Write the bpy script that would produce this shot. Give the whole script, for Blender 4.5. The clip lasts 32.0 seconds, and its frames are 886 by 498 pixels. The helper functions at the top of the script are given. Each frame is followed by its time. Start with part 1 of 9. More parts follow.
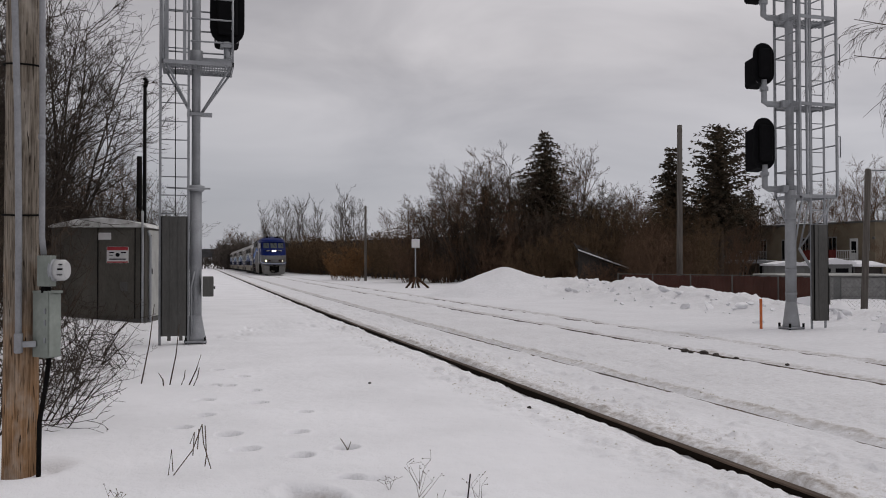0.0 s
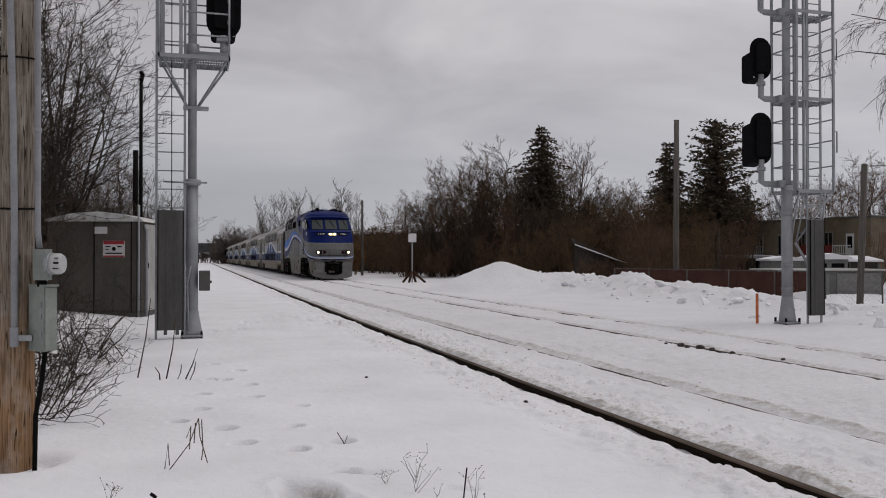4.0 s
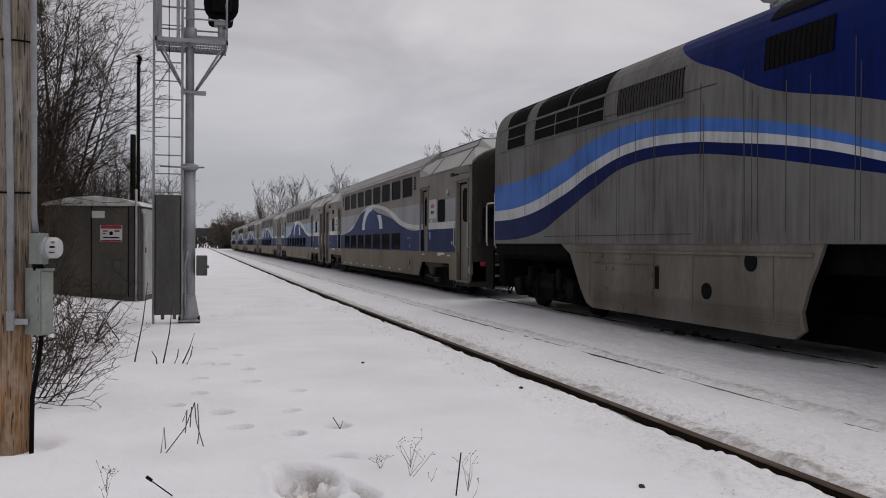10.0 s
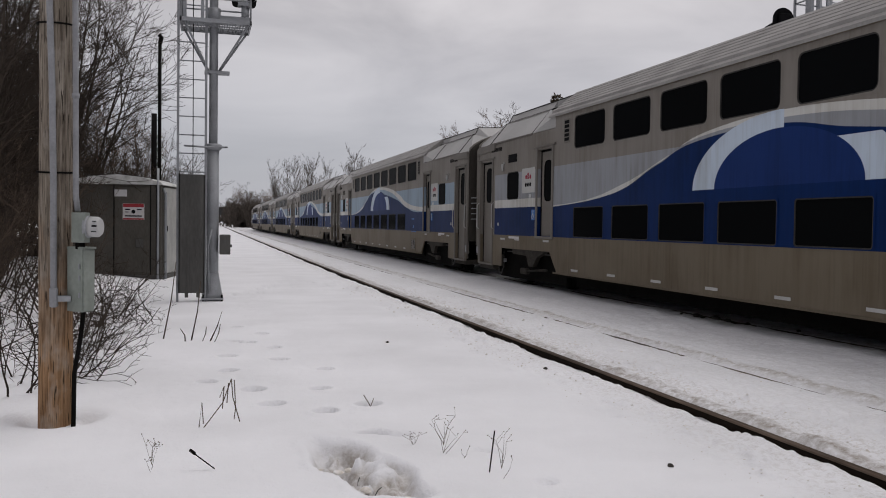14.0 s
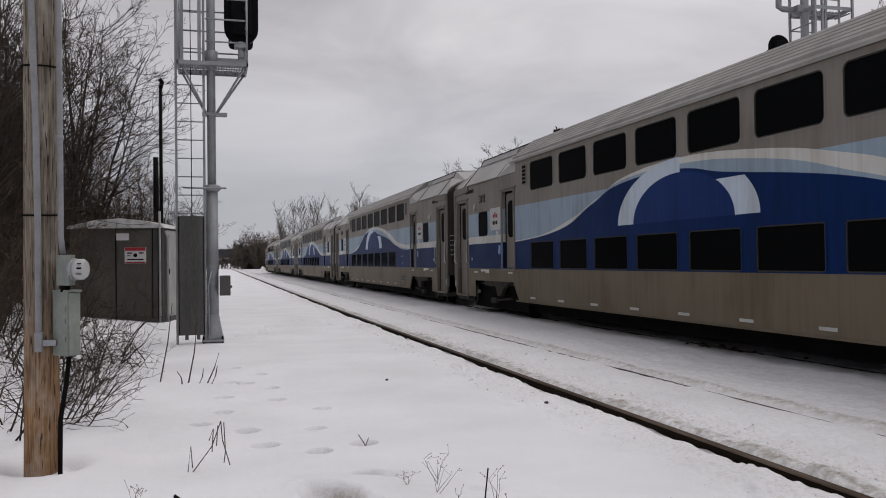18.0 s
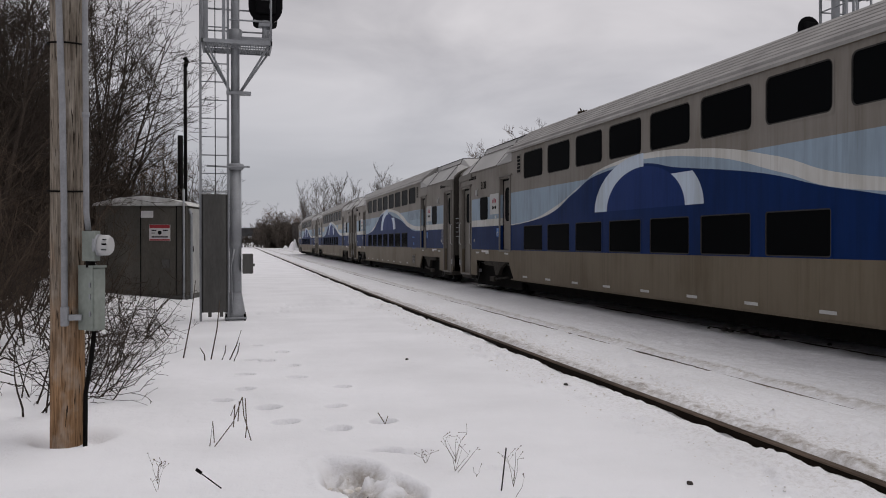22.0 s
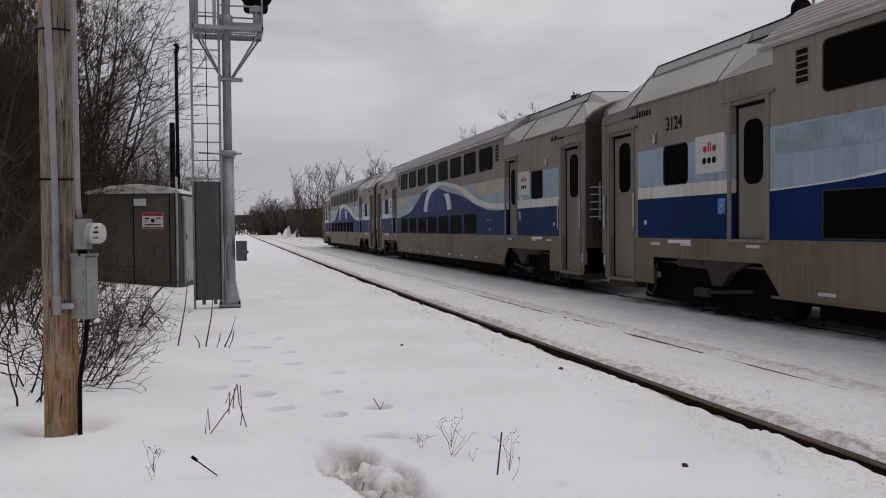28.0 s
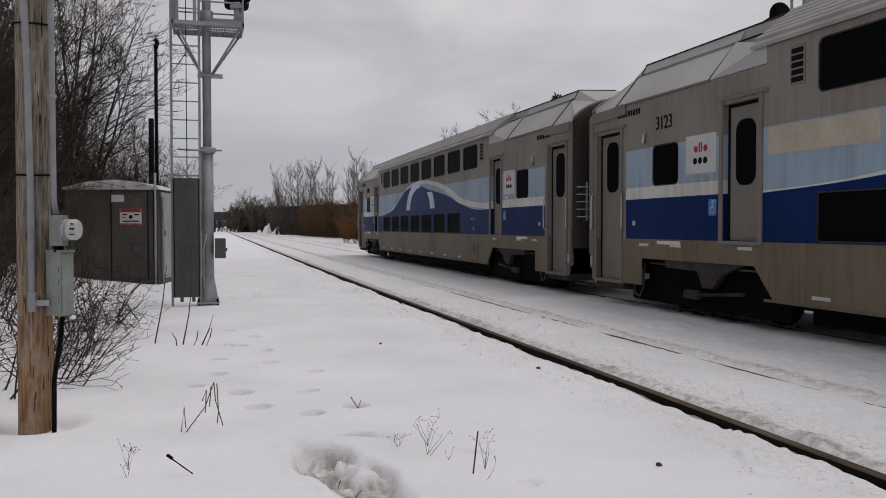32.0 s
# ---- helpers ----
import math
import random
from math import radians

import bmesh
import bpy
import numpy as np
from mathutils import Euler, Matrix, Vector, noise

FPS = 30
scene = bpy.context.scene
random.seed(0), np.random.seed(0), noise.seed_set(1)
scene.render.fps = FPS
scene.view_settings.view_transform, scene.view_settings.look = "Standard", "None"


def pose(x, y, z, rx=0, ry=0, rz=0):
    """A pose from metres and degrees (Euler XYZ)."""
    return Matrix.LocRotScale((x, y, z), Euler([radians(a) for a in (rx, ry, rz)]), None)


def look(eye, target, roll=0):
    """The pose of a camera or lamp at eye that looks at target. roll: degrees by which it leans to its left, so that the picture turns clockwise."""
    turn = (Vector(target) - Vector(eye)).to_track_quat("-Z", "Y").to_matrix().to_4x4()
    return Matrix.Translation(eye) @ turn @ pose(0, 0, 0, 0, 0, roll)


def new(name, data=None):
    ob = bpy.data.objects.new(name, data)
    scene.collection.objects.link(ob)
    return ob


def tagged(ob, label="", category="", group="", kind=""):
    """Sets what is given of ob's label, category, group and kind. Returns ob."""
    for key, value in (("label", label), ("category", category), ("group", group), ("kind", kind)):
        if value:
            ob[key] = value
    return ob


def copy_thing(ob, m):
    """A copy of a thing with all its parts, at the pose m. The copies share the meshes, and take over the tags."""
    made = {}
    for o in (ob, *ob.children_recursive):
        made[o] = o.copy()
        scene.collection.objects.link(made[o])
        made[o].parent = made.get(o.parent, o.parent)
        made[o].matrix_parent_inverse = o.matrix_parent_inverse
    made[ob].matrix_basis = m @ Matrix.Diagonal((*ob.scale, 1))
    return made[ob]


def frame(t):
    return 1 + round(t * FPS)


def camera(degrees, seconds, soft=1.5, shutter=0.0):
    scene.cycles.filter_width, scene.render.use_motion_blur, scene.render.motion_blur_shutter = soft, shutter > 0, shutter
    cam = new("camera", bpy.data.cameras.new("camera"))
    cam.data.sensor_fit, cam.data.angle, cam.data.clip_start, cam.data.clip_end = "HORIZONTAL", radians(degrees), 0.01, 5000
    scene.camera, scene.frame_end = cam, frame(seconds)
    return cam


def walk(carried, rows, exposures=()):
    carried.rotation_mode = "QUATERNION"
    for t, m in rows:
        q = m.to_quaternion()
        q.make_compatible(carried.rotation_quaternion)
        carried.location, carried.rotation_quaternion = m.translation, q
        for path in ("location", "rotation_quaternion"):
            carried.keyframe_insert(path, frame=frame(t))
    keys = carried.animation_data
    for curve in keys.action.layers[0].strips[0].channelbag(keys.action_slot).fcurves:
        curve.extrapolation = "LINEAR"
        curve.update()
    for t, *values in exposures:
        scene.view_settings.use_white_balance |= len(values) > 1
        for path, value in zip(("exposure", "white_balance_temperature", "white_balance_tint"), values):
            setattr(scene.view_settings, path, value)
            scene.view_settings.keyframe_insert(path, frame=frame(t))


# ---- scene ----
cam = camera(55.1, 32.0, 1.0)
PATH = [
    (0, (0.006, -0.004, 1.436), (0.574, 1.913, 1.47), -0.1),
    (0.5, (0.004, -0.003, 1.434), (0.573, 1.914, 1.466), -0.1),
    (1, (0.003, -0.008, 1.435), (0.571, 1.91, 1.463), -0.1),
    (1.5, (0.002, -0.012, 1.434), (0.578, 1.903, 1.453), -0.0),
    (2, (0.007, -0.016, 1.431), (0.586, 1.898, 1.445), 0.0),
    (2.5, (0.019, 0.0, 1.435), (0.603, 1.913, 1.449), 0.0),
    (3, (0.014, 0.004, 1.437), (0.598, 1.916, 1.457), 0.1),
    (3.5, (0.008, -0.002, 1.433), (0.585, 1.913, 1.459), 0.0),
    (5.5, (0.005, 0.004, 1.433), (0.58, 1.919, 1.43), -0.0),
    (6, (0.004, -0.007, 1.436), (0.579, 1.909, 1.434), 0.0),
    (6.5, (0.006, -0.001, 1.432), (0.586, 1.913, 1.427), 0.1),
    (7, (0.023, 0.002, 1.436), (0.626, 1.909, 1.427), 0.2),
    (7.5, (0.026, 0.015, 1.437), (0.636, 1.919, 1.427), 0.2),
    (8, (0.02, -0.003, 1.434), (0.64, 1.898, 1.429), 0.0),
    (8.5, (0.017, -0.008, 1.436), (0.638, 1.894, 1.434), 0.0),
    (9, (0.027, -0.014, 1.44), (0.64, 1.889, 1.437), -0.0),
    (9.5, (0.018, -0.016, 1.436), (0.613, 1.893, 1.429), 0.1),
    (10, (0.017, -0.017, 1.433), (0.597, 1.897, 1.422), 0.3),
    (10.5, (0.018, -0.02, 1.437), (0.605, 1.892, 1.422), 0.6),
    (11, (0.012, -0.011, 1.43), (0.602, 1.9, 1.413), 0.8),
    (11.5, (0.009, -0.007, 1.423), (0.572, 1.912, 1.4), 0.9),
    (12, (-0.005, -0.011, 1.42), (0.529, 1.916, 1.392), 1.0),
    (12.5, (-0.008, -0.006, 1.416), (0.506, 1.927, 1.378), 1.1),
    (13, (-0.099, -0.033, 1.437), (0.442, 1.892, 1.413), 1.2),
    (13.5, (-0.164, -0.078, 1.442), (0.376, 1.847, 1.416), 0.8),
    (14, (-0.139, -0.076, 1.444), (0.411, 1.846, 1.387), 0.8),
    (14.5, (-0.099, -0.053, 1.446), (0.461, 1.866, 1.398), 0.6),
    (16.5, (0.015, 0.007, 1.413), (0.594, 1.921, 1.372), 0.0),
    (17, (0.013, 0.004, 1.418), (0.576, 1.923, 1.393), -0.2),
    (17.5, (0.016, -0.001, 1.422), (0.558, 1.924, 1.44), -0.6),
    (18, (0.005, -0.009, 1.419), (0.538, 1.918, 1.448), -0.7),
    (18.5, (0.005, -0.003, 1.419), (0.525, 1.928, 1.446), -0.6),
    (19, (0.009, 0.004, 1.418), (0.521, 1.937, 1.445), -0.5),
    (19.5, (0.012, 0.0, 1.42), (0.536, 1.931, 1.434), -0.3),
    (20, (0.01, 0.004, 1.413), (0.54, 1.933, 1.405), -0.2),
    (20.5, (0.015, 0.01, 1.408), (0.546, 1.938, 1.39), -0.1),
    (21, (0.004, 0.007, 1.409), (0.538, 1.935, 1.394), 0.2),
    (21.5, (0.002, -0.014, 1.409), (0.489, 1.926, 1.395), 0.2),
    (22, (0.009, -0.015, 1.413), (0.492, 1.925, 1.398), -0.0),
    (22.5, (0.012, -0.016, 1.408), (0.503, 1.923, 1.392), -0.2),
    (23, (0.014, -0.019, 1.411), (0.511, 1.919, 1.388), -0.2),
    (23.5, (0.013, -0.014, 1.411), (0.519, 1.921, 1.381), -0.0),
    (24, (0.012, -0.008, 1.406), (0.534, 1.922, 1.371), -0.0),
    (24.5, (0.015, -0.007, 1.409), (0.543, 1.922, 1.363), 0.1),
    (25, (0.02, -0.012, 1.4), (0.541, 1.918, 1.355), 0.0),
    (25.5, (0.011, 0.002, 1.396), (0.498, 1.941, 1.35), 0.0),
    (27.5, (0.02, 0.007, 1.402), (0.514, 1.945, 1.361), -0.5),
    (28, (0.015, 0.001, 1.409), (0.511, 1.938, 1.36), -0.5),
    (28.5, (0.014, 0.0, 1.41), (0.517, 1.935, 1.354), -0.3),
    (29, (0.017, -0.003, 1.41), (0.519, 1.932, 1.348), -0.1),
    (29.5, (0.016, -0.01, 1.408), (0.524, 1.923, 1.348), -0.1),
    (30, (0.015, -0.014, 1.408), (0.53, 1.917, 1.354), -0.1),
    (30.5, (0.019, -0.011, 1.413), (0.539, 1.92, 1.361), -0.0),
    (31, (0.021, -0.01, 1.411), (0.542, 1.92, 1.36), -0.1),
    (31.5, (0.023, -0.012, 1.406), (0.552, 1.916, 1.357), 0.0),
    (32, (0.026, -0.019, 1.414), (0.566, 1.906, 1.362), -0.0),
]
walk(cam, [(t, look(eye, target, roll)) for t, eye, target, roll in PATH],
     ((0, 0.13), (3, 0.11), (7, 0.10), (9, 0.10), (10, 0.23), (11, 0.28), (19, 0.32), (28, 0.26), (32, 0.26)))

# ---- world and light ----
world = bpy.data.worlds.new("overcast")
scene.world = world
world.use_nodes = True
wn, wl = world.node_tree.nodes, world.node_tree.links
wn.clear()


def wnode(kind, **kw):
    n = wn.new(kind)
    for k, v in kw.items():
        n.inputs[k].default_value = v
    return n


w_out = wnode("ShaderNodeOutputWorld")
w_bg = wnode("ShaderNodeBackground", Strength=1.0)
w_sky = wn.new("ShaderNodeTexSky")
w_sky.sky_type, w_sky.sun_disc, w_sky.sun_elevation, w_sky.sun_rotation = "NISHITA", False, radians(38), radians(120)
w_co = wnode("ShaderNodeTexCoord")
w_map = wnode("ShaderNodeMapping")
w_map.inputs["Scale"].default_value = (1.0, 1.0, 3.2)
w_noise = wnode("ShaderNodeTexNoise", Scale=2.8, Detail=5.0, Roughness=0.52, Distortion=0.5)
w_ramp = wnode("ShaderNodeValToRGB")
w_ramp.color_ramp.elements[0].position, w_ramp.color_ramp.elements[0].color = 0.30, (0.375, 0.357, 0.370, 1)
w_ramp.color_ramp.elements[1].position, w_ramp.color_ramp.elements[1].color = 0.70, (0.577, 0.550, 0.560, 1)
w_sep = wnode("ShaderNodeSeparateXYZ")
w_low = wnode("ShaderNodeMapRange")
for k, v in (("From Min", 0.0), ("From Max", 0.24), ("To Min", 1.0), ("To Max", 0.0)):
    w_low.inputs[k].default_value = v
w_hz = wn.new("ShaderNodeMixRGB")
w_hz.inputs["Color2"].default_value = (0.30, 0.315, 0.37, 1)
w_fac = wn.new("ShaderNodeMath")
w_fac.operation = "MULTIPLY"
w_fac.inputs[1].default_value = 0.7
w_dim = wn.new("ShaderNodeVectorMath")
w_dim.operation = "SCALE"
w_dim.inputs["Scale"].default_value = 0.008
w_add = wn.new("ShaderNodeVectorMath")
w_add.operation = "ADD"
wl.new(w_co.outputs["Generated"], w_map.inputs["Vector"])
wl.new(w_map.outputs["Vector"], w_noise.inputs["Vector"])
wl.new(w_noise.outputs["Fac"], w_ramp.inputs["Fac"])
wl.new(w_co.outputs["Generated"], w_sep.inputs["Vector"])
wl.new(w_sep.outputs["Z"], w_low.inputs["Value"])
wl.new(w_low.outputs["Result"], w_fac.inputs[0])
wl.new(w_fac.outputs["Value"], w_hz.inputs["Fac"])
wl.new(w_ramp.outputs["Color"], w_hz.inputs["Color1"])
wl.new(w_sky.outputs["Color"], w_dim.inputs[0])
w_deck = wnode("ShaderNodeMapRange")
for k, v in (("From Min", -0.30), ("From Max", 1.0), ("To Min", 0.84), ("To Max", 1.16)):
    w_deck.inputs[k].default_value = v
w_shade = wn.new("ShaderNodeVectorMath")
w_shade.operation = "SCALE"
wl.new(w_sep.outputs["X"], w_deck.inputs["Value"])
wl.new(w_hz.outputs["Color"], w_shade.inputs[0])
wl.new(w_deck.outputs["Result"], w_shade.inputs["Scale"])
wl.new(w_dim.outputs["Vector"], w_add.inputs[0])
wl.new(w_shade.outputs["Vector"], w_add.inputs[1])
wl.new(w_add.outputs["Vector"], w_bg.inputs["Color"])
wl.new(w_bg.outputs["Background"], w_out.inputs["Surface"])

sun = new("sun", bpy.data.lights.new("sun", "SUN"))
sun.data.energy, sun.data.angle, sun.data.color = 0.72, radians(28), (1.0, 0.97, 0.94)
sun.matrix_basis = look((14, 2, 40), (0, 0, 0))

# ---- materials ----


def nodes_of(name):
    m = bpy.data.materials.new(name)
    m.use_nodes = True
    return m, m.node_tree.nodes, m.node_tree.links, m.node_tree.nodes["Principled BSDF"]


def mat(name, color, rough=0.6, metal=0.0, scale=6.0, vary=0.25, bump=0.15, fine=60.0, stretch=(1, 1, 1), second=None, dist=0.01, spec=0.05):
    """A surface with colour variation at two scales, fine relief and optional second colour."""
    m, n, l, b = nodes_of(name)
    co = n.new("ShaderNodeTexCoord")
    mp = n.new("ShaderNodeMapping")
    mp.inputs["Scale"].default_value = stretch
    l.new(co.outputs["Object"], mp.inputs["Vector"])
    big, small = n.new("ShaderNodeTexNoise"), n.new("ShaderNodeTexNoise")
    big.inputs["Scale"].default_value, big.inputs["Detail"].default_value = scale, 5
    small.inputs["Scale"].default_value, small.inputs["Detail"].default_value = fine, 3
    l.new(mp.outputs["Vector"], big.inputs["Vector"])
    l.new(mp.outputs["Vector"], small.inputs["Vector"])
    ramp = n.new("ShaderNodeValToRGB")
    c2 = second or tuple(c * (1 - vary) for c in color)
    ramp.color_ramp.elements[0].position, ramp.color_ramp.elements[0].color = 0.35, (*c2, 1)
    ramp.color_ramp.elements[1].position, ramp.color_ramp.elements[1].color = 0.65, (*color, 1)
    l.new(big.outputs["Fac"], ramp.inputs["Fac"])
    mix = n.new("ShaderNodeMixRGB")
    mix.blend_type = "MULTIPLY"
    mix.inputs["Fac"].default_value = min(1.0, vary * 1.6)
    l.new(ramp.outputs["Color"], mix.inputs["Color1"])
    l.new(small.outputs["Fac"], mix.inputs["Color2"])
    gain = n.new("ShaderNodeVectorMath")
    gain.operation = "SCALE"
    gain.inputs["Scale"].default_value = 1.0 + min(1.0, vary * 1.6) * 0.75
    l.new(mix.outputs["Color"], gain.inputs[0])
    l.new(gain.outputs["Vector"], b.inputs["Base Color"])
    b.inputs["Roughness"].default_value, b.inputs["Metallic"].default_value = rough, metal
    b.inputs["Specular IOR Level"].default_value = spec
    bp = n.new("ShaderNodeBump")
    bp.inputs["Strength"].default_value, bp.inputs["Distance"].default_value = bump, dist
    l.new(small.outputs["Fac"], bp.inputs["Height"])
    l.new(bp.outputs["Normal"], b.inputs["Normal"])
    return m


def glow(name, color, strength):
    m, n, l, b = nodes_of(name)
    b.inputs["Base Color"].default_value = (*color, 1)
    b.inputs["Emission Color"].default_value = (*color, 1)
    b.inputs["Emission Strength"].default_value = strength
    return m


def glass(name, color=(0.005, 0.0055, 0.006), rough=0.08):
    m, n, l, b = nodes_of(name)
    nz = n.new("ShaderNodeTexNoise")
    nz.inputs["Scale"].default_value = 3.0
    rp = n.new("ShaderNodeMapRange")
    rp.inputs["To Min"].default_value, rp.inputs["To Max"].default_value = rough, rough * 2.2
    l.new(nz.outputs["Fac"], rp.inputs["Value"])
    l.new(rp.outputs["Result"], b.inputs["Roughness"])
    b.inputs["Base Color"].default_value = (*color, 1)
    b.inputs["Specular IOR Level"].default_value = 0.08
    b.inputs["IOR"].default_value = 1.06
    return m


def snow_material():
    m, n, l, b = nodes_of("snow")
    co = n.new("ShaderNodeTexCoord")
    a, c, d = (n.new("ShaderNodeTexNoise") for _ in range(3))
    for x, sc, de in ((a, 0.7, 6), (c, 9.0, 6), (d, 55.0, 4)):
        x.inputs["Scale"].default_value, x.inputs["Detail"].default_value = sc, de
        l.new(co.outputs["Object"], x.inputs["Vector"])
    r = n.new("ShaderNodeValToRGB")
    r.color_ramp.elements[0].position, r.color_ramp.elements[0].color = 0.3, (0.735, 0.735, 0.757, 1)
    r.color_ramp.elements[1].position, r.color_ramp.elements[1].color = 0.62, (0.822, 0.822, 0.848, 1)
    l.new(a.outputs["Fac"], r.inputs["Fac"])
    # distance from the line, which bends away to the right
    sx = n.new("ShaderNodeSeparateXYZ")
    l.new(co.outputs["Object"], sx.inputs["Vector"])

    def op(kind, u, v=None, w=None):
        q = n.new("ShaderNodeMath")
        q.operation = kind
        for i, e in enumerate((u, v, w)):
            if e is None:
                continue
            if isinstance(e, (int, float)):
                q.inputs[i].default_value = e
            else:
                l.new(e, q.inputs[i])
        return q.outputs["Value"]

    def ramp(src, lo, hi, f, t):
        q = n.new("ShaderNodeMapRange")
        for k, e in (("From Min", lo), ("From Max", hi), ("To Min", f), ("To Max", t)):
            q.inputs[k].default_value = e
        l.new(src, q.inputs["Value"])
        return q.outputs["Result"]

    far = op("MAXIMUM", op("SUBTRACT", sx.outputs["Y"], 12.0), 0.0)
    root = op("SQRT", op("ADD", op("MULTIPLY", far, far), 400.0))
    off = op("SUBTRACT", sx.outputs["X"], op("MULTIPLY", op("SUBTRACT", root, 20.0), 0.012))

    def band(at, wid, amt):
        return ramp(op("ABSOLUTE", op("SUBTRACT", off, at)), 0.0, wid, amt, 0.0)
    # old grit strewn by trains along the rails; wide darker bands at 6.3, 15.6
    speckle = None
    for at, wid, amt in ((15.6, 2.6, 0.40), (6.3, 3.6, 0.42), (4.0, 0.55, 0.75), (8.1, 0.6, 0.55), (9.4, 0.6, 0.5), (3.4, 0.5, 0.45)):
        speckle = band(at, wid, amt) if speckle is None else op("MAXIMUM", speckle, band(at, wid, amt))
    fine = n.new("ShaderNodeTexNoise")
    fine.inputs["Scale"].default_value, fine.inputs["Detail"].default_value, fine.inputs["Roughness"].default_value = 24.0, 8, 0.72
    l.new(co.outputs["Object"], fine.inputs["Vector"])
    gr = n.new("ShaderNodeMapRange")
    for k, v in (("From Min", 0.47), ("From Max", 0.64), ("To Min", 0.0), ("To Max", 1.0)):
        gr.inputs[k].default_value = v
    l.new(fine.outputs["Fac"], gr.inputs["Value"])
    gm = n.new("ShaderNodeMath"); gm.operation = "MULTIPLY"
    l.new(speckle, gm.inputs[0]); l.new(gr.outputs["Result"], gm.inputs[1])
    mx = n.new("ShaderNodeMixRGB")
    mx.inputs["Color2"].default_value = (0.42, 0.38, 0.345, 1)
    l.new(gm.outputs["Value"], mx.inputs["Fac"]); l.new(r.outputs["Color"], mx.inputs["Color1"])
    # packed, greyer snow from the near rail on to the right
    right_grey = n.new("ShaderNodeMapRange")
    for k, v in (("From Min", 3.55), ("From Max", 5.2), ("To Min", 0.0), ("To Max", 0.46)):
        right_grey.inputs[k].default_value = v
    l.new(off, right_grey.inputs["Value"])
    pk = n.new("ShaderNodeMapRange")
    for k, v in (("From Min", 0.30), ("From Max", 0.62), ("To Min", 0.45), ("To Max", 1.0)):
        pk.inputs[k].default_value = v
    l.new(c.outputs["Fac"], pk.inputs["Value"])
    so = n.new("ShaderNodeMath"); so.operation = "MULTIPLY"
    l.new(right_grey.outputs["Result"], so.inputs[0]); l.new(pk.outputs["Result"], so.inputs[1])
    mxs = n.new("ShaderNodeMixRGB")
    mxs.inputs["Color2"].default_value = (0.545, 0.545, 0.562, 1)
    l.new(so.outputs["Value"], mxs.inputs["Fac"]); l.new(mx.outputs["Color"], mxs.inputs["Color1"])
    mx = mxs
    # brown slush thrown up against the rails
    crust = n.new("ShaderNodeTexNoise")
    crust.inputs["Scale"].default_value, crust.inputs["Detail"].default_value, crust.inputs["Roughness"].default_value = 9.0, 9, 0.75
    l.new(co.outputs["Object"], crust.inputs["Vector"])
    for at, wid, amt, tone in ((3.84, 0.13, 0.95, (0.27, 0.235, 0.20, 1)), (5.36, 0.15, 0.95, (0.36, 0.325, 0.29, 1)), (8.08, 0.14, 0.8, (0.36, 0.33, 0.30, 1)), (9.58, 0.14, 0.8, (0.36, 0.33, 0.30, 1))):
        ridge = n.new("ShaderNodeMixRGB")
        ridge.inputs["Color2"].default_value = tone
        l.new(op("MINIMUM", op("MULTIPLY", band(at, wid, amt), ramp(crust.outputs["Fac"], 0.40, 0.60, 0.10, 1.0)), 0.92), ridge.inputs["Fac"])
        l.new(mx.outputs["Color"], ridge.inputs["Color1"])
        mx = ridge
    # soil kicked up in the dug pit
    px = op("SUBTRACT", sx.outputs["X"], 0.80)
    py = op("MULTIPLY", op("SUBTRACT", sx.outputs["Y"], 4.86), 0.42)
    hollow = ramp(op("SQRT", op("ADD", op("MULTIPLY", px, px), op("MULTIPLY", py, py))), 0.20, 0.34, 1.0, 0.0)
    pc = n.new("ShaderNodeMath"); pc.operation = "MULTIPLY"
    l.new(op("MULTIPLY", hollow, ramp(sx.outputs["Z"], 0.0, -0.06, 0.0, 0.9)), pc.inputs[0])
    l.new(ramp(crust.outputs["Fac"], 0.38, 0.60, 0.25, 1.0), pc.inputs[1])
    mx2 = n.new("ShaderNodeMixRGB")
    mx2.inputs["Color2"].default_value = (0.33, 0.295, 0.255, 1)
    l.new(pc.outputs["Value"], mx2.inputs["Fac"]); l.new(mx.outputs["Color"], mx2.inputs["Color1"])
    l.new(mx2.outputs["Color"], b.inputs["Base Color"])
    b.inputs["Roughness"].default_value = 0.65
    b.inputs["Specular IOR Level"].default_value = 0.08
    b.inputs["Subsurface Weight"].default_value = 0.0
    h = n.new("ShaderNodeMath"); h.operation = "MULTIPLY_ADD"
    h.inputs[1].default_value = 0.35
    l.new(d.outputs["Fac"], h.inputs[0]); l.new(c.outputs["Fac"], h.inputs[2])
    bp = n.new("ShaderNodeBump")
    bp.inputs["Strength"].default_value, bp.inputs["Distance"].default_value = 0.6, 0.028
    l.new(h.outputs["Value"], bp.inputs["Height"]); l.new(bp.outputs["Normal"], b.inputs["Normal"])
    return m


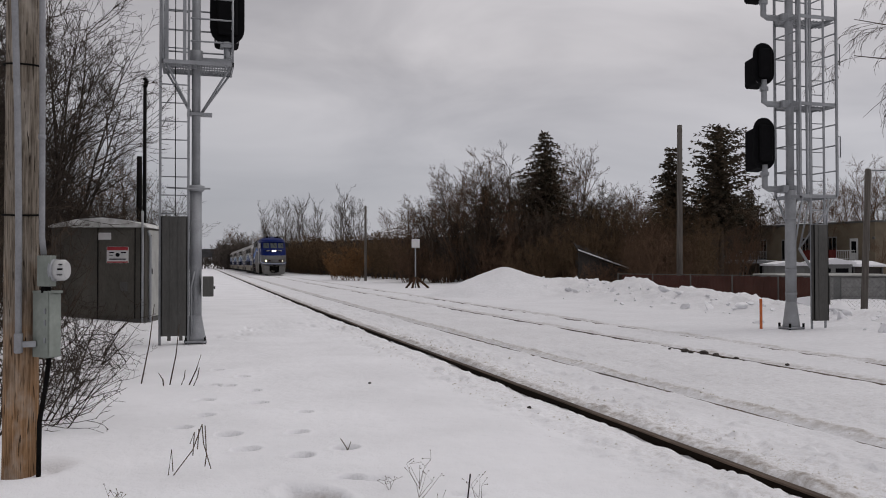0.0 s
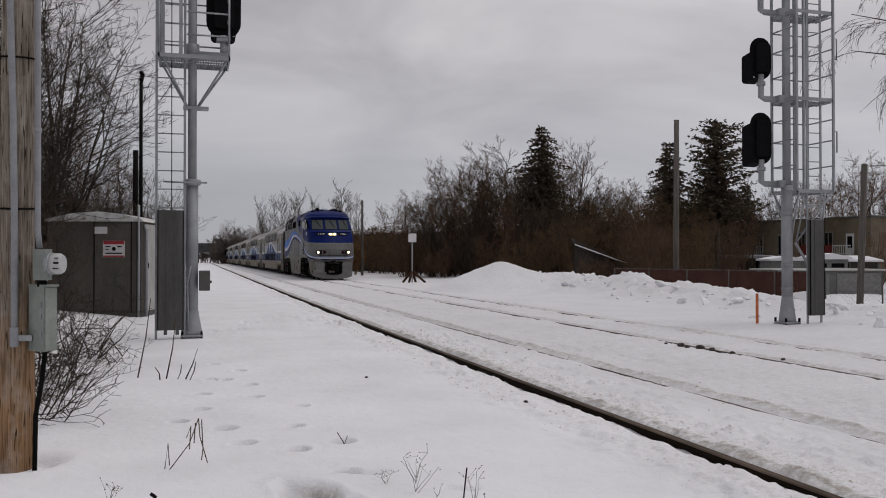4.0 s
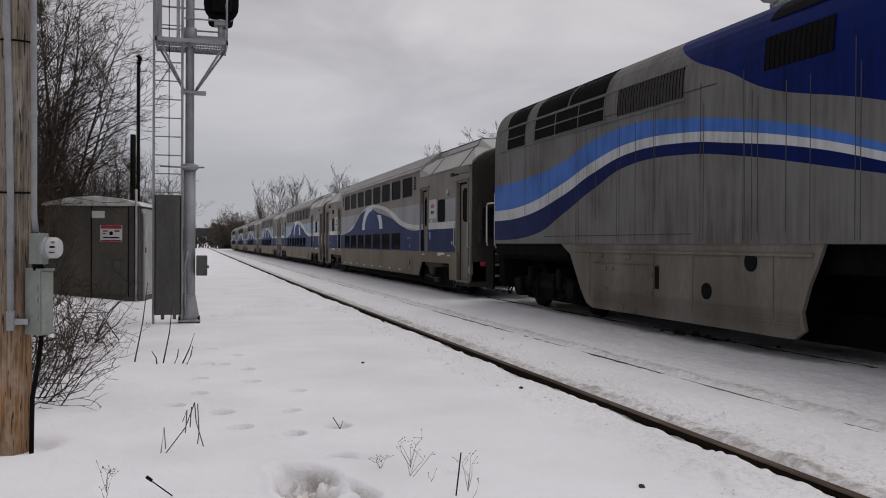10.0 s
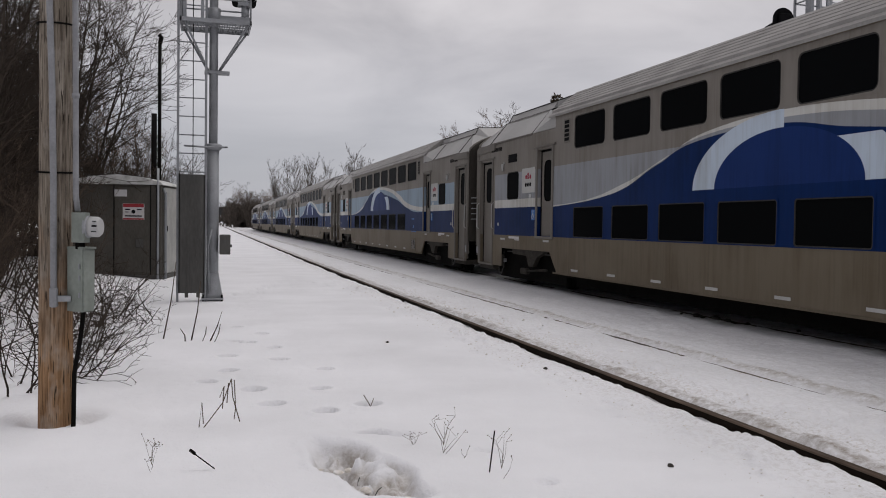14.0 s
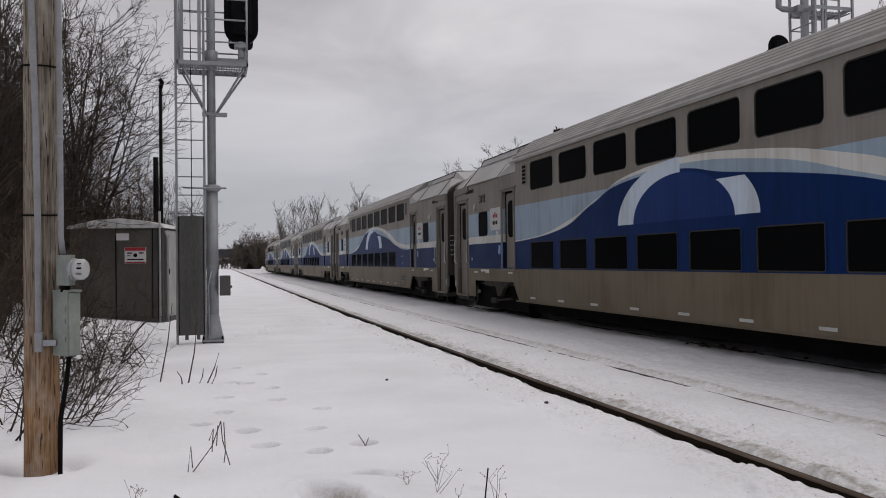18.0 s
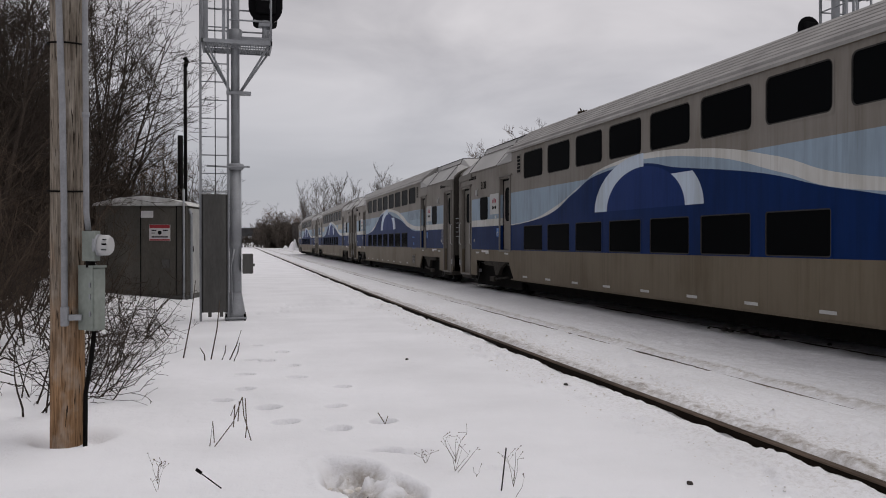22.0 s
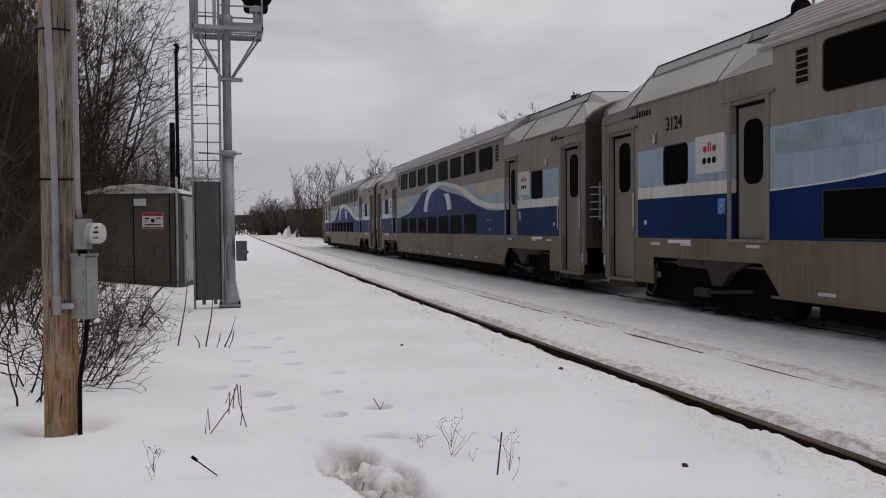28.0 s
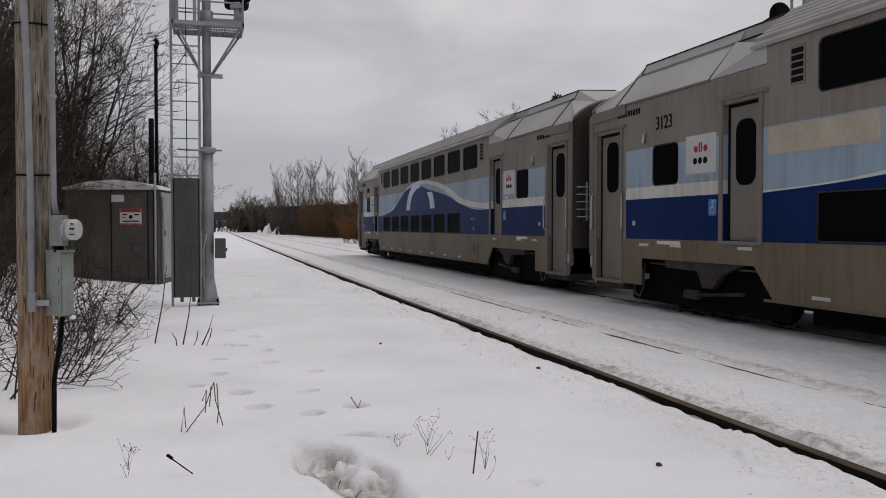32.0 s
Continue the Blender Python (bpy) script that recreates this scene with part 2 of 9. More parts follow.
def curve_node(n, l, src, lo, hi, zlo, zhi, pts):
    """A height that follows the distance along the car: points (distance, height)."""
    mr = n.new("ShaderNodeMapRange")
    for k, v in (("From Min", lo), ("From Max", hi)):
        mr.inputs[k].default_value = v
    l.new(src, mr.inputs["Value"])
    fc = n.new("ShaderNodeFloatCurve")
    cv = fc.mapping.curves[0]
    pts = [((u - lo) / (hi - lo), (z - zlo) / (zhi - zlo)) for u, z in pts]
    cv.points[0].location, cv.points[1].location = pts[0], pts[-1]
    for p in pts[1:-1]:
        cv.points.new(*p)
    fc.mapping.update()
    l.new(mr.outputs["Result"], fc.inputs["Value"])
    back = n.new("ShaderNodeMapRange")
    back.inputs["To Min"].default_value, back.inputs["To Max"].default_value = zlo, zhi
    l.new(fc.outputs["Value"], back.inputs["Value"])
    return back.outputs["Result"]


class Paint:
    """Layers of paint in the car's own coordinates: y along it, z up."""

    def __init__(self, name, base, rough=0.42, metal=0.0):
        self.m, self.n, self.l, self.b = nodes_of(name)
        self.co = self.n.new("ShaderNodeTexCoord")
        self.sep = self.n.new("ShaderNodeSeparateXYZ")
        self.l.new(self.co.outputs["Object"], self.sep.inputs["Vector"])
        self.y, self.z = self.sep.outputs["Y"], self.sep.outputs["Z"]
        rgb = self.n.new("ShaderNodeRGB")
        rgb.outputs[0].default_value = (*base, 1)
        self.color = rgb.outputs[0]
        self.rough, self.metal = rough, metal

    def math(self, op, a, b=None):
        q = self.n.new("ShaderNodeMath")
        q.operation = op
        for i, v in enumerate((a, b)):
            if v is None:
                continue
            if isinstance(v, (int, float)):
                q.inputs[i].default_value = v
            else:
                self.l.new(v, q.inputs[i])
        return q.outputs["Value"]

    def less(self, a, b):
        return self.math("LESS_THAN", a, b)

    def between(self, v, lo, hi):
        return self.math("MULTIPLY", self.less(lo, v), self.less(v, hi))

    def layer(self, color, *masks):
        f = masks[0]
        for k in masks[1:]:
            f = self.math("MULTIPLY", f, k)
        mx = self.n.new("ShaderNodeMixRGB")
        mx.inputs["Color2"].default_value = (*color, 1)
        self.l.new(f, mx.inputs["Fac"])
        self.l.new(self.color, mx.inputs["Color1"])
        self.color = mx.outputs["Color"]
        return self

    def curve(self, lo, hi, zlo, zhi, pts):
        return curve_node(self.n, self.l, self.y, lo, hi, zlo, zhi, pts)

    def done(self, grime=0.35, tint=(0.20, 0.17, 0.14), spec=0.06):
        n, l = self.n, self.l
        mp = n.new("ShaderNodeMapping")
        mp.inputs["Scale"].default_value = (3.0, 3.0, 0.35)
        l.new(self.co.outputs["Object"], mp.inputs["Vector"])
        streak, cloud = n.new("ShaderNodeTexNoise"), n.new("ShaderNodeTexNoise")
        streak.inputs["Scale"].default_value, streak.inputs["Detail"].default_value = 3.0, 5
        cloud.inputs["Scale"].default_value, cloud.inputs["Detail"].default_value = 0.9, 5
        l.new(mp.outputs["Vector"], streak.inputs["Vector"])
        l.new(self.co.outputs["Object"], cloud.inputs["Vector"])
        s = self.math("MULTIPLY", streak.outputs["Fac"], cloud.outputs["Fac"])
        mr = n.new("ShaderNodeMapRange")
        for k, v in (("From Min", 0.18), ("From Max", 0.42), ("To Min", 0.0), ("To Max", grime)):
            mr.inputs[k].default_value = v
        l.new(s, mr.inputs["Value"])
        mx = n.new("ShaderNodeMixRGB")
        mx.blend_type = "MULTIPLY"
        mx.inputs["Color2"].default_value = (*tint, 1)
        l.new(mr.outputs["Result"], mx.inputs["Fac"])
        l.new(self.color, mx.inputs["Color1"])
        # thin runs of dirt washed down the side
        mp2, run, gate = n.new("ShaderNodeMapping"), n.new("ShaderNodeTexNoise"), n.new("ShaderNodeMapRange")
        mp2.inputs["Scale"].default_value = (9.0, 9.0, 0.30)
        run.inputs["Scale"].default_value, run.inputs["Detail"].default_value = 2.2, 4
        l.new(self.co.outputs["Object"], mp2.inputs["Vector"])
        l.new(mp2.outputs["Vector"], run.inputs["Vector"])
        for k, v in (("From Min", 0.56), ("From Max", 0.78), ("To Min", 0.0), ("To Max", 0.55)):
            gate.inputs[k].default_value = v
        l.new(run.outputs["Fac"], gate.inputs["Value"])
        my = n.new("ShaderNodeMixRGB")
        my.blend_type = "MULTIPLY"
        my.inputs["Color2"].default_value = (0.42, 0.37, 0.31, 1)
        l.new(self.math("MULTIPLY", gate.outputs["Result"], cloud.outputs["Fac"]), my.inputs["Fac"])
        l.new(mx.outputs["Color"], my.inputs["Color1"])
        l.new(my.outputs["Color"], self.b.inputs["Base Color"])
        rr = n.new("ShaderNodeMapRange")
        rr.inputs["To Min"].default_value, rr.inputs["To Max"].default_value = self.rough, self.rough + 0.2
        l.new(cloud.outputs["Fac"], rr.inputs["Value"])
        l.new(rr.outputs["Result"], self.b.inputs["Roughness"])
        self.b.inputs["Metallic"].default_value = self.metal
        self.b.inputs["Specular IOR Level"].default_value = spec
        dent = n.new("ShaderNodeBump")
        dent.inputs["Strength"].default_value, dent.inputs["Distance"].default_value = 0.06, 0.03
        l.new(cloud.outputs["Fac"], dent.inputs["Height"])
        l.new(dent.outputs["Normal"], self.b.inputs["Normal"])
        return self.m


SILVER, BLUE, PALE, WHITE, SKIRT = (0.215, 0.199, 0.180), (0.0028, 0.019, 0.092), (0.275, 0.355, 0.44), (0.56, 0.56, 0.54), (0.158, 0.133, 0.098)
CAR_L = 25.8          # coach over couplers
HALF = CAR_L / 2


def coach_paint(name, pale):
    p = Paint(name, SILVER)
    u = lambda v: v - HALF
    mid = p.between(p.y, u(5.25), u(20.6))
    end = p.math("SUBTRACT", 1.0, mid)
    lo, hi, a, b = u(5.25), u(20.6), 1.8, 3.2
    top = p.curve(lo, hi, a, b, [(u(q), z) for q, z in ((5.25, 2.06), (6.3, 2.09), (7.7, 2.24), (9.2, 2.61), (11.1, 2.91), (13.0, 3.02), (14.6, 2.93), (15.9, 2.62), (17.45, 2.22), (19.2, 1.96), (20.6, 1.90))])
    bot = p.curve(lo, hi, a, b, [(u(q), z) for q, z in ((5.25, 1.89), (6.3, 1.89), (7.7, 2.05), (9.6, 2.41), (11.8, 2.67), (13.4, 2.86), (14.9, 2.80), (16.2, 2.50), (18.1, 2.03), (20.6, 1.87))])
    mid2 = p.curve(lo, hi, a, b, [(u(q), z) for q, z in ((5.25, 1.89), (7.7, 2.06), (9.0, 2.36), (11.1, 2.78), (13.0, 2.92), (14.6, 2.88), (16.2, 2.52), (18.1, 2.03), (20.6, 1.87))])
    body = p.between(p.y, u(1.42), u(CAR_L - 1.42))
    end = p.math("MULTIPLY", end, body)
    p.layer(pale, p.between(p.z, 1.9, 2.74), body)
    p.layer(WHITE, p.between(p.z, 1.8, 2.09), end)
    p.layer(pale, mid, p.between(p.z, 1.8, top))
    p.layer(WHITE, mid, p.between(p.z, mid2, top))
    p.layer(BLUE, mid, p.between(p.z, 1.0, bot))
    p.layer(BLUE, end, p.between(p.z, 1.0, 1.89))
    # the arch emblem
    dy = p.math("SUBTRACT", p.y, u(13.05))
    dz = p.math("SUBTRACT", p.z, 2.03)

    def ellipse(a, b):
        e = p.math("ADD", p.math("POWER", p.math("ABSOLUTE", p.math("DIVIDE", dy, a)), 2.0), p.math("POWER", p.math("ABSOLUTE", p.math("DIVIDE", dz, b)), 2.0))
        return p.less(e, 1.0)
    inner = ellipse(1.5, 0.76)
    ring = p.math("MULTIPLY", ellipse(2.08, 1.0), p.math("SUBTRACT", 1.0, inner))
    above = p.less(2.03, p.z)
    keep = p.math("MAXIMUM", p.less(u(13.0), p.y), p.less(p.z, 2.58))
    p.layer((0.010, 0.030, 0.13), inner, above)
    p.layer((0.50, 0.58, 0.68), ring, above, keep)
    p.layer(SKIRT, p.less(p.z, 1.21))
    return p.done(0.5, (0.56, 0.51, 0.44))


def loco_paint():
    p = Paint("locomotive_paint", (0.152, 0.150, 0.148))
    lo, hi, a, b = 0.0, 17.5, 1.2, 4.9
    blue = p.curve(lo, hi, a, b, [(0, 4.9), (7.3, 4.88), (7.8, 4.5), (8.4, 4.16), (9.2, 3.86), (10.2, 3.43), (11.6, 3.11), (13.2, 2.71), (15.3, 2.47), (17.5, 2.40)])
    pale = p.curve(lo, hi, a, b, [(0, 2.83), (1.8, 2.88), (3.9, 3.08), (5.2, 3.36), (6.66, 3.47), (8.17, 3.35), (10.7, 2.92), (12.1, 2.52), (14.0, 1.95), (15.3, 1.69), (16.2, 1.525), (17.5, 1.505)])
    wtop = p.curve(lo, hi, a, b, [(0, 2.24), (1.8, 2.30), (3.9, 2.66), (5.2, 2.97), (6.66, 3.17), (8.2, 3.13), (9.4, 2.99), (10.7, 2.77), (12.1, 2.43), (14.0, 1.88), (15.3, 1.65), (16.2, 1.49), (17.5, 1.47)])
    wbot = p.curve(lo, hi, a, b, [(0, 2.0), (1.8, 2.06), (3.9, 2.42), (5.2, 2.76), (6.66, 3.00), (8.2, 2.98), (9.4, 2.84), (10.7, 2.65), (12.1, 2.33), (14.0, 1.79), (15.3, 1.55), (16.2, 1.39), (17.5, 1.37)])
    dbot = p.curve(lo, hi, a, b, [(0, 1.54), (2.4, 1.65), (3.9, 2.05), (5.2, 2.46), (6.66, 2.80), (8.2, 2.80), (9.4, 2.67), (11.5, 2.31), (12.1, 2.2), (14.0, 1.68), (15.3, 1.46), (16.2, 1.31), (17.5, 1.29)])
    p.layer((0.0022, 0.0105, 0.094), p.less(blue, p.z))
    p.layer((0.060, 0.155, 0.47), p.between(p.z, wtop, pale))
    p.layer((0.48, 0.50, 0.52), p.between(p.z, wbot, wtop))
    p.layer((0.0026, 0.0095, 0.078), p.between(p.z, dbot, wbot))
    return p.done(0.7, (0.42, 0.385, 0.335), 0.06)


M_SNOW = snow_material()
M_COACH, M_LOCO = coach_paint("coach_paint", PALE), loco_paint()
M_COACHF = coach_paint("faded_coach_paint", (0.285, 0.30, 0.325))
M_SILVER = mat("silver_grey_paint", (0.180, 0.167, 0.150), 0.5, 0.0, 1.2, 0.18, 0.05, 40, (1, 1, 0.4))
M_ROOF = mat("weathered_aluminium_roof", (0.31, 0.30, 0.29), 0.5, 0.1, 1.5, 0.22, 0.06, 30)
# paler than the ribbed roof: the facets' sky reflection is put into the colour
M_ROOFE = mat("sky_lit_sheet_metal_roof", (0.40, 0.395, 0.39), 0.5, 0.0, 0.8, 0.12, 0.03, 30)
M_SKIRT = mat("dusty_beige_skirt", SKIRT, 0.6, 0.0, 1.5, 0.25, 0.08, 30)
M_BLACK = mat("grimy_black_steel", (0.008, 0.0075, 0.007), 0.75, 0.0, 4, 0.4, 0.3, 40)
# near-black: grime, with the shade under the train put into the colour
M_UNDER = mat("shaded_underframe_grime", (0.0065, 0.0058, 0.0052), 0.85, 0.0, 3, 0.5, 0.4, 25)
M_DIRTY = mat("dark_greasy_steel", (0.055, 0.050, 0.044), 0.8, 0, 3, 0.4, 0.2, 30)
M_RUBBER = mat("black_rubber", (0.009, 0.009, 0.010), 0.8, spec=0.05)
M_SEAL = mat("grey_window_seal", (0.05, 0.048, 0.046), 0.7)
M_GLASS = glass("dark_window_glass")
M_SHIELD = glass("windshield_glass", (0.072, 0.080, 0.083), 0.10)
M_WHITEP = mat("white_paint", (0.47, 0.47, 0.46), 0.5, 0, 3, 0.12, 0.04)
M_BLUEP = mat("blue_sticker", (0.08, 0.20, 0.48), 0.5)
M_REDP = mat("red_print", (0.30, 0.03, 0.06), 0.5)
# print, joints and black fittings; also the strips that paint shade in recesses
M_DARK = mat("matte_black", (0.008, 0.008, 0.009), 0.8, spec=0.04)
M_NUM = mat("white_numerals", (0.55, 0.56, 0.58), 0.5)
M_PLOW = mat("grey_plow_steel", (0.18, 0.176, 0.17), 0.55, 0.1, 2, 0.25, 0.1, 40)
M_BLUER = mat("blue_roof_paint", (0.0022, 0.0105, 0.094), 0.40, 0, 2, 0.2, 0.04, spec=0.08)
M_LAMP = glow("warm_headlight", (1.0, 0.82, 0.48), 34.0)
# reflectors glow by themselves in place of the bulbs' light on them
M_REFL = glow("glowing_reflector", (0.58, 0.44, 0.19), 0.55)
M_TANK = mat("road_dirt_on_grey_paint", (0.175, 0.163, 0.146), 0.6, 0.0, 1.1, 0.26, 0.1, 18, (1, 1, 0.30), (0.105, 0.094, 0.080), spec=0.12)
M_SEAM = mat("dark_panel_joint", (0.075, 0.072, 0.067), 0.8)
M_FRAMEG = mat("grey_window_frame", (0.24, 0.24, 0.235), 0.7)
M_LAMPD = mat("dull_red_lens", (0.025, 0.006, 0.006), 0.25)
M_CHROME = mat("bright_steel", (0.5, 0.5, 0.5), 0.35, 0.9, 4, 0.15, 0.03)
# rust, darkened: the shadow under the rail head is put into the colour
M_RAIL = mat("shaded_rusty_rail_web", (0.014, 0.010, 0.007), 0.85, 0.0, 8, 0.35, 0.4, 50, (1, 0.3, 1))
M_RAILT = mat("worn_rail_head", (0.115, 0.085, 0.066), 0.6, 0.0, 4, 0.5, 0.3, 40, (1, 0.12, 1), (0.040, 0.029, 0.022))
M_GALV = mat("galvanised_steel", (0.31, 0.32, 0.335), 0.5, 0.25, 3, 0.2, 0.1, 40)
M_DGALV = mat("dark_weathered_steel", (0.105, 0.103, 0.098), 0.55, 0.1, 2.5, 0.25, 0.1, 30, (1, 1, 0.3))
M_BUNG = mat("brown_grey_sheet_metal", (0.105, 0.098, 0.086), 0.6, 0.0, 1.8, 0.28, 0.1, 30, (1, 1, 0.4))
M_BUNGW = mat("pale_sheet_metal", (0.40, 0.40, 0.38), 0.5, 0.1, 3, 0.2, 0.1)
M_DUSTED = mat("sheet_metal_dusted_with_snow", (0.62, 0.62, 0.61), 0.6, 0.0, 4, 0.2, 0.1, 30, (1, 1, 1), (0.36, 0.355, 0.34))
M_BOXG = mat("pale_green_grey_enclosure", (0.25, 0.275, 0.25), 0.55, 0.0, 5, 0.2, 0.1, 30)
M_PVC = mat("grey_conduit", (0.27, 0.275, 0.29), 0.5, 0, 6, 0.2, 0.08)
M_METER = glass("meter_glass", (0.45, 0.45, 0.45), 0.1)
M_ORANGE = mat("faded_orange_stake", (0.55, 0.16, 0.06), 0.6, 0, 8, 0.3, 0.2)
M_TIMBER = mat("dark_timber", (0.07, 0.04, 0.025), 0.8, 0, 6, 0.4, 0.5, 40, (8, 8, 0.6))


def pole_wood():
    """Grey weathered wood with checks and knots, stained orange towards the foot."""
    m, n, l, b = nodes_of("weathered_pole_wood")
    co = n.new("ShaderNodeTexCoord")

    def tex(stretch, scale, detail, rough=0.6):
        mp, t = n.new("ShaderNodeMapping"), n.new("ShaderNodeTexNoise")
        mp.inputs["Scale"].default_value = stretch
        t.inputs["Scale"].default_value, t.inputs["Detail"].default_value, t.inputs["Roughness"].default_value = scale, detail, rough
        l.new(co.outputs["Object"], mp.inputs["Vector"])
        l.new(mp.outputs["Vector"], t.inputs["Vector"])
        return t.outputs["Fac"]

    def two(src, lo, c0, hi, c1):
        r = n.new("ShaderNodeValToRGB")
        r.color_ramp.elements[0].position, r.color_ramp.elements[0].color = lo, (*c0, 1)
        r.color_ramp.elements[1].position, r.color_ramp.elements[1].color = hi, (*c1, 1)
        l.new(src, r.inputs["Fac"])
        return r.outputs["Color"]

    def ramp(src, lo, hi, f, t):
        q = n.new("ShaderNodeMapRange")
        for k, e in (("From Min", lo), ("From Max", hi), ("To Min", f), ("To Max", t)):
            q.inputs[k].default_value = e
        l.new(src, q.inputs["Value"])
        return q.outputs["Result"]

    def mix(fac, c0, c1, kind="MIX"):
        q = n.new("ShaderNodeMixRGB")
        q.blend_type = kind
        l.new(fac, q.inputs["Fac"])
        l.new(c0, q.inputs["Color1"])
        if isinstance(c1, tuple):
            q.inputs["Color2"].default_value = (*c1, 1)
        else:
            l.new(c1, q.inputs["Color2"])
        return q.outputs["Color"]
    grain = tex((26, 26, 1.2), 3.0, 7)
    cloud = tex((4, 4, 1.6), 1.6, 5)
    grey = two(grain, 0.36, (0.095, 0.078, 0.062), 0.66, (0.285, 0.245, 0.20))
    tan = two(grain, 0.34, (0.135, 0.078, 0.042), 0.66, (0.37, 0.225, 0.125))
    sep = n.new("ShaderNodeSeparateXYZ")
    l.new(co.outputs["Object"], sep.inputs["Vector"])
    add = n.new("ShaderNodeMath")
    add.operation = "MULTIPLY_ADD"
    add.inputs[1].default_value = 1.5
    l.new(cloud, add.inputs[0])
    l.new(sep.outputs["Z"], add.inputs[2])
    col = mix(ramp(add.outputs["Value"], 1.25, 2.15, 1.0, 0.0), grey, tan)
    col = mix(ramp(tex((1, 1, 0.5), 9.0, 3), 0.52, 0.72, 0.0, 0.45), col, (0.42, 0.38, 0.33))
    checks = tex((34, 34, 2.6), 2.2, 2, 0.4)
    col = mix(ramp(checks, 0.64, 0.69, 0.0, 0.9), col, (0.018, 0.013, 0.010))
    l.new(col, b.inputs["Base Color"])
    b.inputs["Roughness"].default_value = 0.88
    b.inputs["Specular IOR Level"].default_value = 0.05
    bp = n.new("ShaderNodeBump")
    bp.inputs["Strength"].default_value, bp.inputs["Distance"].default_value = 0.9, 0.006
    l.new(grain, bp.inputs["Height"])
    l.new(bp.outputs["Normal"], b.inputs["Normal"])
    return m


M_POLEW = pole_wood()
M_GREYPOLE = mat("grey_pole_wood", (0.135, 0.122, 0.110), 0.85, 0, 3, 0.35, 0.5, 40, (6, 6, 0.35))
M_BARKD = mat("dark_wet_bark", (0.056, 0.045, 0.037), 0.9, 0, 5, 0.4, 0.5, 60)
M_BARK = mat("bare_bark", (0.088, 0.067, 0.052), 0.9, 0, 5, 0.4, 0.5, 60)
M_BARKR = mat("reddish_twigs", (0.140, 0.089, 0.060), 0.9, 0, 3, 0.4, 0.5, 60)
M_BROWN = mat("warm_brown_withered_twigs", (0.132, 0.089, 0.054), 0.9, 0, 3, 0.4, 0.4, 60)
M_RUST = mat("orange_brown_dead_leaves", (0.205, 0.115, 0.055), 0.9, 0, 3, 0.4, 0.4, 60)
M_BARKG = mat("grey_twigs", (0.115, 0.098, 0.085), 0.9, 0, 3, 0.35, 0.4, 60)
M_NEEDLE = mat("dark_conifer_needles", (0.056, 0.050, 0.037), 0.85, 0, 2, 0.4, 0.4, 60, (1, 1, 1), (0.088, 0.064, 0.044))
M_WEED = mat("dry_weed_stems", (0.14, 0.11, 0.085), 0.9)
M_STONE = mat("dark_ballast", (0.075, 0.066, 0.06), 0.9, 0, 12, 0.4, 0.8, 50)
M_FARWALL = mat("dark_brown_sound_wall", (0.060, 0.053, 0.049), 0.85, 0, 0.6, 0.35, 0.3, 12)
M_PATCHROOF = mat("dark_roof_with_melting_snow", (0.62, 0.62, 0.64), 0.8, 0, 1.1, 0.1, 0.2, 12, (1, 1, 2.2), (0.05, 0.045, 0.042))
M_BRICK = mat("buff_render", (0.155, 0.128, 0.094), 0.8, 0, 1.2, 0.2, 0.3, 20)
M_BRICKD = mat("brown_siding", (0.105, 0.075, 0.055), 0.8, 0, 1.2, 0.25, 0.3, 20)
M_GARAGE = mat("off_white_siding", (0.17, 0.173, 0.17), 0.7, 0, 2, 0.2, 0.15)
M_REDW = mat("red_brown_stain", (0.11, 0.026, 0.022), 0.8, 0, 3, 0.3, 0.3)
M_SHEDW = mat("white_shed_siding", (0.21, 0.21, 0.205), 0.7, 0, 2, 0.2, 0.15)
M_FENCE = mat("rust_brown_fence", (0.085, 0.040, 0.032), 0.85, 0, 2, 0.3, 0.3)
M_CONC = mat("dark_concrete", (0.085, 0.085, 0.088), 0.85, 0, 0.8, 0.25, 0.3)
M_ENDW = mat("dark_end_wall", (0.042, 0.038, 0.033), 0.7, 0, 0.8, 0.3, 0.05, 20, (1, 1, 0.4))
M_SIGNW = mat("sign_white", (0.60, 0.59, 0.59), 0.5, 0, 6, 0.1, 0.03)
M_SIGNR = mat("sign_red", (0.34, 0.05, 0.06), 0.5, 0, 6, 0.1, 0.03)

# ---- mesh tools ----


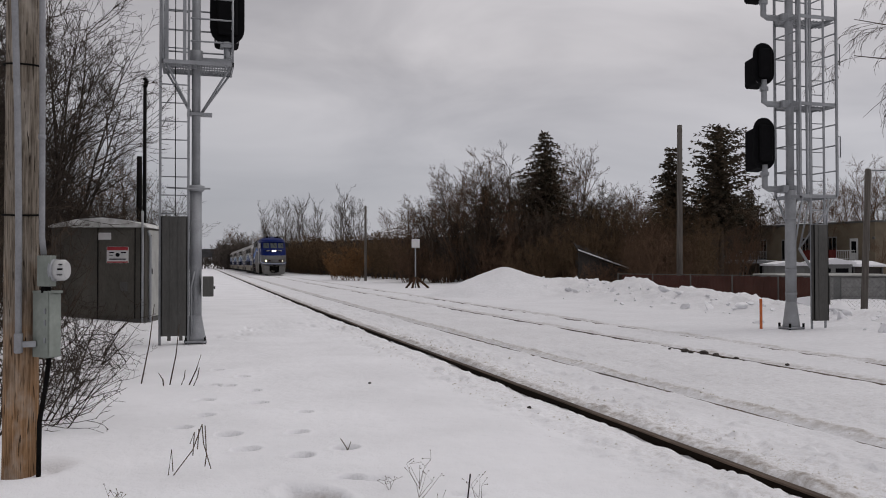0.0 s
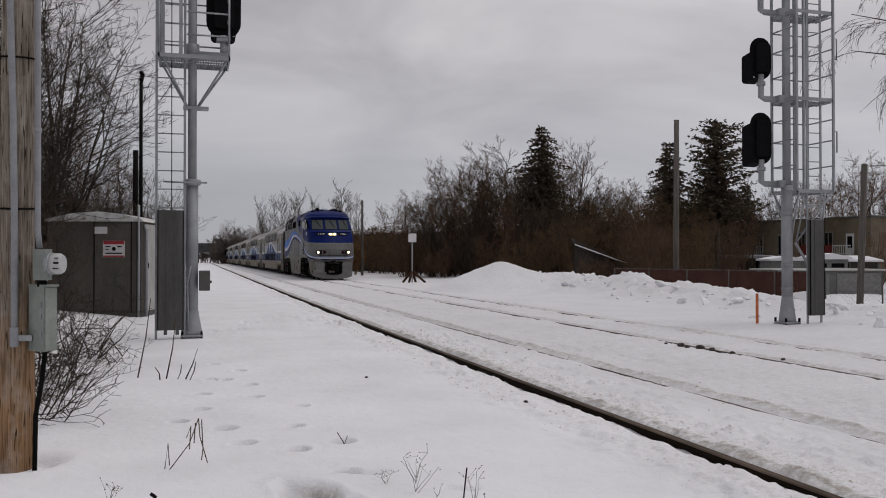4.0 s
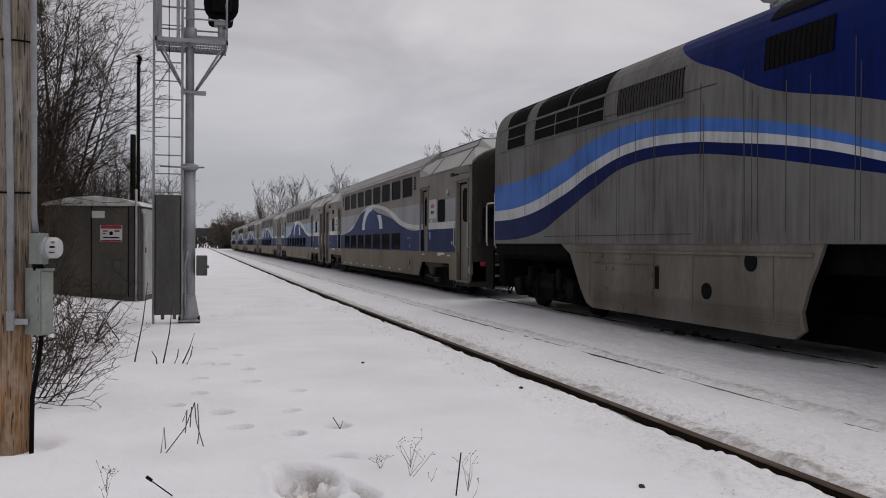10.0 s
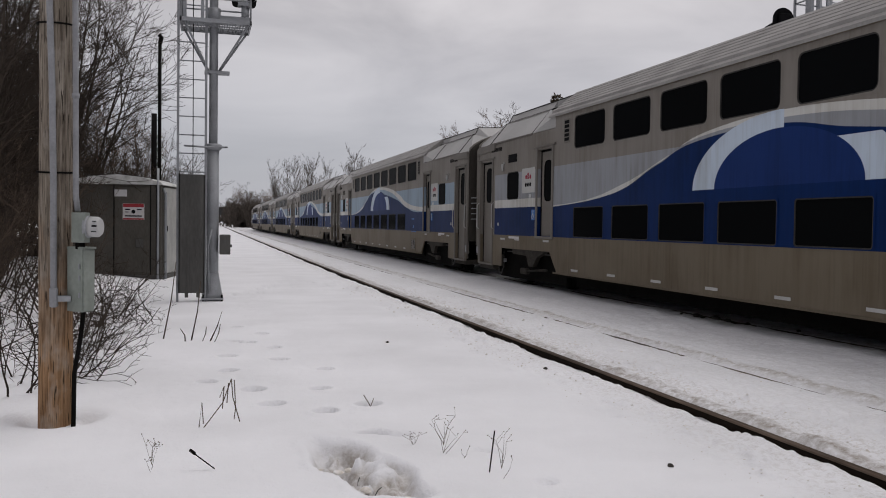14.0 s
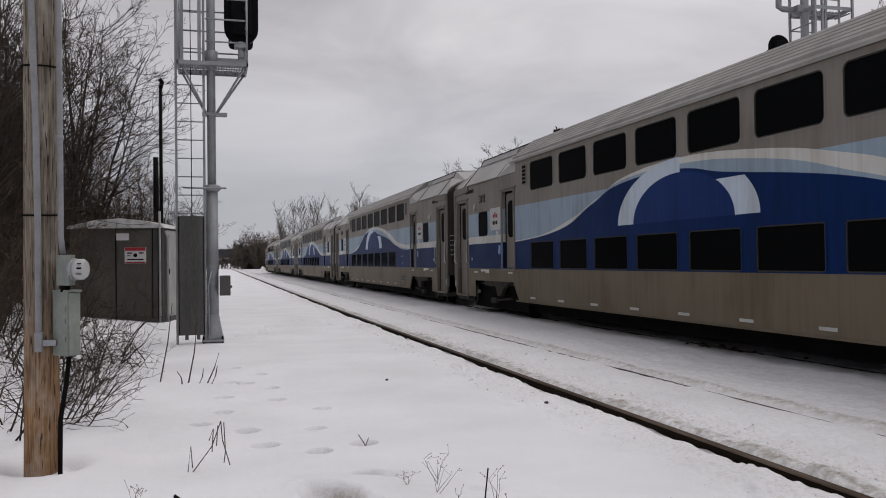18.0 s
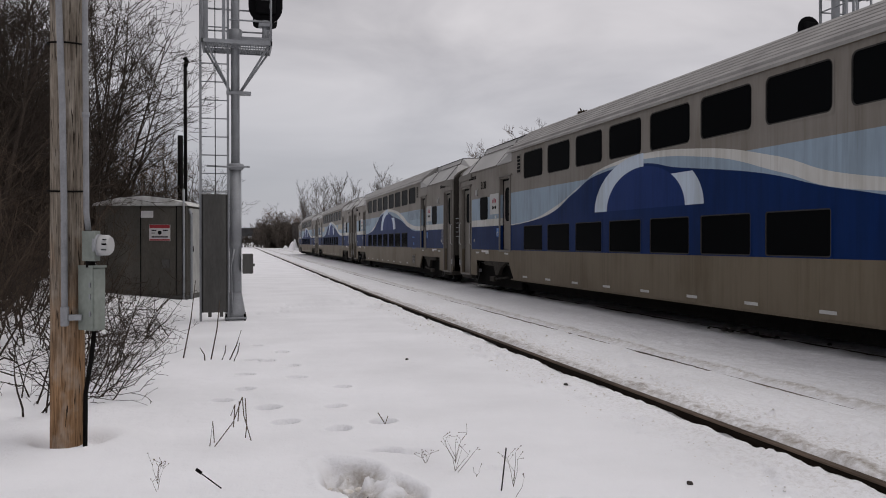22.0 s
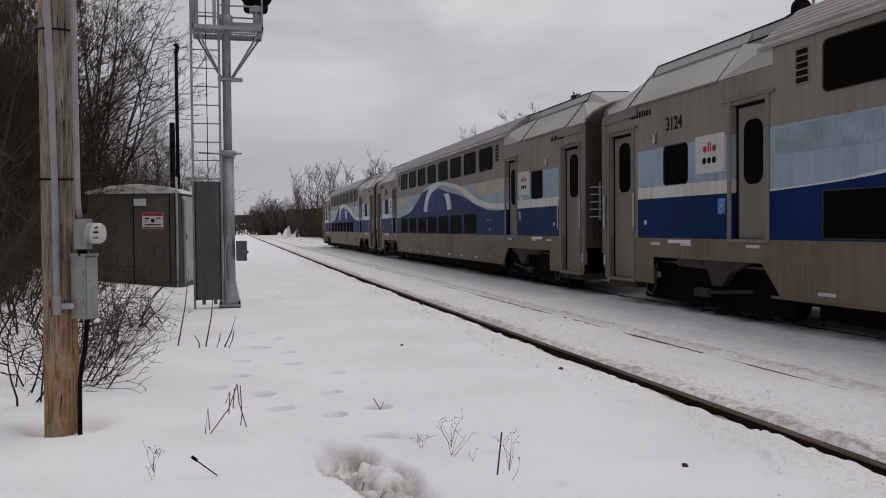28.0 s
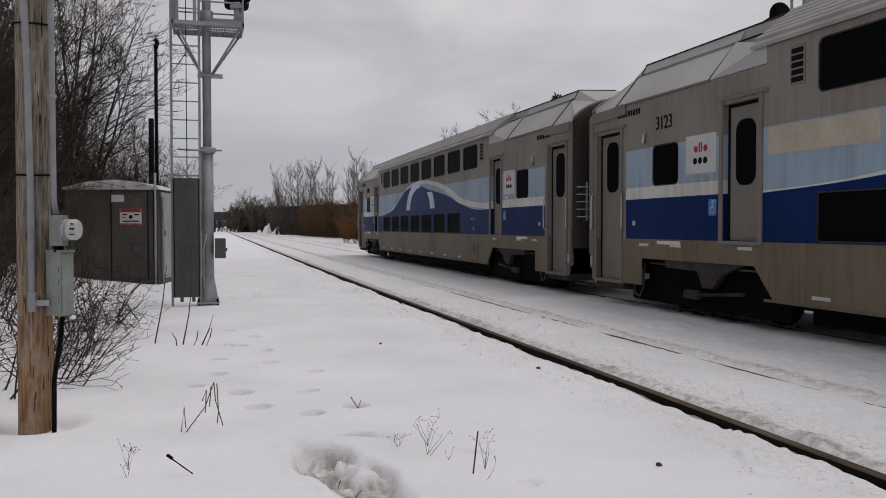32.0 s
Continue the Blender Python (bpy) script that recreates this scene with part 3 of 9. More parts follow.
class MB:
    """Collects vertices and faces of one mesh."""

    def __init__(self):
        self.v, self.f, self.s = [], [], []

    def add(self, vs, fs, smooth=False):
        o = len(self.v)
        self.v += [tuple(p) for p in vs]
        self.f += [tuple(i + o for i in f) for f in fs]
        self.s += [smooth] * len(fs)
        return self

    def box(self, x0, y0, z0, x1, y1, z1, bev=0.0):
        x0, x1, y0, y1, z0, z1 = min(x0, x1), max(x0, x1), min(y0, y1), max(y0, y1), min(z0, z1), max(z0, z1)
        b = min(bev, (x1 - x0) * 0.45, (y1 - y0) * 0.45, (z1 - z0) * 0.45)
        if b <= 0:
            vs = [(x, y, z) for z in (z0, z1) for y in (y0, y1) for x in (x0, x1)]
            return self.add(vs, [(0, 2, 3, 1), (4, 5, 7, 6), (0, 1, 5, 4), (2, 6, 7, 3), (0, 4, 6, 2), (1, 3, 7, 5)])
        ring = lambda z, i: [(x0 + i, y0 + i + b * 0, z), (x1 - i, y0 + i, z), (x1 - i, y1 - i, z), (x0 + i, y1 - i, z)]

        def octo(z, i):
            k = b + i
            return [(x0 + k, y0 + i, z), (x1 - k, y0 + i, z), (x1 - i, y0 + k, z), (x1 - i, y1 - k, z), (x1 - k, y1 - i, z), (x0 + k, y1 - i, z), (x0 + i, y1 - k, z), (x0 + i, y0 + k, z)]
        vs = octo(z0, b) + octo(z0 + b, 0) + octo(z1 - b, 0) + octo(z1, b)
        fs = [tuple(range(7, -1, -1)), tuple(range(24, 32))]
        for r in range(3):
            for i in range(8):
                j = (i + 1) % 8
                fs.append((r * 8 + i, r * 8 + j, r * 8 + 8 + j, r * 8 + 8 + i))
        return self.add(vs, fs)

    def tube(self, pts, radii, sides=8, cap=True, smooth=True):
        pts = [Vector(p) for p in pts]
        if isinstance(radii, (int, float)):
            radii = [radii] * len(pts)
        vs, fs = [], []
        for k, p in enumerate(pts):
            d = (pts[min(k + 1, len(pts) - 1)] - pts[max(k - 1, 0)])
            d = d.normalized() if d.length > 1e-9 else Vector((0, 0, 1))
            a = d.cross(Vector((0, 0, 1)) if abs(d.z) < 0.95 else Vector((1, 0, 0))).normalized()
            b = d.cross(a)
            for i in range(sides):
                q = 2 * math.pi * i / sides
                vs.append(p + (a * math.cos(q) + b * math.sin(q)) * radii[k])
        for k in range(len(pts) - 1):
            for i in range(sides):
                j = (i + 1) % sides
                fs.append((k * sides + i, k * sides + j, k * sides + sides + j, k * sides + sides + i))
        self.add(vs, fs, smooth)
        if cap:
            n = len(self.v) - len(vs)
            self.f += [tuple(n + i for i in range(sides - 1, -1, -1)), tuple(n + (len(pts) - 1) * sides + i for i in range(sides))]
            self.s += [False, False]
        return self

    def loft(self, rings, closed=True, caps=True, smooth=False):
        n = len(rings[0])
        vs = [p for r in rings for p in r]
        fs = []
        for k in range(len(rings) - 1):
            for i in range(n if closed else n - 1):
                j = (i + 1) % n
                fs.append((k * n + i, k * n + j, k * n + n + j, k * n + n + i))
        if caps:
            fs += [tuple(range(n - 1, -1, -1)), tuple((len(rings) - 1) * n + i for i in range(n))]
        return self.add(vs, fs, smooth)

    def prism(self, poly, axis, a, b):
        """A flat outline drawn out between a and b along an axis (0, 1 or 2)."""
        def put(p, d):
            q = list(p)
            q.insert(axis, d)
            return tuple(q)
        return self.loft([[put(p, a) for p in poly], [put(p, b) for p in poly]])

    def mesh(self, name, material, weld=False):
        me = bpy.data.meshes.new(name)
        me.from_pydata(self.v, [], self.f)
        me.polygons.foreach_set("use_smooth", self.s)
        me.materials.append(material)
        bm = bmesh.new()
        bm.from_mesh(me)
        if weld:
            bmesh.ops.remove_doubles(bm, verts=bm.verts, dist=1e-4)
        bmesh.ops.recalc_face_normals(bm, faces=bm.faces)
        bm.to_mesh(me)
        bm.free()
        me.update()
        return me


def part(name, mb, material, parent, label=""):
    ob = new(name, mb.mesh(name, material) if isinstance(mb, MB) else mb)
    if not isinstance(mb, MB) and material and not ob.data.materials:
        ob.data.materials.append(material)
    ob.parent = parent
    return tagged(ob, label)


def thing(name, label, category, at=(0, 0, 0), rz=0, group="", kind=""):
    ob = new(name)
    ob.empty_display_size = 0.2
    ob.matrix_basis = pose(*at, 0, 0, rz)
    return tagged(ob, label, category, group, kind)


def solid(name, mb, material, label, category, group="", kind=""):
    return tagged(new(name, mb.mesh(name, material)), label, category, group, kind)


def text_mesh(words, size, depth=0.004):
    c = bpy.data.curves.new("letters", "FONT")
    c.body, c.size, c.extrude, c.align_x, c.align_y = words, size, depth, "CENTER", "CENTER"
    o = bpy.data.objects.new("letters", c)
    me = bpy.data.meshes.new_from_object(o)
    bpy.data.objects.remove(o)
    bpy.data.curves.remove(c)
    return me


def rounded(y0, z0, y1, z1, r, n=4):
    out = []
    for cy, cz, a0 in ((y1 - r, z1 - r, 0), (y0 + r, z1 - r, 90), (y0 + r, z0 + r, 180), (y1 - r, z0 + r, 270)):
        for i in range(n + 1):
            q = radians(a0 + 90 * i / n)
            out.append((cy + r * math.cos(q), cz + r * math.sin(q)))
    return out


# ---- ground ----


def track_bend(y):
    d = max(0.0, y - 12.0)
    return 0.012 * (math.sqrt(d * d + 400.0) - 20.0)


def value_noise(x, y, seed=0):
    xi, yi = np.floor(x).astype(np.int64), np.floor(y).astype(np.int64)
    fx, fy = x - xi, y - yi
    fx, fy = fx * fx * (3 - 2 * fx), fy * fy * (3 - 2 * fy)

    def h(a, b):
        n = (a * 374761393 + b * 668265263 + seed * 974711) & 0x7FFFFFFF
        n = ((n ^ (n >> 13)) * 1274126177) & 0x7FFFFFFF
        return ((n ^ (n >> 16)) & 0xFFFF) / 65535.0
    return (h(xi, yi) * (1 - fx) + h(xi + 1, yi) * fx) * (1 - fy) + (h(xi, yi + 1) * (1 - fx) + h(xi + 1, yi + 1) * fx) * fy


def fbm(x, y, octaves=4, seed=0):
    out, a = 0.0, 0.5
    for o in range(octaves):
        out = out + a * (value_noise(x * 2 ** o, y * 2 ** o, seed + o) - 0.5)
        a *= 0.5
    return out


RAILS = (3.72, 5.22, 7.95, 9.45)
FOOTPRINTS = ((0.88, 7.29), (0.31, 7.34), (-0.07, 7.76), (0.13, 8.33), (0.42, 6.75), (0.80, 6.39), (1.06, 8.24), (1.16, 6.54), (0.67, 8.91), (0.69, 9.79),
              (0.26, 10.38), (0.41, 10.29), (0.35, 11.91), (0.64, 11.1), (0.15, 9.2), (1.05, 5.62))


def ground_height(x, y):
    """Height of the snow, with arrays."""
    bend = 0.012 * (np.sqrt(np.maximum(0, y - 12.0) ** 2 + 400.0) - 20.0)
    bx = x - bend
    z = 0.05 * fbm(x * 0.6, y * 0.6, 3, 3) + 0.012 * fbm(x * 4, y * 4, 3, 9)
    # rough, trodden snow between and beside the rails
    rough = np.clip((bx - 2.7) / 0.5, 0, 1) * np.clip((10.6 - bx) / 0.6, 0, 1)
    z = z + rough * (0.06 * fbm(x * 3.1, y * 1.9, 4, 21) + 0.085 * fbm(x * 8, y * 6.5, 3, 5) * np.clip(0.5 + 2.5 * fbm(x * 1.7, y * 1.1, 2, 15), 0.15, 1))
    z = z * (1 - 0.6 * np.exp(-((bx - 5.22) / 0.25) ** 2))
    crumb = np.clip(fbm(x * 6.5, y * 4.5, 4, 41) * 9 - 0.35, 0, 1) - 0.9 * np.clip(fbm(x * 5.2, y * 3.7, 3, 47) * 9 - 0.6, 0, 1)
    z = z + 0.05 * np.exp(-np.abs((bx - 3.25) / 0.34) ** 3) * crumb * np.clip(0.6 + 3.5 * fbm(x * 0.9, y * 0.7, 2, 45), 0.0, 1.2)
    z = z + 0.035 * np.exp(-np.abs((bx - 4.4) / 0.45) ** 3) * np.clip(fbm(x * 9, y * 6, 4, 49) * 5 - 0.4, 0, 1.2)
    z = z - 0.06 * np.exp(-((bx - 4.45) / 0.45) ** 2) * np.clip(fbm(x * 3.2, y * 2.4, 3, 43) * 4 - 0.6, 0, 1)
    for rx, left, depth in ((3.72, 0.070, 0.105), (5.22, 0.04, 0.02), (7.95, 0.05, 0.03), (9.45, 0.05, 0.03)):
        z = z - depth * np.exp(-((bx - rx + left * (1.0 if rx < 4 else 0.75)) / left) ** 2) * (1 if rx > 4 else np.clip(0.9 + 1.6 * fbm(x * 2.2, y * 1.6, 3, 35), 0.35, 1.1))
        z = z - (0.035 if rx < 4 else 0.016) * np.exp(-((bx - rx) / 0.06) ** 2)
    z = z + 0.034 * np.exp(-((bx - 3.87) / 0.10) ** 2) * (0.75 + fbm(x * 11, y * 9.5, 3, 31) * 1.6 + fbm(x * 4, y * 2.6, 3, 32) * 1.0)
    z = z + 0.05 * np.exp(-((bx - 3.61) / 0.06) ** 2) * fbm(x * 6, y * 4.0, 4, 33)
    z = z + 0.036 * np.exp(-((bx - 5.36) / 0.085) ** 2) * (0.7 + fbm(x * 10, y * 8.0, 3, 37) * 1.6 + fbm(x * 3, y * 1.6, 3, 38) * 1.2)
    for i, (fx, fy) in enumerate(FOOTPRINTS):
        q = 0.5 * math.sin(i * 2.4)
        dx, dy = x - fx, y - fy - 0.02
        dx, dy = dx * math.cos(q) - dy * math.sin(q), dx * math.sin(q) + dy * math.cos(q)
        d = (dx / (0.082 + 0.012 * math.sin(i * 1.9))) ** 2 + (dy / (0.085 + 0.018 * math.sin(i * 3.1))) ** 2
        z = z - np.exp(-d ** 5) * (0.14 + 0.35 * (dy + 0.03)) + 0.007 * np.exp(-(np.sqrt(d) - 1.4) ** 2 * 6)
    # dug pit at the photographer's feet: a hollow with broken snow in it and an overhanging far lip
    u, v = (x - 0.80) * 0.97 + (y - 4.86) * 0.24, (y - 4.86) * 0.97 - (x - 0.80) * 0.24
    d = ((u + 0.03 * np.sin(v * 11)) / 0.215) ** 2 + ((v + 0.03 * np.sin(u * 14)) / 0.62) ** 2
    inside = np.exp(-d ** 4)
    heap = np.exp(-((x - 0.93) / 0.13) ** 2 - ((y - 4.80) / 0.26) ** 2) + 0.6 * np.exp(-((x - 0.74) / 0.09) ** 2 - ((y - 4.58) / 0.14) ** 2)
    z = z - inside * (0.135 - 0.11 * heap + 0.10 * np.round(3 * fbm(x * 9, y * 6, 2, 77) + 0.2) / 1.5 + 0.24 * fbm(x * 13, y * 9, 4, 79)) + 0.03 * np.exp(-((x - 0.80) / 0.26) ** 2 - ((y - 5.55) / 0.16) ** 2)
    z = z + 0.025 * np.exp(-(np.sqrt(d) - 1.15) ** 2 * 30) * (0.7 + 2 * fbm(x * 5, y * 5, 3, 83))
    for px, py, wx, wy, deep in ((1.10, 5.63, 0.20, 0.085, 0.075), (1.66, 5.07, 0.10, 0.05, 0.045), (1.76, 4.36, 0.06, 0.06, 0.06)):
        d = ((x - px + 0.35 * (y - py)) / wx) ** 2 + ((y - py + 0.02 * np.sin(x * 23)) / wy) ** 2
        z = z - deep * np.exp(-d ** 3)
    r = np.sqrt((x + 1.11) ** 2 + (y - 6.5) ** 2)
    z = z - 0.06 * np.exp(-((r - 0.17) / 0.07) ** 2) + 0.02 * np.exp(-((r - 0.36) / 0.10) ** 2)
    way = np.exp(-((y - 18.6 - 1.1 * (x - 1.0)) / 1.6) ** 2) * np.clip((x - 0.3) / 0.5, 0, 1) * np.clip((3.5 - x) / 0.4, 0, 1)
    z = z + way * (0.05 * fbm(x * 3.2, y * 1.8, 3, 91) - 0.07 * np.clip(fbm(x * 4.1, y * 2.2, 3, 93) * 6 - 0.7, 0, 1))
    # bank under the bushes
    z = z + 0.30 * np.clip((-1.3 - x) / 3.0, 0, 1) * np.clip((y - 4) / 6, 0, 1)
    # ploughed berm beyond the tracks
    lump = 0.75 + 1.5 * fbm(x * 0.55, y * 0.55, 4, 51)
    crest = 15.6 + 0.11 * (y - 20)
    h = np.interp(y, (8, 14, 18, 20, 25, 29, 36, 43, 60, 90), (0.15, 0.24, 0.20, 0.25, 0.35, 0.45, 0.42, 0.16, 0.12, 0.12))
    wid = np.interp(y, (8, 24, 40), (1.2, 1.5, 2.2))
    side = np.where(bx < crest, np.exp(-((bx - crest) / wid) ** 2), np.maximum(np.exp(-((bx - crest) / (wid * 1.6)) ** 2), 0.25))
    z = z + h * side * np.clip(lump + 0.45, 0.35, 1.7)
    crag = 0.5 - np.abs(fbm(x * 1.3, y * 1.3, 4, 61)) * 3.2
    z = z + 0.30 * side * crag * np.clip(h / 0.4, 0, 1) + 0.12 * side * fbm(x * 5, y * 5, 4, 63) * 2
    d = ((x - 13.40) / 2.9) ** 2 + ((y - 35.7) / 2.6) ** 2
    z = z + 1.45 * np.clip(1 - 0.80 * np.sqrt(d + 0.02), 0, 1) ** 1.15 * (1 + 0.2 * fbm(x * 1.4, y * 1.4, 3, 71))
    d = ((x - 16.77) / 0.75) ** 2 + ((y - 30.0) / 0.8) ** 2
    z = z + 0.42 * np.clip(1 - 0.8 * np.sqrt(d + 0.02), 0, 1)
    z = np.where((x > 17) & (y < 50), z - 0.34 * np.clip((x - 17.3) / 3.5, 0, 1) * np.clip((50 - y) / 8, 0, 1), z)
    z = np.where((x > 24) & (y < 90), z - 0.3 * np.clip((x - 24) / 6, 0, 1), z)
    return z


def lines(*spans):
    out = []
    for a, b, n in spans:
        out += list(np.linspace(a, b, n, endpoint=False))
    return np.array(out + [spans[-1][1]])


def build_ground():
    xs = lines((-2500, -60, 14), (-60, -4, 30), (-4, -1.6, 24), (-1.6, 2.6, 170), (2.6, 6.2, 150), (6.2, 11, 80), (11, 26, 110), (26, 70, 40), (70, 2500, 16))
    ys = lines((-400, -10, 12), (-10, 3.4, 20), (3.4, 6.0, 130), (6.0, 9.5, 150), (9.5, 16, 150), (16, 42, 150), (42, 100, 90), (100, 300, 40), (300, 4000, 20))
    gx, gy = np.meshgrid(xs, ys)
    gz = ground_height(gx, gy)
    nx, ny = len(xs), len(ys)
    vs = np.stack([gx, gy, gz], -1).reshape(-1, 3)
    i = np.arange(nx * ny).reshape(ny, nx)
    fs = np.stack([i[:-1, :-1], i[:-1, 1:], i[1:, 1:], i[1:, :-1]], -1).reshape(-1, 4)
    me = bpy.data.meshes.new("ground")
    me.from_pydata(vs.tolist(), [], fs.tolist())
    me.polygons.foreach_set("use_smooth", [True] * len(fs))
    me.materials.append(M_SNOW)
    return tagged(new("ground", me), "trodden wet snow with footprints and ploughed banks", "snow", kind="structure")


build_ground()


def zg(x, y):
    return float(ground_height(np.array([float(x)]), np.array([float(y)]))[0])


def build_rails():
    ys = [-40 + 3.0 * i for i in range(24)] + [32 + 4.0 * i for i in range(60)]
    tops = (0.006, -0.022, -0.017, -0.020)
    for rx, top in zip(RAILS, tops):
        web, head = MB(), MB()
        prof = [(-0.070, -0.16), (0.070, -0.16), (0.070, -0.14), (0.012, -0.125), (0.012, -0.040), (-0.012, -0.040), (-0.012, -0.125), (-0.070, -0.14)]
        hp = [(-0.036, -0.040), (0.036, -0.040), (0.037, -0.008), (0.028, 0.0), (-0.028, 0.0), (-0.037, -0.008)]
        web.loft([[(rx + track_bend(y) + a, y, top + b) for a, b in prof] for y in ys])
        head.loft([[(rx + track_bend(y) + a, y, top + b) for a, b in hp] for y in ys])
        # strip on the head's near side in the web's dark tone, painted as shaded
        web.loft([[(rx + track_bend(y) + a, y, top + b) for a, b in ((-0.0385, -0.041), (-0.0385, -0.010), (-0.030, -0.041))] for y in ys])
        r = thing("rail", "rusty steel rail standing out of the snow" if rx < 4 else "steel rail almost buried in packed snow", "rail", group="rails of the two tracks")
        part("rail_web", web, M_RAIL, r)
        part("rail_head", head, M_RAILT, r)


build_rails()

# ---- the train ----


def wall_holes(mb, x, ys, zs, holes, depth):
    """A sheet in the plane x with square-edged openings, whose reveals go in by depth."""
    def cut(y, z):
        return any(a < y < b and c < z < d for a, b, c, d in holes)
    for i in range(len(ys) - 1):
        for k in range(len(zs) - 1):
            y0, y1, z0, z1 = ys[i], ys[i + 1], zs[k], zs[k + 1]
            if not cut((y0 + y1) / 2, (z0 + z1) / 2):
                mb.add([(x, y0, z0), (x, y1, z0), (x, y1, z1), (x, y0, z1)], [(0, 1, 2, 3)])
    for a, b, c, d in holes:
        if d == 0.88 or c == 3.57:      # notches at the edge have no reveal
            continue
        q = x + depth
        mb.add([(x, a, c), (x, b, c), (x, b, d), (x, a, d), (q, a, c), (q, b, c), (q, b, d), (q, a, d)], [(0, 1, 5, 4), (1, 2, 6, 5), (2, 3, 7, 6), (3, 0, 4, 7)])


def wheelset(parent, y, r, gauge=0.76):
    w = MB()
    w.tube([(-gauge, 0, 0), (gauge, 0, 0)], 0.08, 8)
    for s in (-1, 1):
        w.tube([(s * (gauge - 0.06), 0, 0), (s * (gauge + 0.07), 0, 0)], [r * 1.04, r], 20)
        w.tube([(s * (gauge + 0.06), 0, 0), (s * (gauge + 0.10), 0, 0)], r * 0.35, 10)
        for i in range(6):
            a = i * math.pi / 3
            w.box(s * (gauge + 0.06), math.cos(a) * r * 0.6 - 0.03, math.sin(a) * r * 0.6 - 0.03, s * (gauge + 0.09), math.cos(a) * r * 0.6 + 0.03, math.sin(a) * r * 0.6 + 0.03)
    o = part("wheelset", w, M_BLACK, parent)
    o.matrix_basis = pose(0, y, r + 0.03)
    return o


def truck(parent, y, wheelbase, r, wide=1.12):
    t = MB()
    for s in (-1, 1):
        x = s * wide
        prof = [(-wheelbase / 2 - 0.45, 0.62), (-wheelbase / 2 - 0.4, 0.42), (-wheelbase / 2 + 0.45, 0.40), (-0.55, 0.26), (0.55, 0.26), (wheelbase / 2 - 0.45, 0.40), (wheelbase / 2 + 0.4, 0.42), (wheelbase / 2 + 0.45, 0.62), (0.7, 0.82), (-0.7, 0.82)]
        t.prism(prof, 0, x - 0.07, x + 0.07)
        for e in (-1, 1):
            t.box(x - 0.12, e * wheelbase / 2 - 0.19, 0.28, x + 0.16 * s + 0.02, e * wheelbase / 2 + 0.19, 0.66, 0.03)
            t.tube([(x + s * 0.05, e * 0.42, 0.32), (x + s * 0.05, e * 0.42, 0.78)], 0.09, 10)
            t.tube([(x + s * 0.10, e * (wheelbase / 2 - 0.5), 0.45), (x + s * 0.10, e * 0.55, 0.85)], 0.035, 6)
    t.box(-wide, -0.3, 0.45, wide, 0.3, 0.75, 0.04)
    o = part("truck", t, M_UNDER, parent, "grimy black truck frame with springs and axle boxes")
    o.matrix_basis = pose(0, y, 0)
    return o


WHEELS = []      # wheelset, radius: turned in motions()


def slot(mb, x0, x1, y0, z0, y1, z1, r):
    mb.prism(rounded(y0, z0, y1, z1, r), 0, x0, x1)


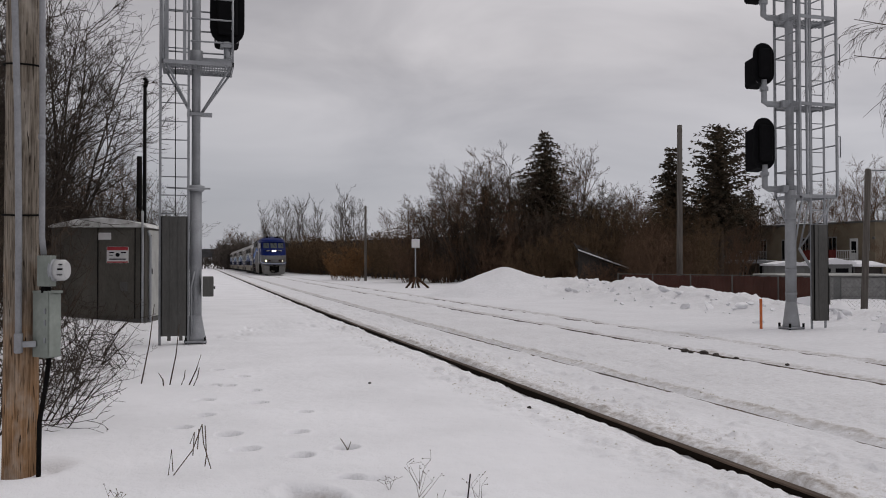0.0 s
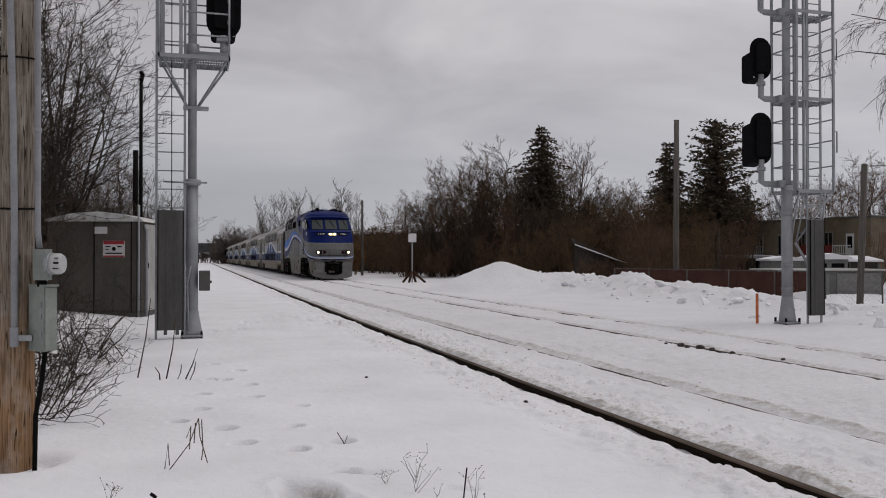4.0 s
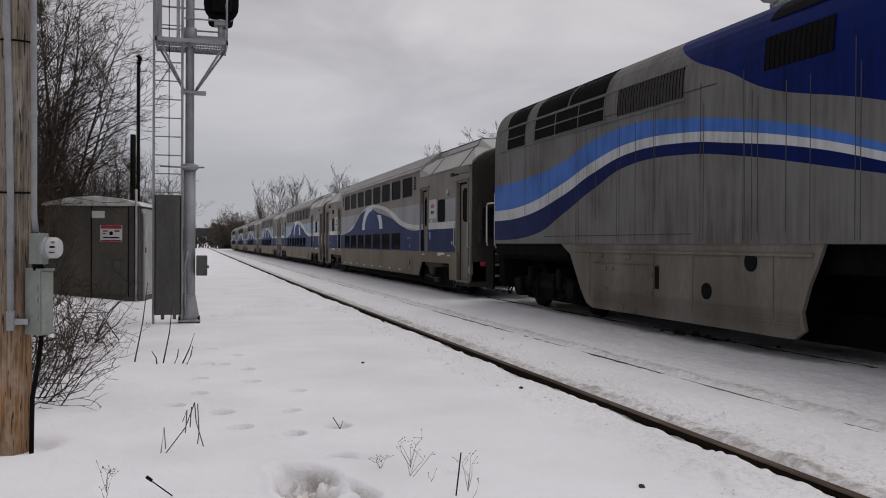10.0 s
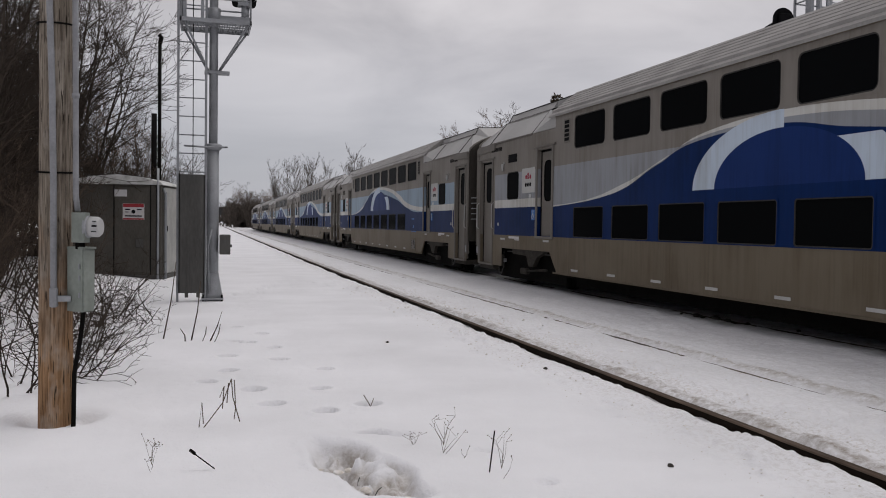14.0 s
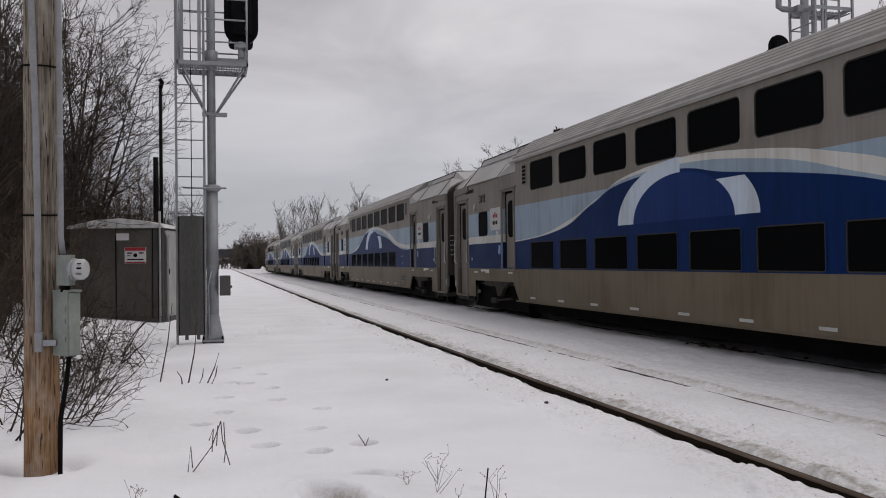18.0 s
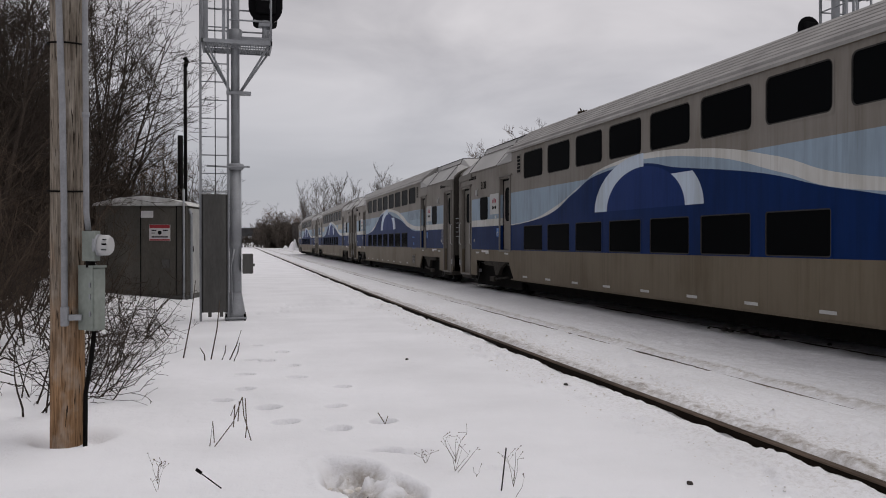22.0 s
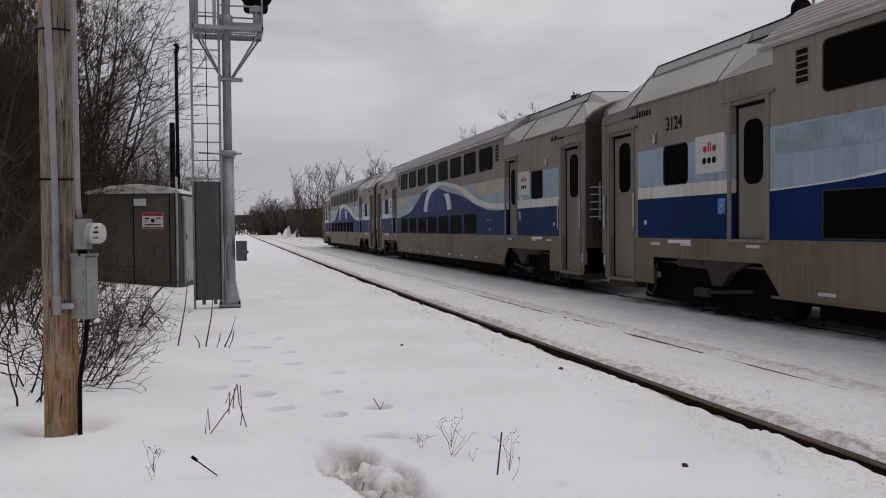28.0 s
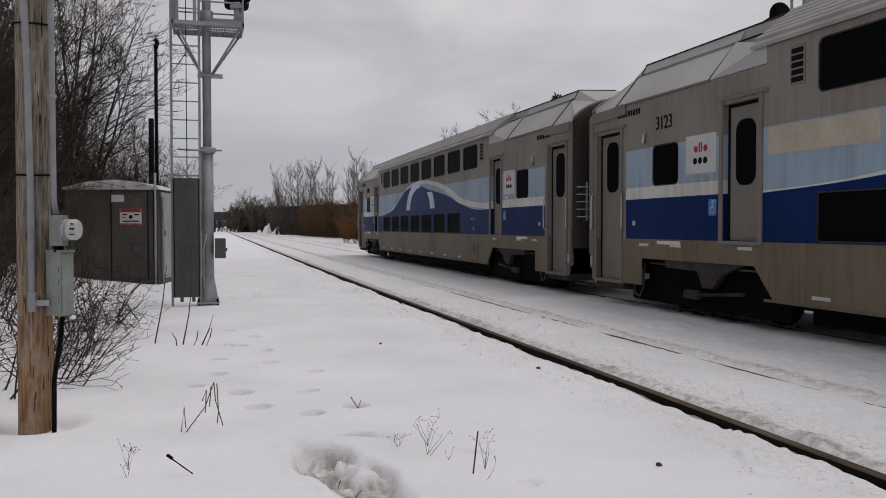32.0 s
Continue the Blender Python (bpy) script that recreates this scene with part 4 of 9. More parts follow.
def build_coach():
    u = lambda q: q - HALF
    X = -1.5
    c = thing("passenger_coach", "silver bilevel passenger coach with blue wave livery and dark windows", "train coach", group="coaches of the train")
    holes = []
    ups = [(6.3 + 1.69 * i, 7.7 + 1.69 * i, 3.02, 3.72) for i in range(8)]
    lows = [(6.32 + 1.69 * i, 7.7 + 1.69 * i, 1.21, 1.86) for i in range(1, 8)]
    smalls = [(2.40, 3.24, 2.07, 2.78), (CAR_L - 3.16, CAR_L - 2.32, 2.07, 2.78)]
    doors = [(4.34, 5.16, 1.22, 3.16), (CAR_L - 5.16, CAR_L - 4.34, 1.22, 3.16)]
    ends = [(0.28, 1.22, 0.46, 3.13), (CAR_L - 1.22, CAR_L - 0.28, 0.46, 3.13)]
    cuts = [(2.0, 5.5, 0.40, 0.88), (CAR_L - 5.5, CAR_L - 2.0, 0.40, 0.88)]
    tops = [(0.0, 5.3, 3.57, 3.82), (CAR_L - 5.3, CAR_L, 3.57, 3.82)]
    allh = ups + lows + smalls + doors + ends + cuts + tops
    holes = [(u(a), u(b), z0, z1) for a, b, z0, z1 in allh]
    ys = sorted({u(0.06), u(CAR_L - 0.06)} | {v for h in holes for v in h[:2] if u(0.06) < v < u(CAR_L - 0.06)})
    zs = sorted({0.42, 3.82, 3.57, 0.88, 1.21} | {v for h in holes for v in h[2:] if 0.42 < v < 3.82})
    near = MB()
    wall_holes(near, X, ys, zs, [h for h in holes if h[3] != 0.88 and h[2] != 3.57] + [h for h in holes if h[3] == 0.88 or h[2] == 3.57], 0.10)
    # slanted skirt ends beside the trucks
    for s in (0, 1):
        a, b = (5.5, 5.06) if s == 0 else (CAR_L - 5.5, CAR_L - 5.06)
        near.prism([(u(a), 0.42), (u(a), 0.88), (u(b), 0.88)], 0, X, X + 0.04)
    part("side_wall", near.mesh("side_wall", M_COACH, True), M_COACH, c)
    far = MB()
    far.box(1.46, u(0.06), 0.9, 1.5, u(CAR_L - 0.06), 3.57)
    far.box(1.46, u(5.3), 0.42, 1.5, u(CAR_L - 5.3), 3.82)
    part("side_wall", far, M_COACH, c)
    # windows: pane set back in a dark rubber frame
    for k, (a, b, z0, z1) in enumerate(ups + lows + smalls):
        w = MB()
        slot(w, X + 0.012, X + 0.03, u(a) - 0.005, z0 - 0.005, u(b) + 0.005, z1 + 0.005, 0.10)
        pane = part("window", w, M_GLASS, c)
        # sheet-metal corners that round the opening
        f = MB()
        rr = 0.045 if z1 < 2 else 0.10
        inner = rounded(u(a) + 0.016, z0 + 0.016, u(b) - 0.016, z1 - 0.016, rr, 4)
        outer = rounded(u(a) - 0.012, z0 - 0.012, u(b) + 0.012, z1 + 0.012, 0.02, 4)
        f.loft([[(X - 0.006, p, q) for p, q in outer], [(X - 0.006, p, q) for p, q in inner], [(X + 0.012, p, q) for p, q in inner]], True, False)
        part("frame", f, M_COACH, pane)
        sl = MB()
        lip = rounded(u(a) + 0.034, z0 + 0.034, u(b) - 0.034, z1 - 0.034, rr - 0.015, 4)
        sl.loft([[(X - 0.002, p, q) for p, q in inner], [(X - 0.002, p, q) for p, q in lip], [(X + 0.012, p, q) for p, q in lip]], True, False)
        part("seal", sl, M_SEAL, pane)
    # side doors: end vestibule pair and mid-level pair
    for k, (a, b, z0, z1) in enumerate(ends + doors):
        leaf = MB()
        leaf.box(X + 0.085, u(a) - 0.01, z0, X + 0.12, u(b) + 0.01, z1 + 0.01, 0.004)
        d = part("door", leaf, M_SILVER, c, "plain grey sliding door with a tall narrow window")
        g = MB()
        m = (a + b) / 2
        wz0 = 2.05 if k < 2 else 2.0
        slot(g, X + 0.074, X + 0.09, u(m) - 0.22, wz0, u(m) + 0.22, wz0 + 0.92, 0.16)
        part("window", g, M_GLASS, d)
        fr = MB()
        fr.box(X - 0.03, u(a) - 0.085, z0 - 0.02, X + 0.02, u(a) - 0.002, z1 + 0.06, 0.012)
        fr.box(X - 0.03, u(b) + 0.002, z0 - 0.02, X + 0.02, u(b) + 0.085, z1 + 0.06, 0.012)
        fr.box(X - 0.04, u(a) - 0.2, z1 + 0.05, X + 0.02, u(b) + 0.2, z1 + 0.09, 0.01)
        fr.box(X - 0.03, u(a) - 0.085, z0 - 0.06, X + 0.02, u(b) + 0.085, z0 - 0.005, 0.01)
        part("frame", fr, M_SILVER, d)
        # dark strips along the jambs paint the recess shadow around the leaf
        gp = MB()
        gp.box(X + 0.078, u(a) - 0.004, z0, X + 0.084, u(a) + 0.09, z1)
        gp.box(X + 0.078, u(b) - 0.055, z0, X + 0.084, u(b) + 0.004, z1)
        gp.box(X + 0.078, u(a), z1 - 0.05, X + 0.084, u(b), z1 + 0.004)
        part("gap", gp, M_DARK, d)
        if k < 2:
            for e in (a - 0.14, b + 0.14):
                h = MB().tube([(X - 0.01, u(e), 1.35), (X - 0.06, u(e), 1.4), (X - 0.06, u(e), 2.0), (X - 0.01, u(e), 2.05)], 0.014, 6)
                part("grab_rail", h, M_CHROME, d)
    # ribbed mid roof
    prof = [(-1.5, 3.82), (-1.54, 3.80), (-1.54, 3.85), (-1.48, 3.90)]
    n = 6
    for i in range(n):
        a, b = i / n, (i + 0.74) / n
        for t, lift in ((a, 0.0), (a + 0.006, 0.05), (b, 0.05), (b + 0.006, 0.0)):
            prof.append((-1.46 + 0.60 * t, 3.91 + 0.47 * t + lift))
    prof += [(-0.84, 4.41), (-0.5, 4.46), (0, 4.48)]
    prof += [(-x, z) for x, z in reversed(prof[:-1])]
    roof = MB()
    roof.loft([[(x, y, z) for x, z in prof] for y in (u(5.0), u(CAR_L - 5.0))])
    part("roof", roof, M_ROOF, c, "ribbed aluminium roof")
    # dark strips in the grooves: shade between the ribs put into colour
    for i in range(n):
        t = (i + 0.75) / n
        x, z = -1.46 + 0.60 * t, 3.91 + 0.47 * t
        part("rib_gap", MB().loft([[(x, y, z + 0.012), (x + 0.012, y, z + 0.020), (x + 0.018, y, z + 0.006)] for y in (u(5.02), u(CAR_L - 5.02))]), M_DARK, c)
    for s in (-1, 1):
        e = MB()
        v = (lambda q: u(q)) if s < 0 else (lambda q: u(CAR_L - q))

        arch = ((-1.5, 3.50), (-1.45, 3.63), (-1.32, 3.75), (-1.12, 3.87), (-0.85, 3.98), (-0.5, 4.04), (0, 4.05))
        low = ((-1.5, 3.50), (-1.40, 3.69), (-0.89, 3.97), (-0.85, 3.99), (0, 4.06))
        flat = ((-1.5, 3.57), (-1.05, 4.132), (-0.99, 4.15), (-0.88, 4.36), (0, 4.39))

        def ring(q, half):
            return [(x, v(q), z) for x, z in half] + [(-x, v(q), z) for x, z in reversed(half[:-1])]
        e.loft([ring(0.04, low), ring(1.02, flat), ring(3.95, flat)])
        sm = MB()
        for x0, x1 in zip(flat, flat[1:]):
            sm.tube([(x0[0] - 0.004, v(1.02), x0[1] + 0.006), (x1[0] - 0.004, v(1.02), x1[1] + 0.006)], 0.012, 5)
        part("roof_seam", sm, M_DIRTY, c)
        part("roof_gutter", MB().loft([[(-1.05, v(q), 4.136), (-0.985, v(q), 4.157), (-0.975, v(q), 4.19), (-0.99, v(q), 4.165)] for q in (1.04, 5.0)]), M_DARK, c)
        part("gutter_lip", MB().tube([(-1.055, v(1.04), 4.14), (-1.055, v(4.0), 4.14)], 0.012, 5), M_ROOF, c)
        part("ridge_strip", MB().tube([(-0.885, v(1.03), 4.362), (-0.885, v(5.0), 4.372)], 0.014, 5), M_DIRTY, c)
        part("roof_seam", MB().tube([(-1.5, v(3.95), 3.58), (-1.05, v(3.95), 4.14)], 0.012, 5), M_DIRTY, c)
        part("end_roof", e, M_ROOFE, c, "sloping end roof of plain sheet metal")
        wdg = MB()
        for k in (-1, 1):
            wdg.loft([[(k * 1.5, v(3.95), 3.575), (k * 1.04, v(3.95), 4.165), (k * 0.9, v(3.95), 3.9)], [(k * 1.5, v(5.3), 3.58), (k * 1.5, v(5.3), 3.86), (k * 0.9, v(5.3), 4.35)]])
        wdg.box(-0.88, v(3.95), 4.0, 0.88, v(5.1), 4.37)
        part("roof_fairing", wdg, M_ROOFE, c, "faceted fairing between the end roof and the ribbed roof")
        edge = MB()
        edge.box(-1.53, v(1.03), 3.555, -1.49, v(4.0), 3.585)
        part("drip_rail", edge, M_SILVER, c)
        # end wall with gangway
        w = MB()
        outline = [(-1.5, 0.98)] + list(arch) + [(-x, z) for x, z in reversed(arch[:-1])] + [(1.5, 0.98)]
        w.loft([[(x * k, v(q), 1.0 + (z - 1.0) * (0.5 + 0.5 * k)) for x, z in outline] for q, k in ((0.06, 0.995), (-0.05, 0.99), (-0.11, 0.965), (-0.15, 0.92), (-0.17, 0.84))])
        part("end_wall", w, M_ENDW, c, "dark rounded end wall")
        gw = MB()
        gw.prism(rounded(-0.62, 1.05, 0.62, 3.25, 0.16), 1, v(-0.3), v(-0.44))
        part("gangway", gw, M_RUBBER, c, "black rubber gangway bellows")
        lad = MB()
        for x in (-1.27, -1.13):
            lad.box(x - 0.018, v(-0.25), 1.54, x + 0.018, v(-0.225), 2.32)
        for i in range(5):
            z = 1.62 + 0.15 * i
            lad.tube([(-1.43, v(-0.10), z), (-1.41, v(-0.25), z), (-1.03, v(-0.25), z), (-1.01, v(-0.16), z)], 0.013, 6)
        part("end_ladder", lad, M_GALV, c, "bright steel grab rungs on the end wall")
        rim = MB()
        rim.tube([(-1.5, v(0.0), 0.9)] + [(x, v(0.0), z) for x, z in arch] + [(-x, v(0.0), z) for x, z in reversed(arch[:-1])] + [(1.5, v(0.0), 0.9)], 0.035, 8)
        rim.box(-1.52, v(0.02), 0.62, -1.43, v(0.13), 3.52, 0.015)
        part("corner_post", rim, M_SILVER, c)
        lip = MB()
        lip.loft([[(-1.535, v(0.05), z) for z in (3.36, 3.535)] + [(-1.49, v(0.05), z) for z in (3.535, 3.36)], [(-1.535, v(1.42), z) for z in (3.40, 3.585)] + [(-1.49, v(1.42), z) for z in (3.585, 3.40)]])
        part("eave_plate", lip, M_SILVER, c)
        wp = MB()
        wp.box(-1.53, v(0.04), 0.68, -1.515, v(0.13), 0.86)
        part("corner_plate", wp, M_GALV, c)
        cp = MB()
        cp.box(-0.16, v(0.6), 0.72, 0.16, v(-0.30), 0.98, 0.04)
        cp.tube([(-0.5, v(0.1), 0.8), (-0.5, v(-0.1), 0.45), (-0.45, v(-0.28), 0.42)], 0.03, 6)
        cp.tube([(0.4, v(0.1), 0.8), (0.45, v(-0.1), 0.5), (0.4, v(-0.28), 0.42)], 0.03, 6)
        part("coupler", cp, M_BLACK, c)
        st = MB()
        st.box(X + 0.02, v(1.3), 0.30, -0.9, v(0.2), 0.44, 0.01)
        st.box(X + 0.01, v(2.0), 0.42, X + 0.06, v(1.55), 0.72, 0.01)
        part("step_well", st, M_DIRTY, c)
        # vents, stickers, marker lamps and small fittings
        vt = MB()
        vt.box(X - 0.012, v(5.78), 3.20, X, v(6.06), 3.70, 0.004)
        part("vent", vt, M_SILVER, c)
        lv = MB()
        for i in range(5):
            lv.box(X - 0.016, v(5.81), 3.235 + i * 0.09, X - 0.010, v(6.03), 3.30 + i * 0.09)
        part("louvre", lv, M_DARK, c)
        pn = MB()
        pn.box(X - 0.004, v(3.36), 2.22, X, v(4.16), 2.80)
        panel = part("logo_panel", pn, M_WHITEP, c, "white panel with small red and black emblem shapes")
        lg = MB()
        for i, (a, w2, h2) in enumerate(((3.58, 0.10, 0.10), (3.71, 0.035, 0.15), (3.77, 0.035, 0.15), (3.84, 0.10, 0.10))):
            lg.prism(rounded(min(v(a), v(a + w2)), 2.54, max(v(a), v(a + w2)), 2.54 + h2, min(w2, h2) * 0.45), 0, X - 0.007, X - 0.004)
        part("emblem", lg, M_REDP, panel)
        lg = MB()
        for i, (a, w2) in enumerate(((3.56, 0.11), (3.70, 0.10), (3.83, 0.11))):
            lg.prism(rounded(min(v(a), v(a + w2)), 2.36, max(v(a), v(a + w2)), 2.46, 0.048), 0, X - 0.007, X - 0.004)
        part("emblem", lg, M_DARK, panel)
        wc = MB()
        wc.prism(rounded(min(v(3.98), v(4.18)), 1.58, max(v(3.98), v(4.18)), 1.82, 0.02), 0, X - 0.004, X)
        wc = part("access_sticker", wc, M_BLUEP, c, "small pale blue accessibility sticker")
        part("pictogram", MB().tube([(X - 0.006, v(4.08) + 0.048 * math.cos(q), 1.665 + 0.048 * math.sin(q)) for q in np.linspace(0, 5.2, 12)], 0.007, 4).tube([(X - 0.006, v(4.09), 1.76), (X - 0.006, v(4.09), 1.70), (X - 0.006, v(4.04), 1.69), (X - 0.006, v(4.02), 1.62)], 0.009, 4).tube([(X - 0.009, v(4.09), 1.785), (X - 0.003, v(4.09), 1.785)], 0.016, 8), M_WHITEP, wc)
        sm = MB()
        part("latch_plate", MB().box(X - 0.012, v(3.84), 2.10, X, v(3.98), 2.18, 0.004), M_CHROME, c)
        part("release_port", MB().tube([(X - 0.012, v(1.72), 1.48), (X, v(1.72), 1.48)], 0.045, 10), M_WHITEP, c)
        sm.tube([(X - 0.03, v(2.1), 2.82), (X - 0.05, v(2.1), 2.86), (X - 0.05, v(2.1), 2.98), (X, v(2.1), 3.02)], 0.03, 8)
        part("marker_fitting", sm, M_CHROME, c)
        nb = MB()
        for i in range(9):
            nb.box(X - 0.004, v(1.12 + 0.09 * i), 3.35, X, v(1.18 + 0.09 * i), 3.45)
        part("builder_plate", nb, M_DARK, c, "row of dark illegible letters")
        for q in (1.9, 2.9, 4.7):
            part("reflector", MB().box(X - 0.004, v(q), 1.09, X, v(q + 0.32), 1.135), M_WHITEP, c)
        op = MB()
        op.box(X - 0.004, v(2.5), 1.13, X, v(3.2), 1.185)
        part("warning_strip", op, M_SIGNW, c)
        # bolster brackets beside the truck
        br = MB()
        ty = 3.75
        br.prism([(v(ty - 1.05), 0.88), (v(ty + 1.05), 0.88), (v(ty + 0.55), 0.72), (v(ty + 0.3), 0.5), (v(ty + 0.05), 0.5), (v(ty - 0.1), 0.74), (v(ty - 1.0), 0.76)], 0, X + 0.02, X + 0.12)
        part("truck_bracket", br, M_DIRTY, c)
        # hoses and cocks hanging between the skirt and the truck
        hz = MB()
        hz.tube([(X + 0.10, v(1.55), 0.46), (X + 0.08, v(1.62), 0.26), (X + 0.08, v(1.78), 0.22), (X + 0.10, v(1.90), 0.40), (X + 0.10, v(1.92), 0.80)], 0.018, 6)
        part("air_hose", hz, M_DGALV, c)
        part("hose_cock", MB().box(X + 0.06, v(1.86), 0.52, X + 0.16, v(1.98), 0.62, 0.01), M_GALV, c)
        part("brake_pipe", MB().tube([(X + 0.16, v(2.0), 0.80), (X + 0.16, v(5.2), 0.80)], 0.02, 6), M_DGALV, c)
        part("bolster_anchor", MB().box(X + 0.02, v(3.25), 0.30, X + 0.12, v(3.65), 0.44, 0.02).tube([(X + 0.08, v(3.65), 0.38), (X + 0.08, v(4.75), 0.46)], 0.03, 6), M_DIRTY, c)
        truck(c, v(3.45), 2.5, 0.42)
        for e2 in (-1, 1):
            WHEELS.append((wheelset(c, v(3.45) + e2 * 1.25, 0.42), 0.42))
    for i in range(9):
        part("reflector", MB().box(X - 0.004, u(6.3 + 1.62 * i), 0.52, X, u(6.62 + 1.62 * i), 0.565), M_WHITEP, c)
    seam = MB()
    seam.box(X - 0.014, u(5.3), 0.42, X, u(CAR_L - 5.3), 0.455)
    seam.box(X - 0.02, u(5.3), 3.80, X, u(CAR_L - 5.3), 3.835)
    part("sill_rail", seam, M_SKIRT, c)
    hb = MB()
    hb.prism(rounded(u(6.26), 0.50, u(7.0), 0.95, 0.06), 0, X - 0.012, X)
    hatch = part("access_hatch", hb, M_SKIRT, c)
    hd = MB()
    hd.box(X - 0.016, u(6.34), 0.56, X - 0.012, u(6.92), 0.89)
    part("hatch_panel", hd, M_SILVER, hatch)
    part("hatch_handle", MB().box(X - 0.02, u(6.56), 0.70, X - 0.016, u(6.63), 0.88), M_DARK, hatch)
    for i in range(5):
        for q in (6.38, 6.78):
            part("hatch_louvre", MB().box(X - 0.02, u(q), 0.60 + i * 0.06, X - 0.016, u(q + 0.09), 0.62 + i * 0.06), M_DARK, hatch)
    bl = MB()
    bl.box(X - 0.006, u(6.3), 1.18, X, u(7.0), 1.20)
    bl.box(X - 0.006, u(6.55), 1.62, X, u(6.95), 1.66)
    bl.box(X - 0.006, u(6.6), 1.32, X, u(6.72), 1.42)
    part("side_fitting", bl, M_BLUEP, c)
    # low near-black boxes added to fill the shaded space under the coach; liners unseen
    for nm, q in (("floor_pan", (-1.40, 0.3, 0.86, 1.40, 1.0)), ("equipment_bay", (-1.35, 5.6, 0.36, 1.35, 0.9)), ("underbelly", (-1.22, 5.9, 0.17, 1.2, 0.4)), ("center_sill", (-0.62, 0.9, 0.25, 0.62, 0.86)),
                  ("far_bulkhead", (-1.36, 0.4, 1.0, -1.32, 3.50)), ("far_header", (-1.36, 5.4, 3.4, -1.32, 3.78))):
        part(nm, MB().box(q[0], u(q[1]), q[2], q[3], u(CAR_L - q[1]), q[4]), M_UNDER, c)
    # solid boxes added at the trucks to stop light coming through underneath
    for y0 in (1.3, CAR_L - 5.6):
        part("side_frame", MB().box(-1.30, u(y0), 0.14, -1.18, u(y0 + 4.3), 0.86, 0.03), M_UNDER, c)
    return c


LOCO_L = 16.65


def loco_front(z):
    return float(np.interp(z, (0.2, 1.4, 2.05, 2.35, 3.0, 3.28, 3.9, 4.08, 4.13, 4.25, 4.4, 4.55, 4.7, 4.82, 4.9), (16.15, 16.38, 16.52, 16.38, 15.83, 15.53, 14.94, 14.77, 14.88, 14.8, 14.5, 13.95, 13.1, 12.0, 10.8)))


def loco_half(z):
    return float(np.interp(z, (0.2, 1.4, 3.6, 3.9, 4.15, 4.35, 4.5, 4.63, 4.74, 4.83, 4.9), (1.5, 1.52, 1.52, 1.51, 1.48, 1.42, 1.32, 1.15, 0.90, 0.54, 0.1)))


def loco_nose(a, z, off=0.0):
    """Point of the nose: a from 0 (where the side ends) to 1 (middle of the front) to 2 (the other side)."""
    q = a * math.pi / 2
    uf, w = loco_front(z) + off, loco_half(z) + off
    start = min(14.9, uf - 1.5) if z < 2.4 else uf - 1.45
    c, s = math.cos(q), math.sin(q)
    e = 0.85
    x = w * math.copysign(abs(c) ** e, c)
    return (x, start + (uf - start) * abs(s) ** e, z)


def nose_at(x, z, off=0.0):
    """Point of the nose at a lateral place x."""
    uf, w = loco_front(z) + off, loco_half(z) + off
    start = min(14.9, uf - 1.5) if z < 2.4 else uf - 1.45
    e = 0.85
    c = min(1.0, abs(x / w)) ** (1 / e)
    return (x, start + (uf - start) * math.sqrt(max(0.0, 1 - c * c)) ** e, z)


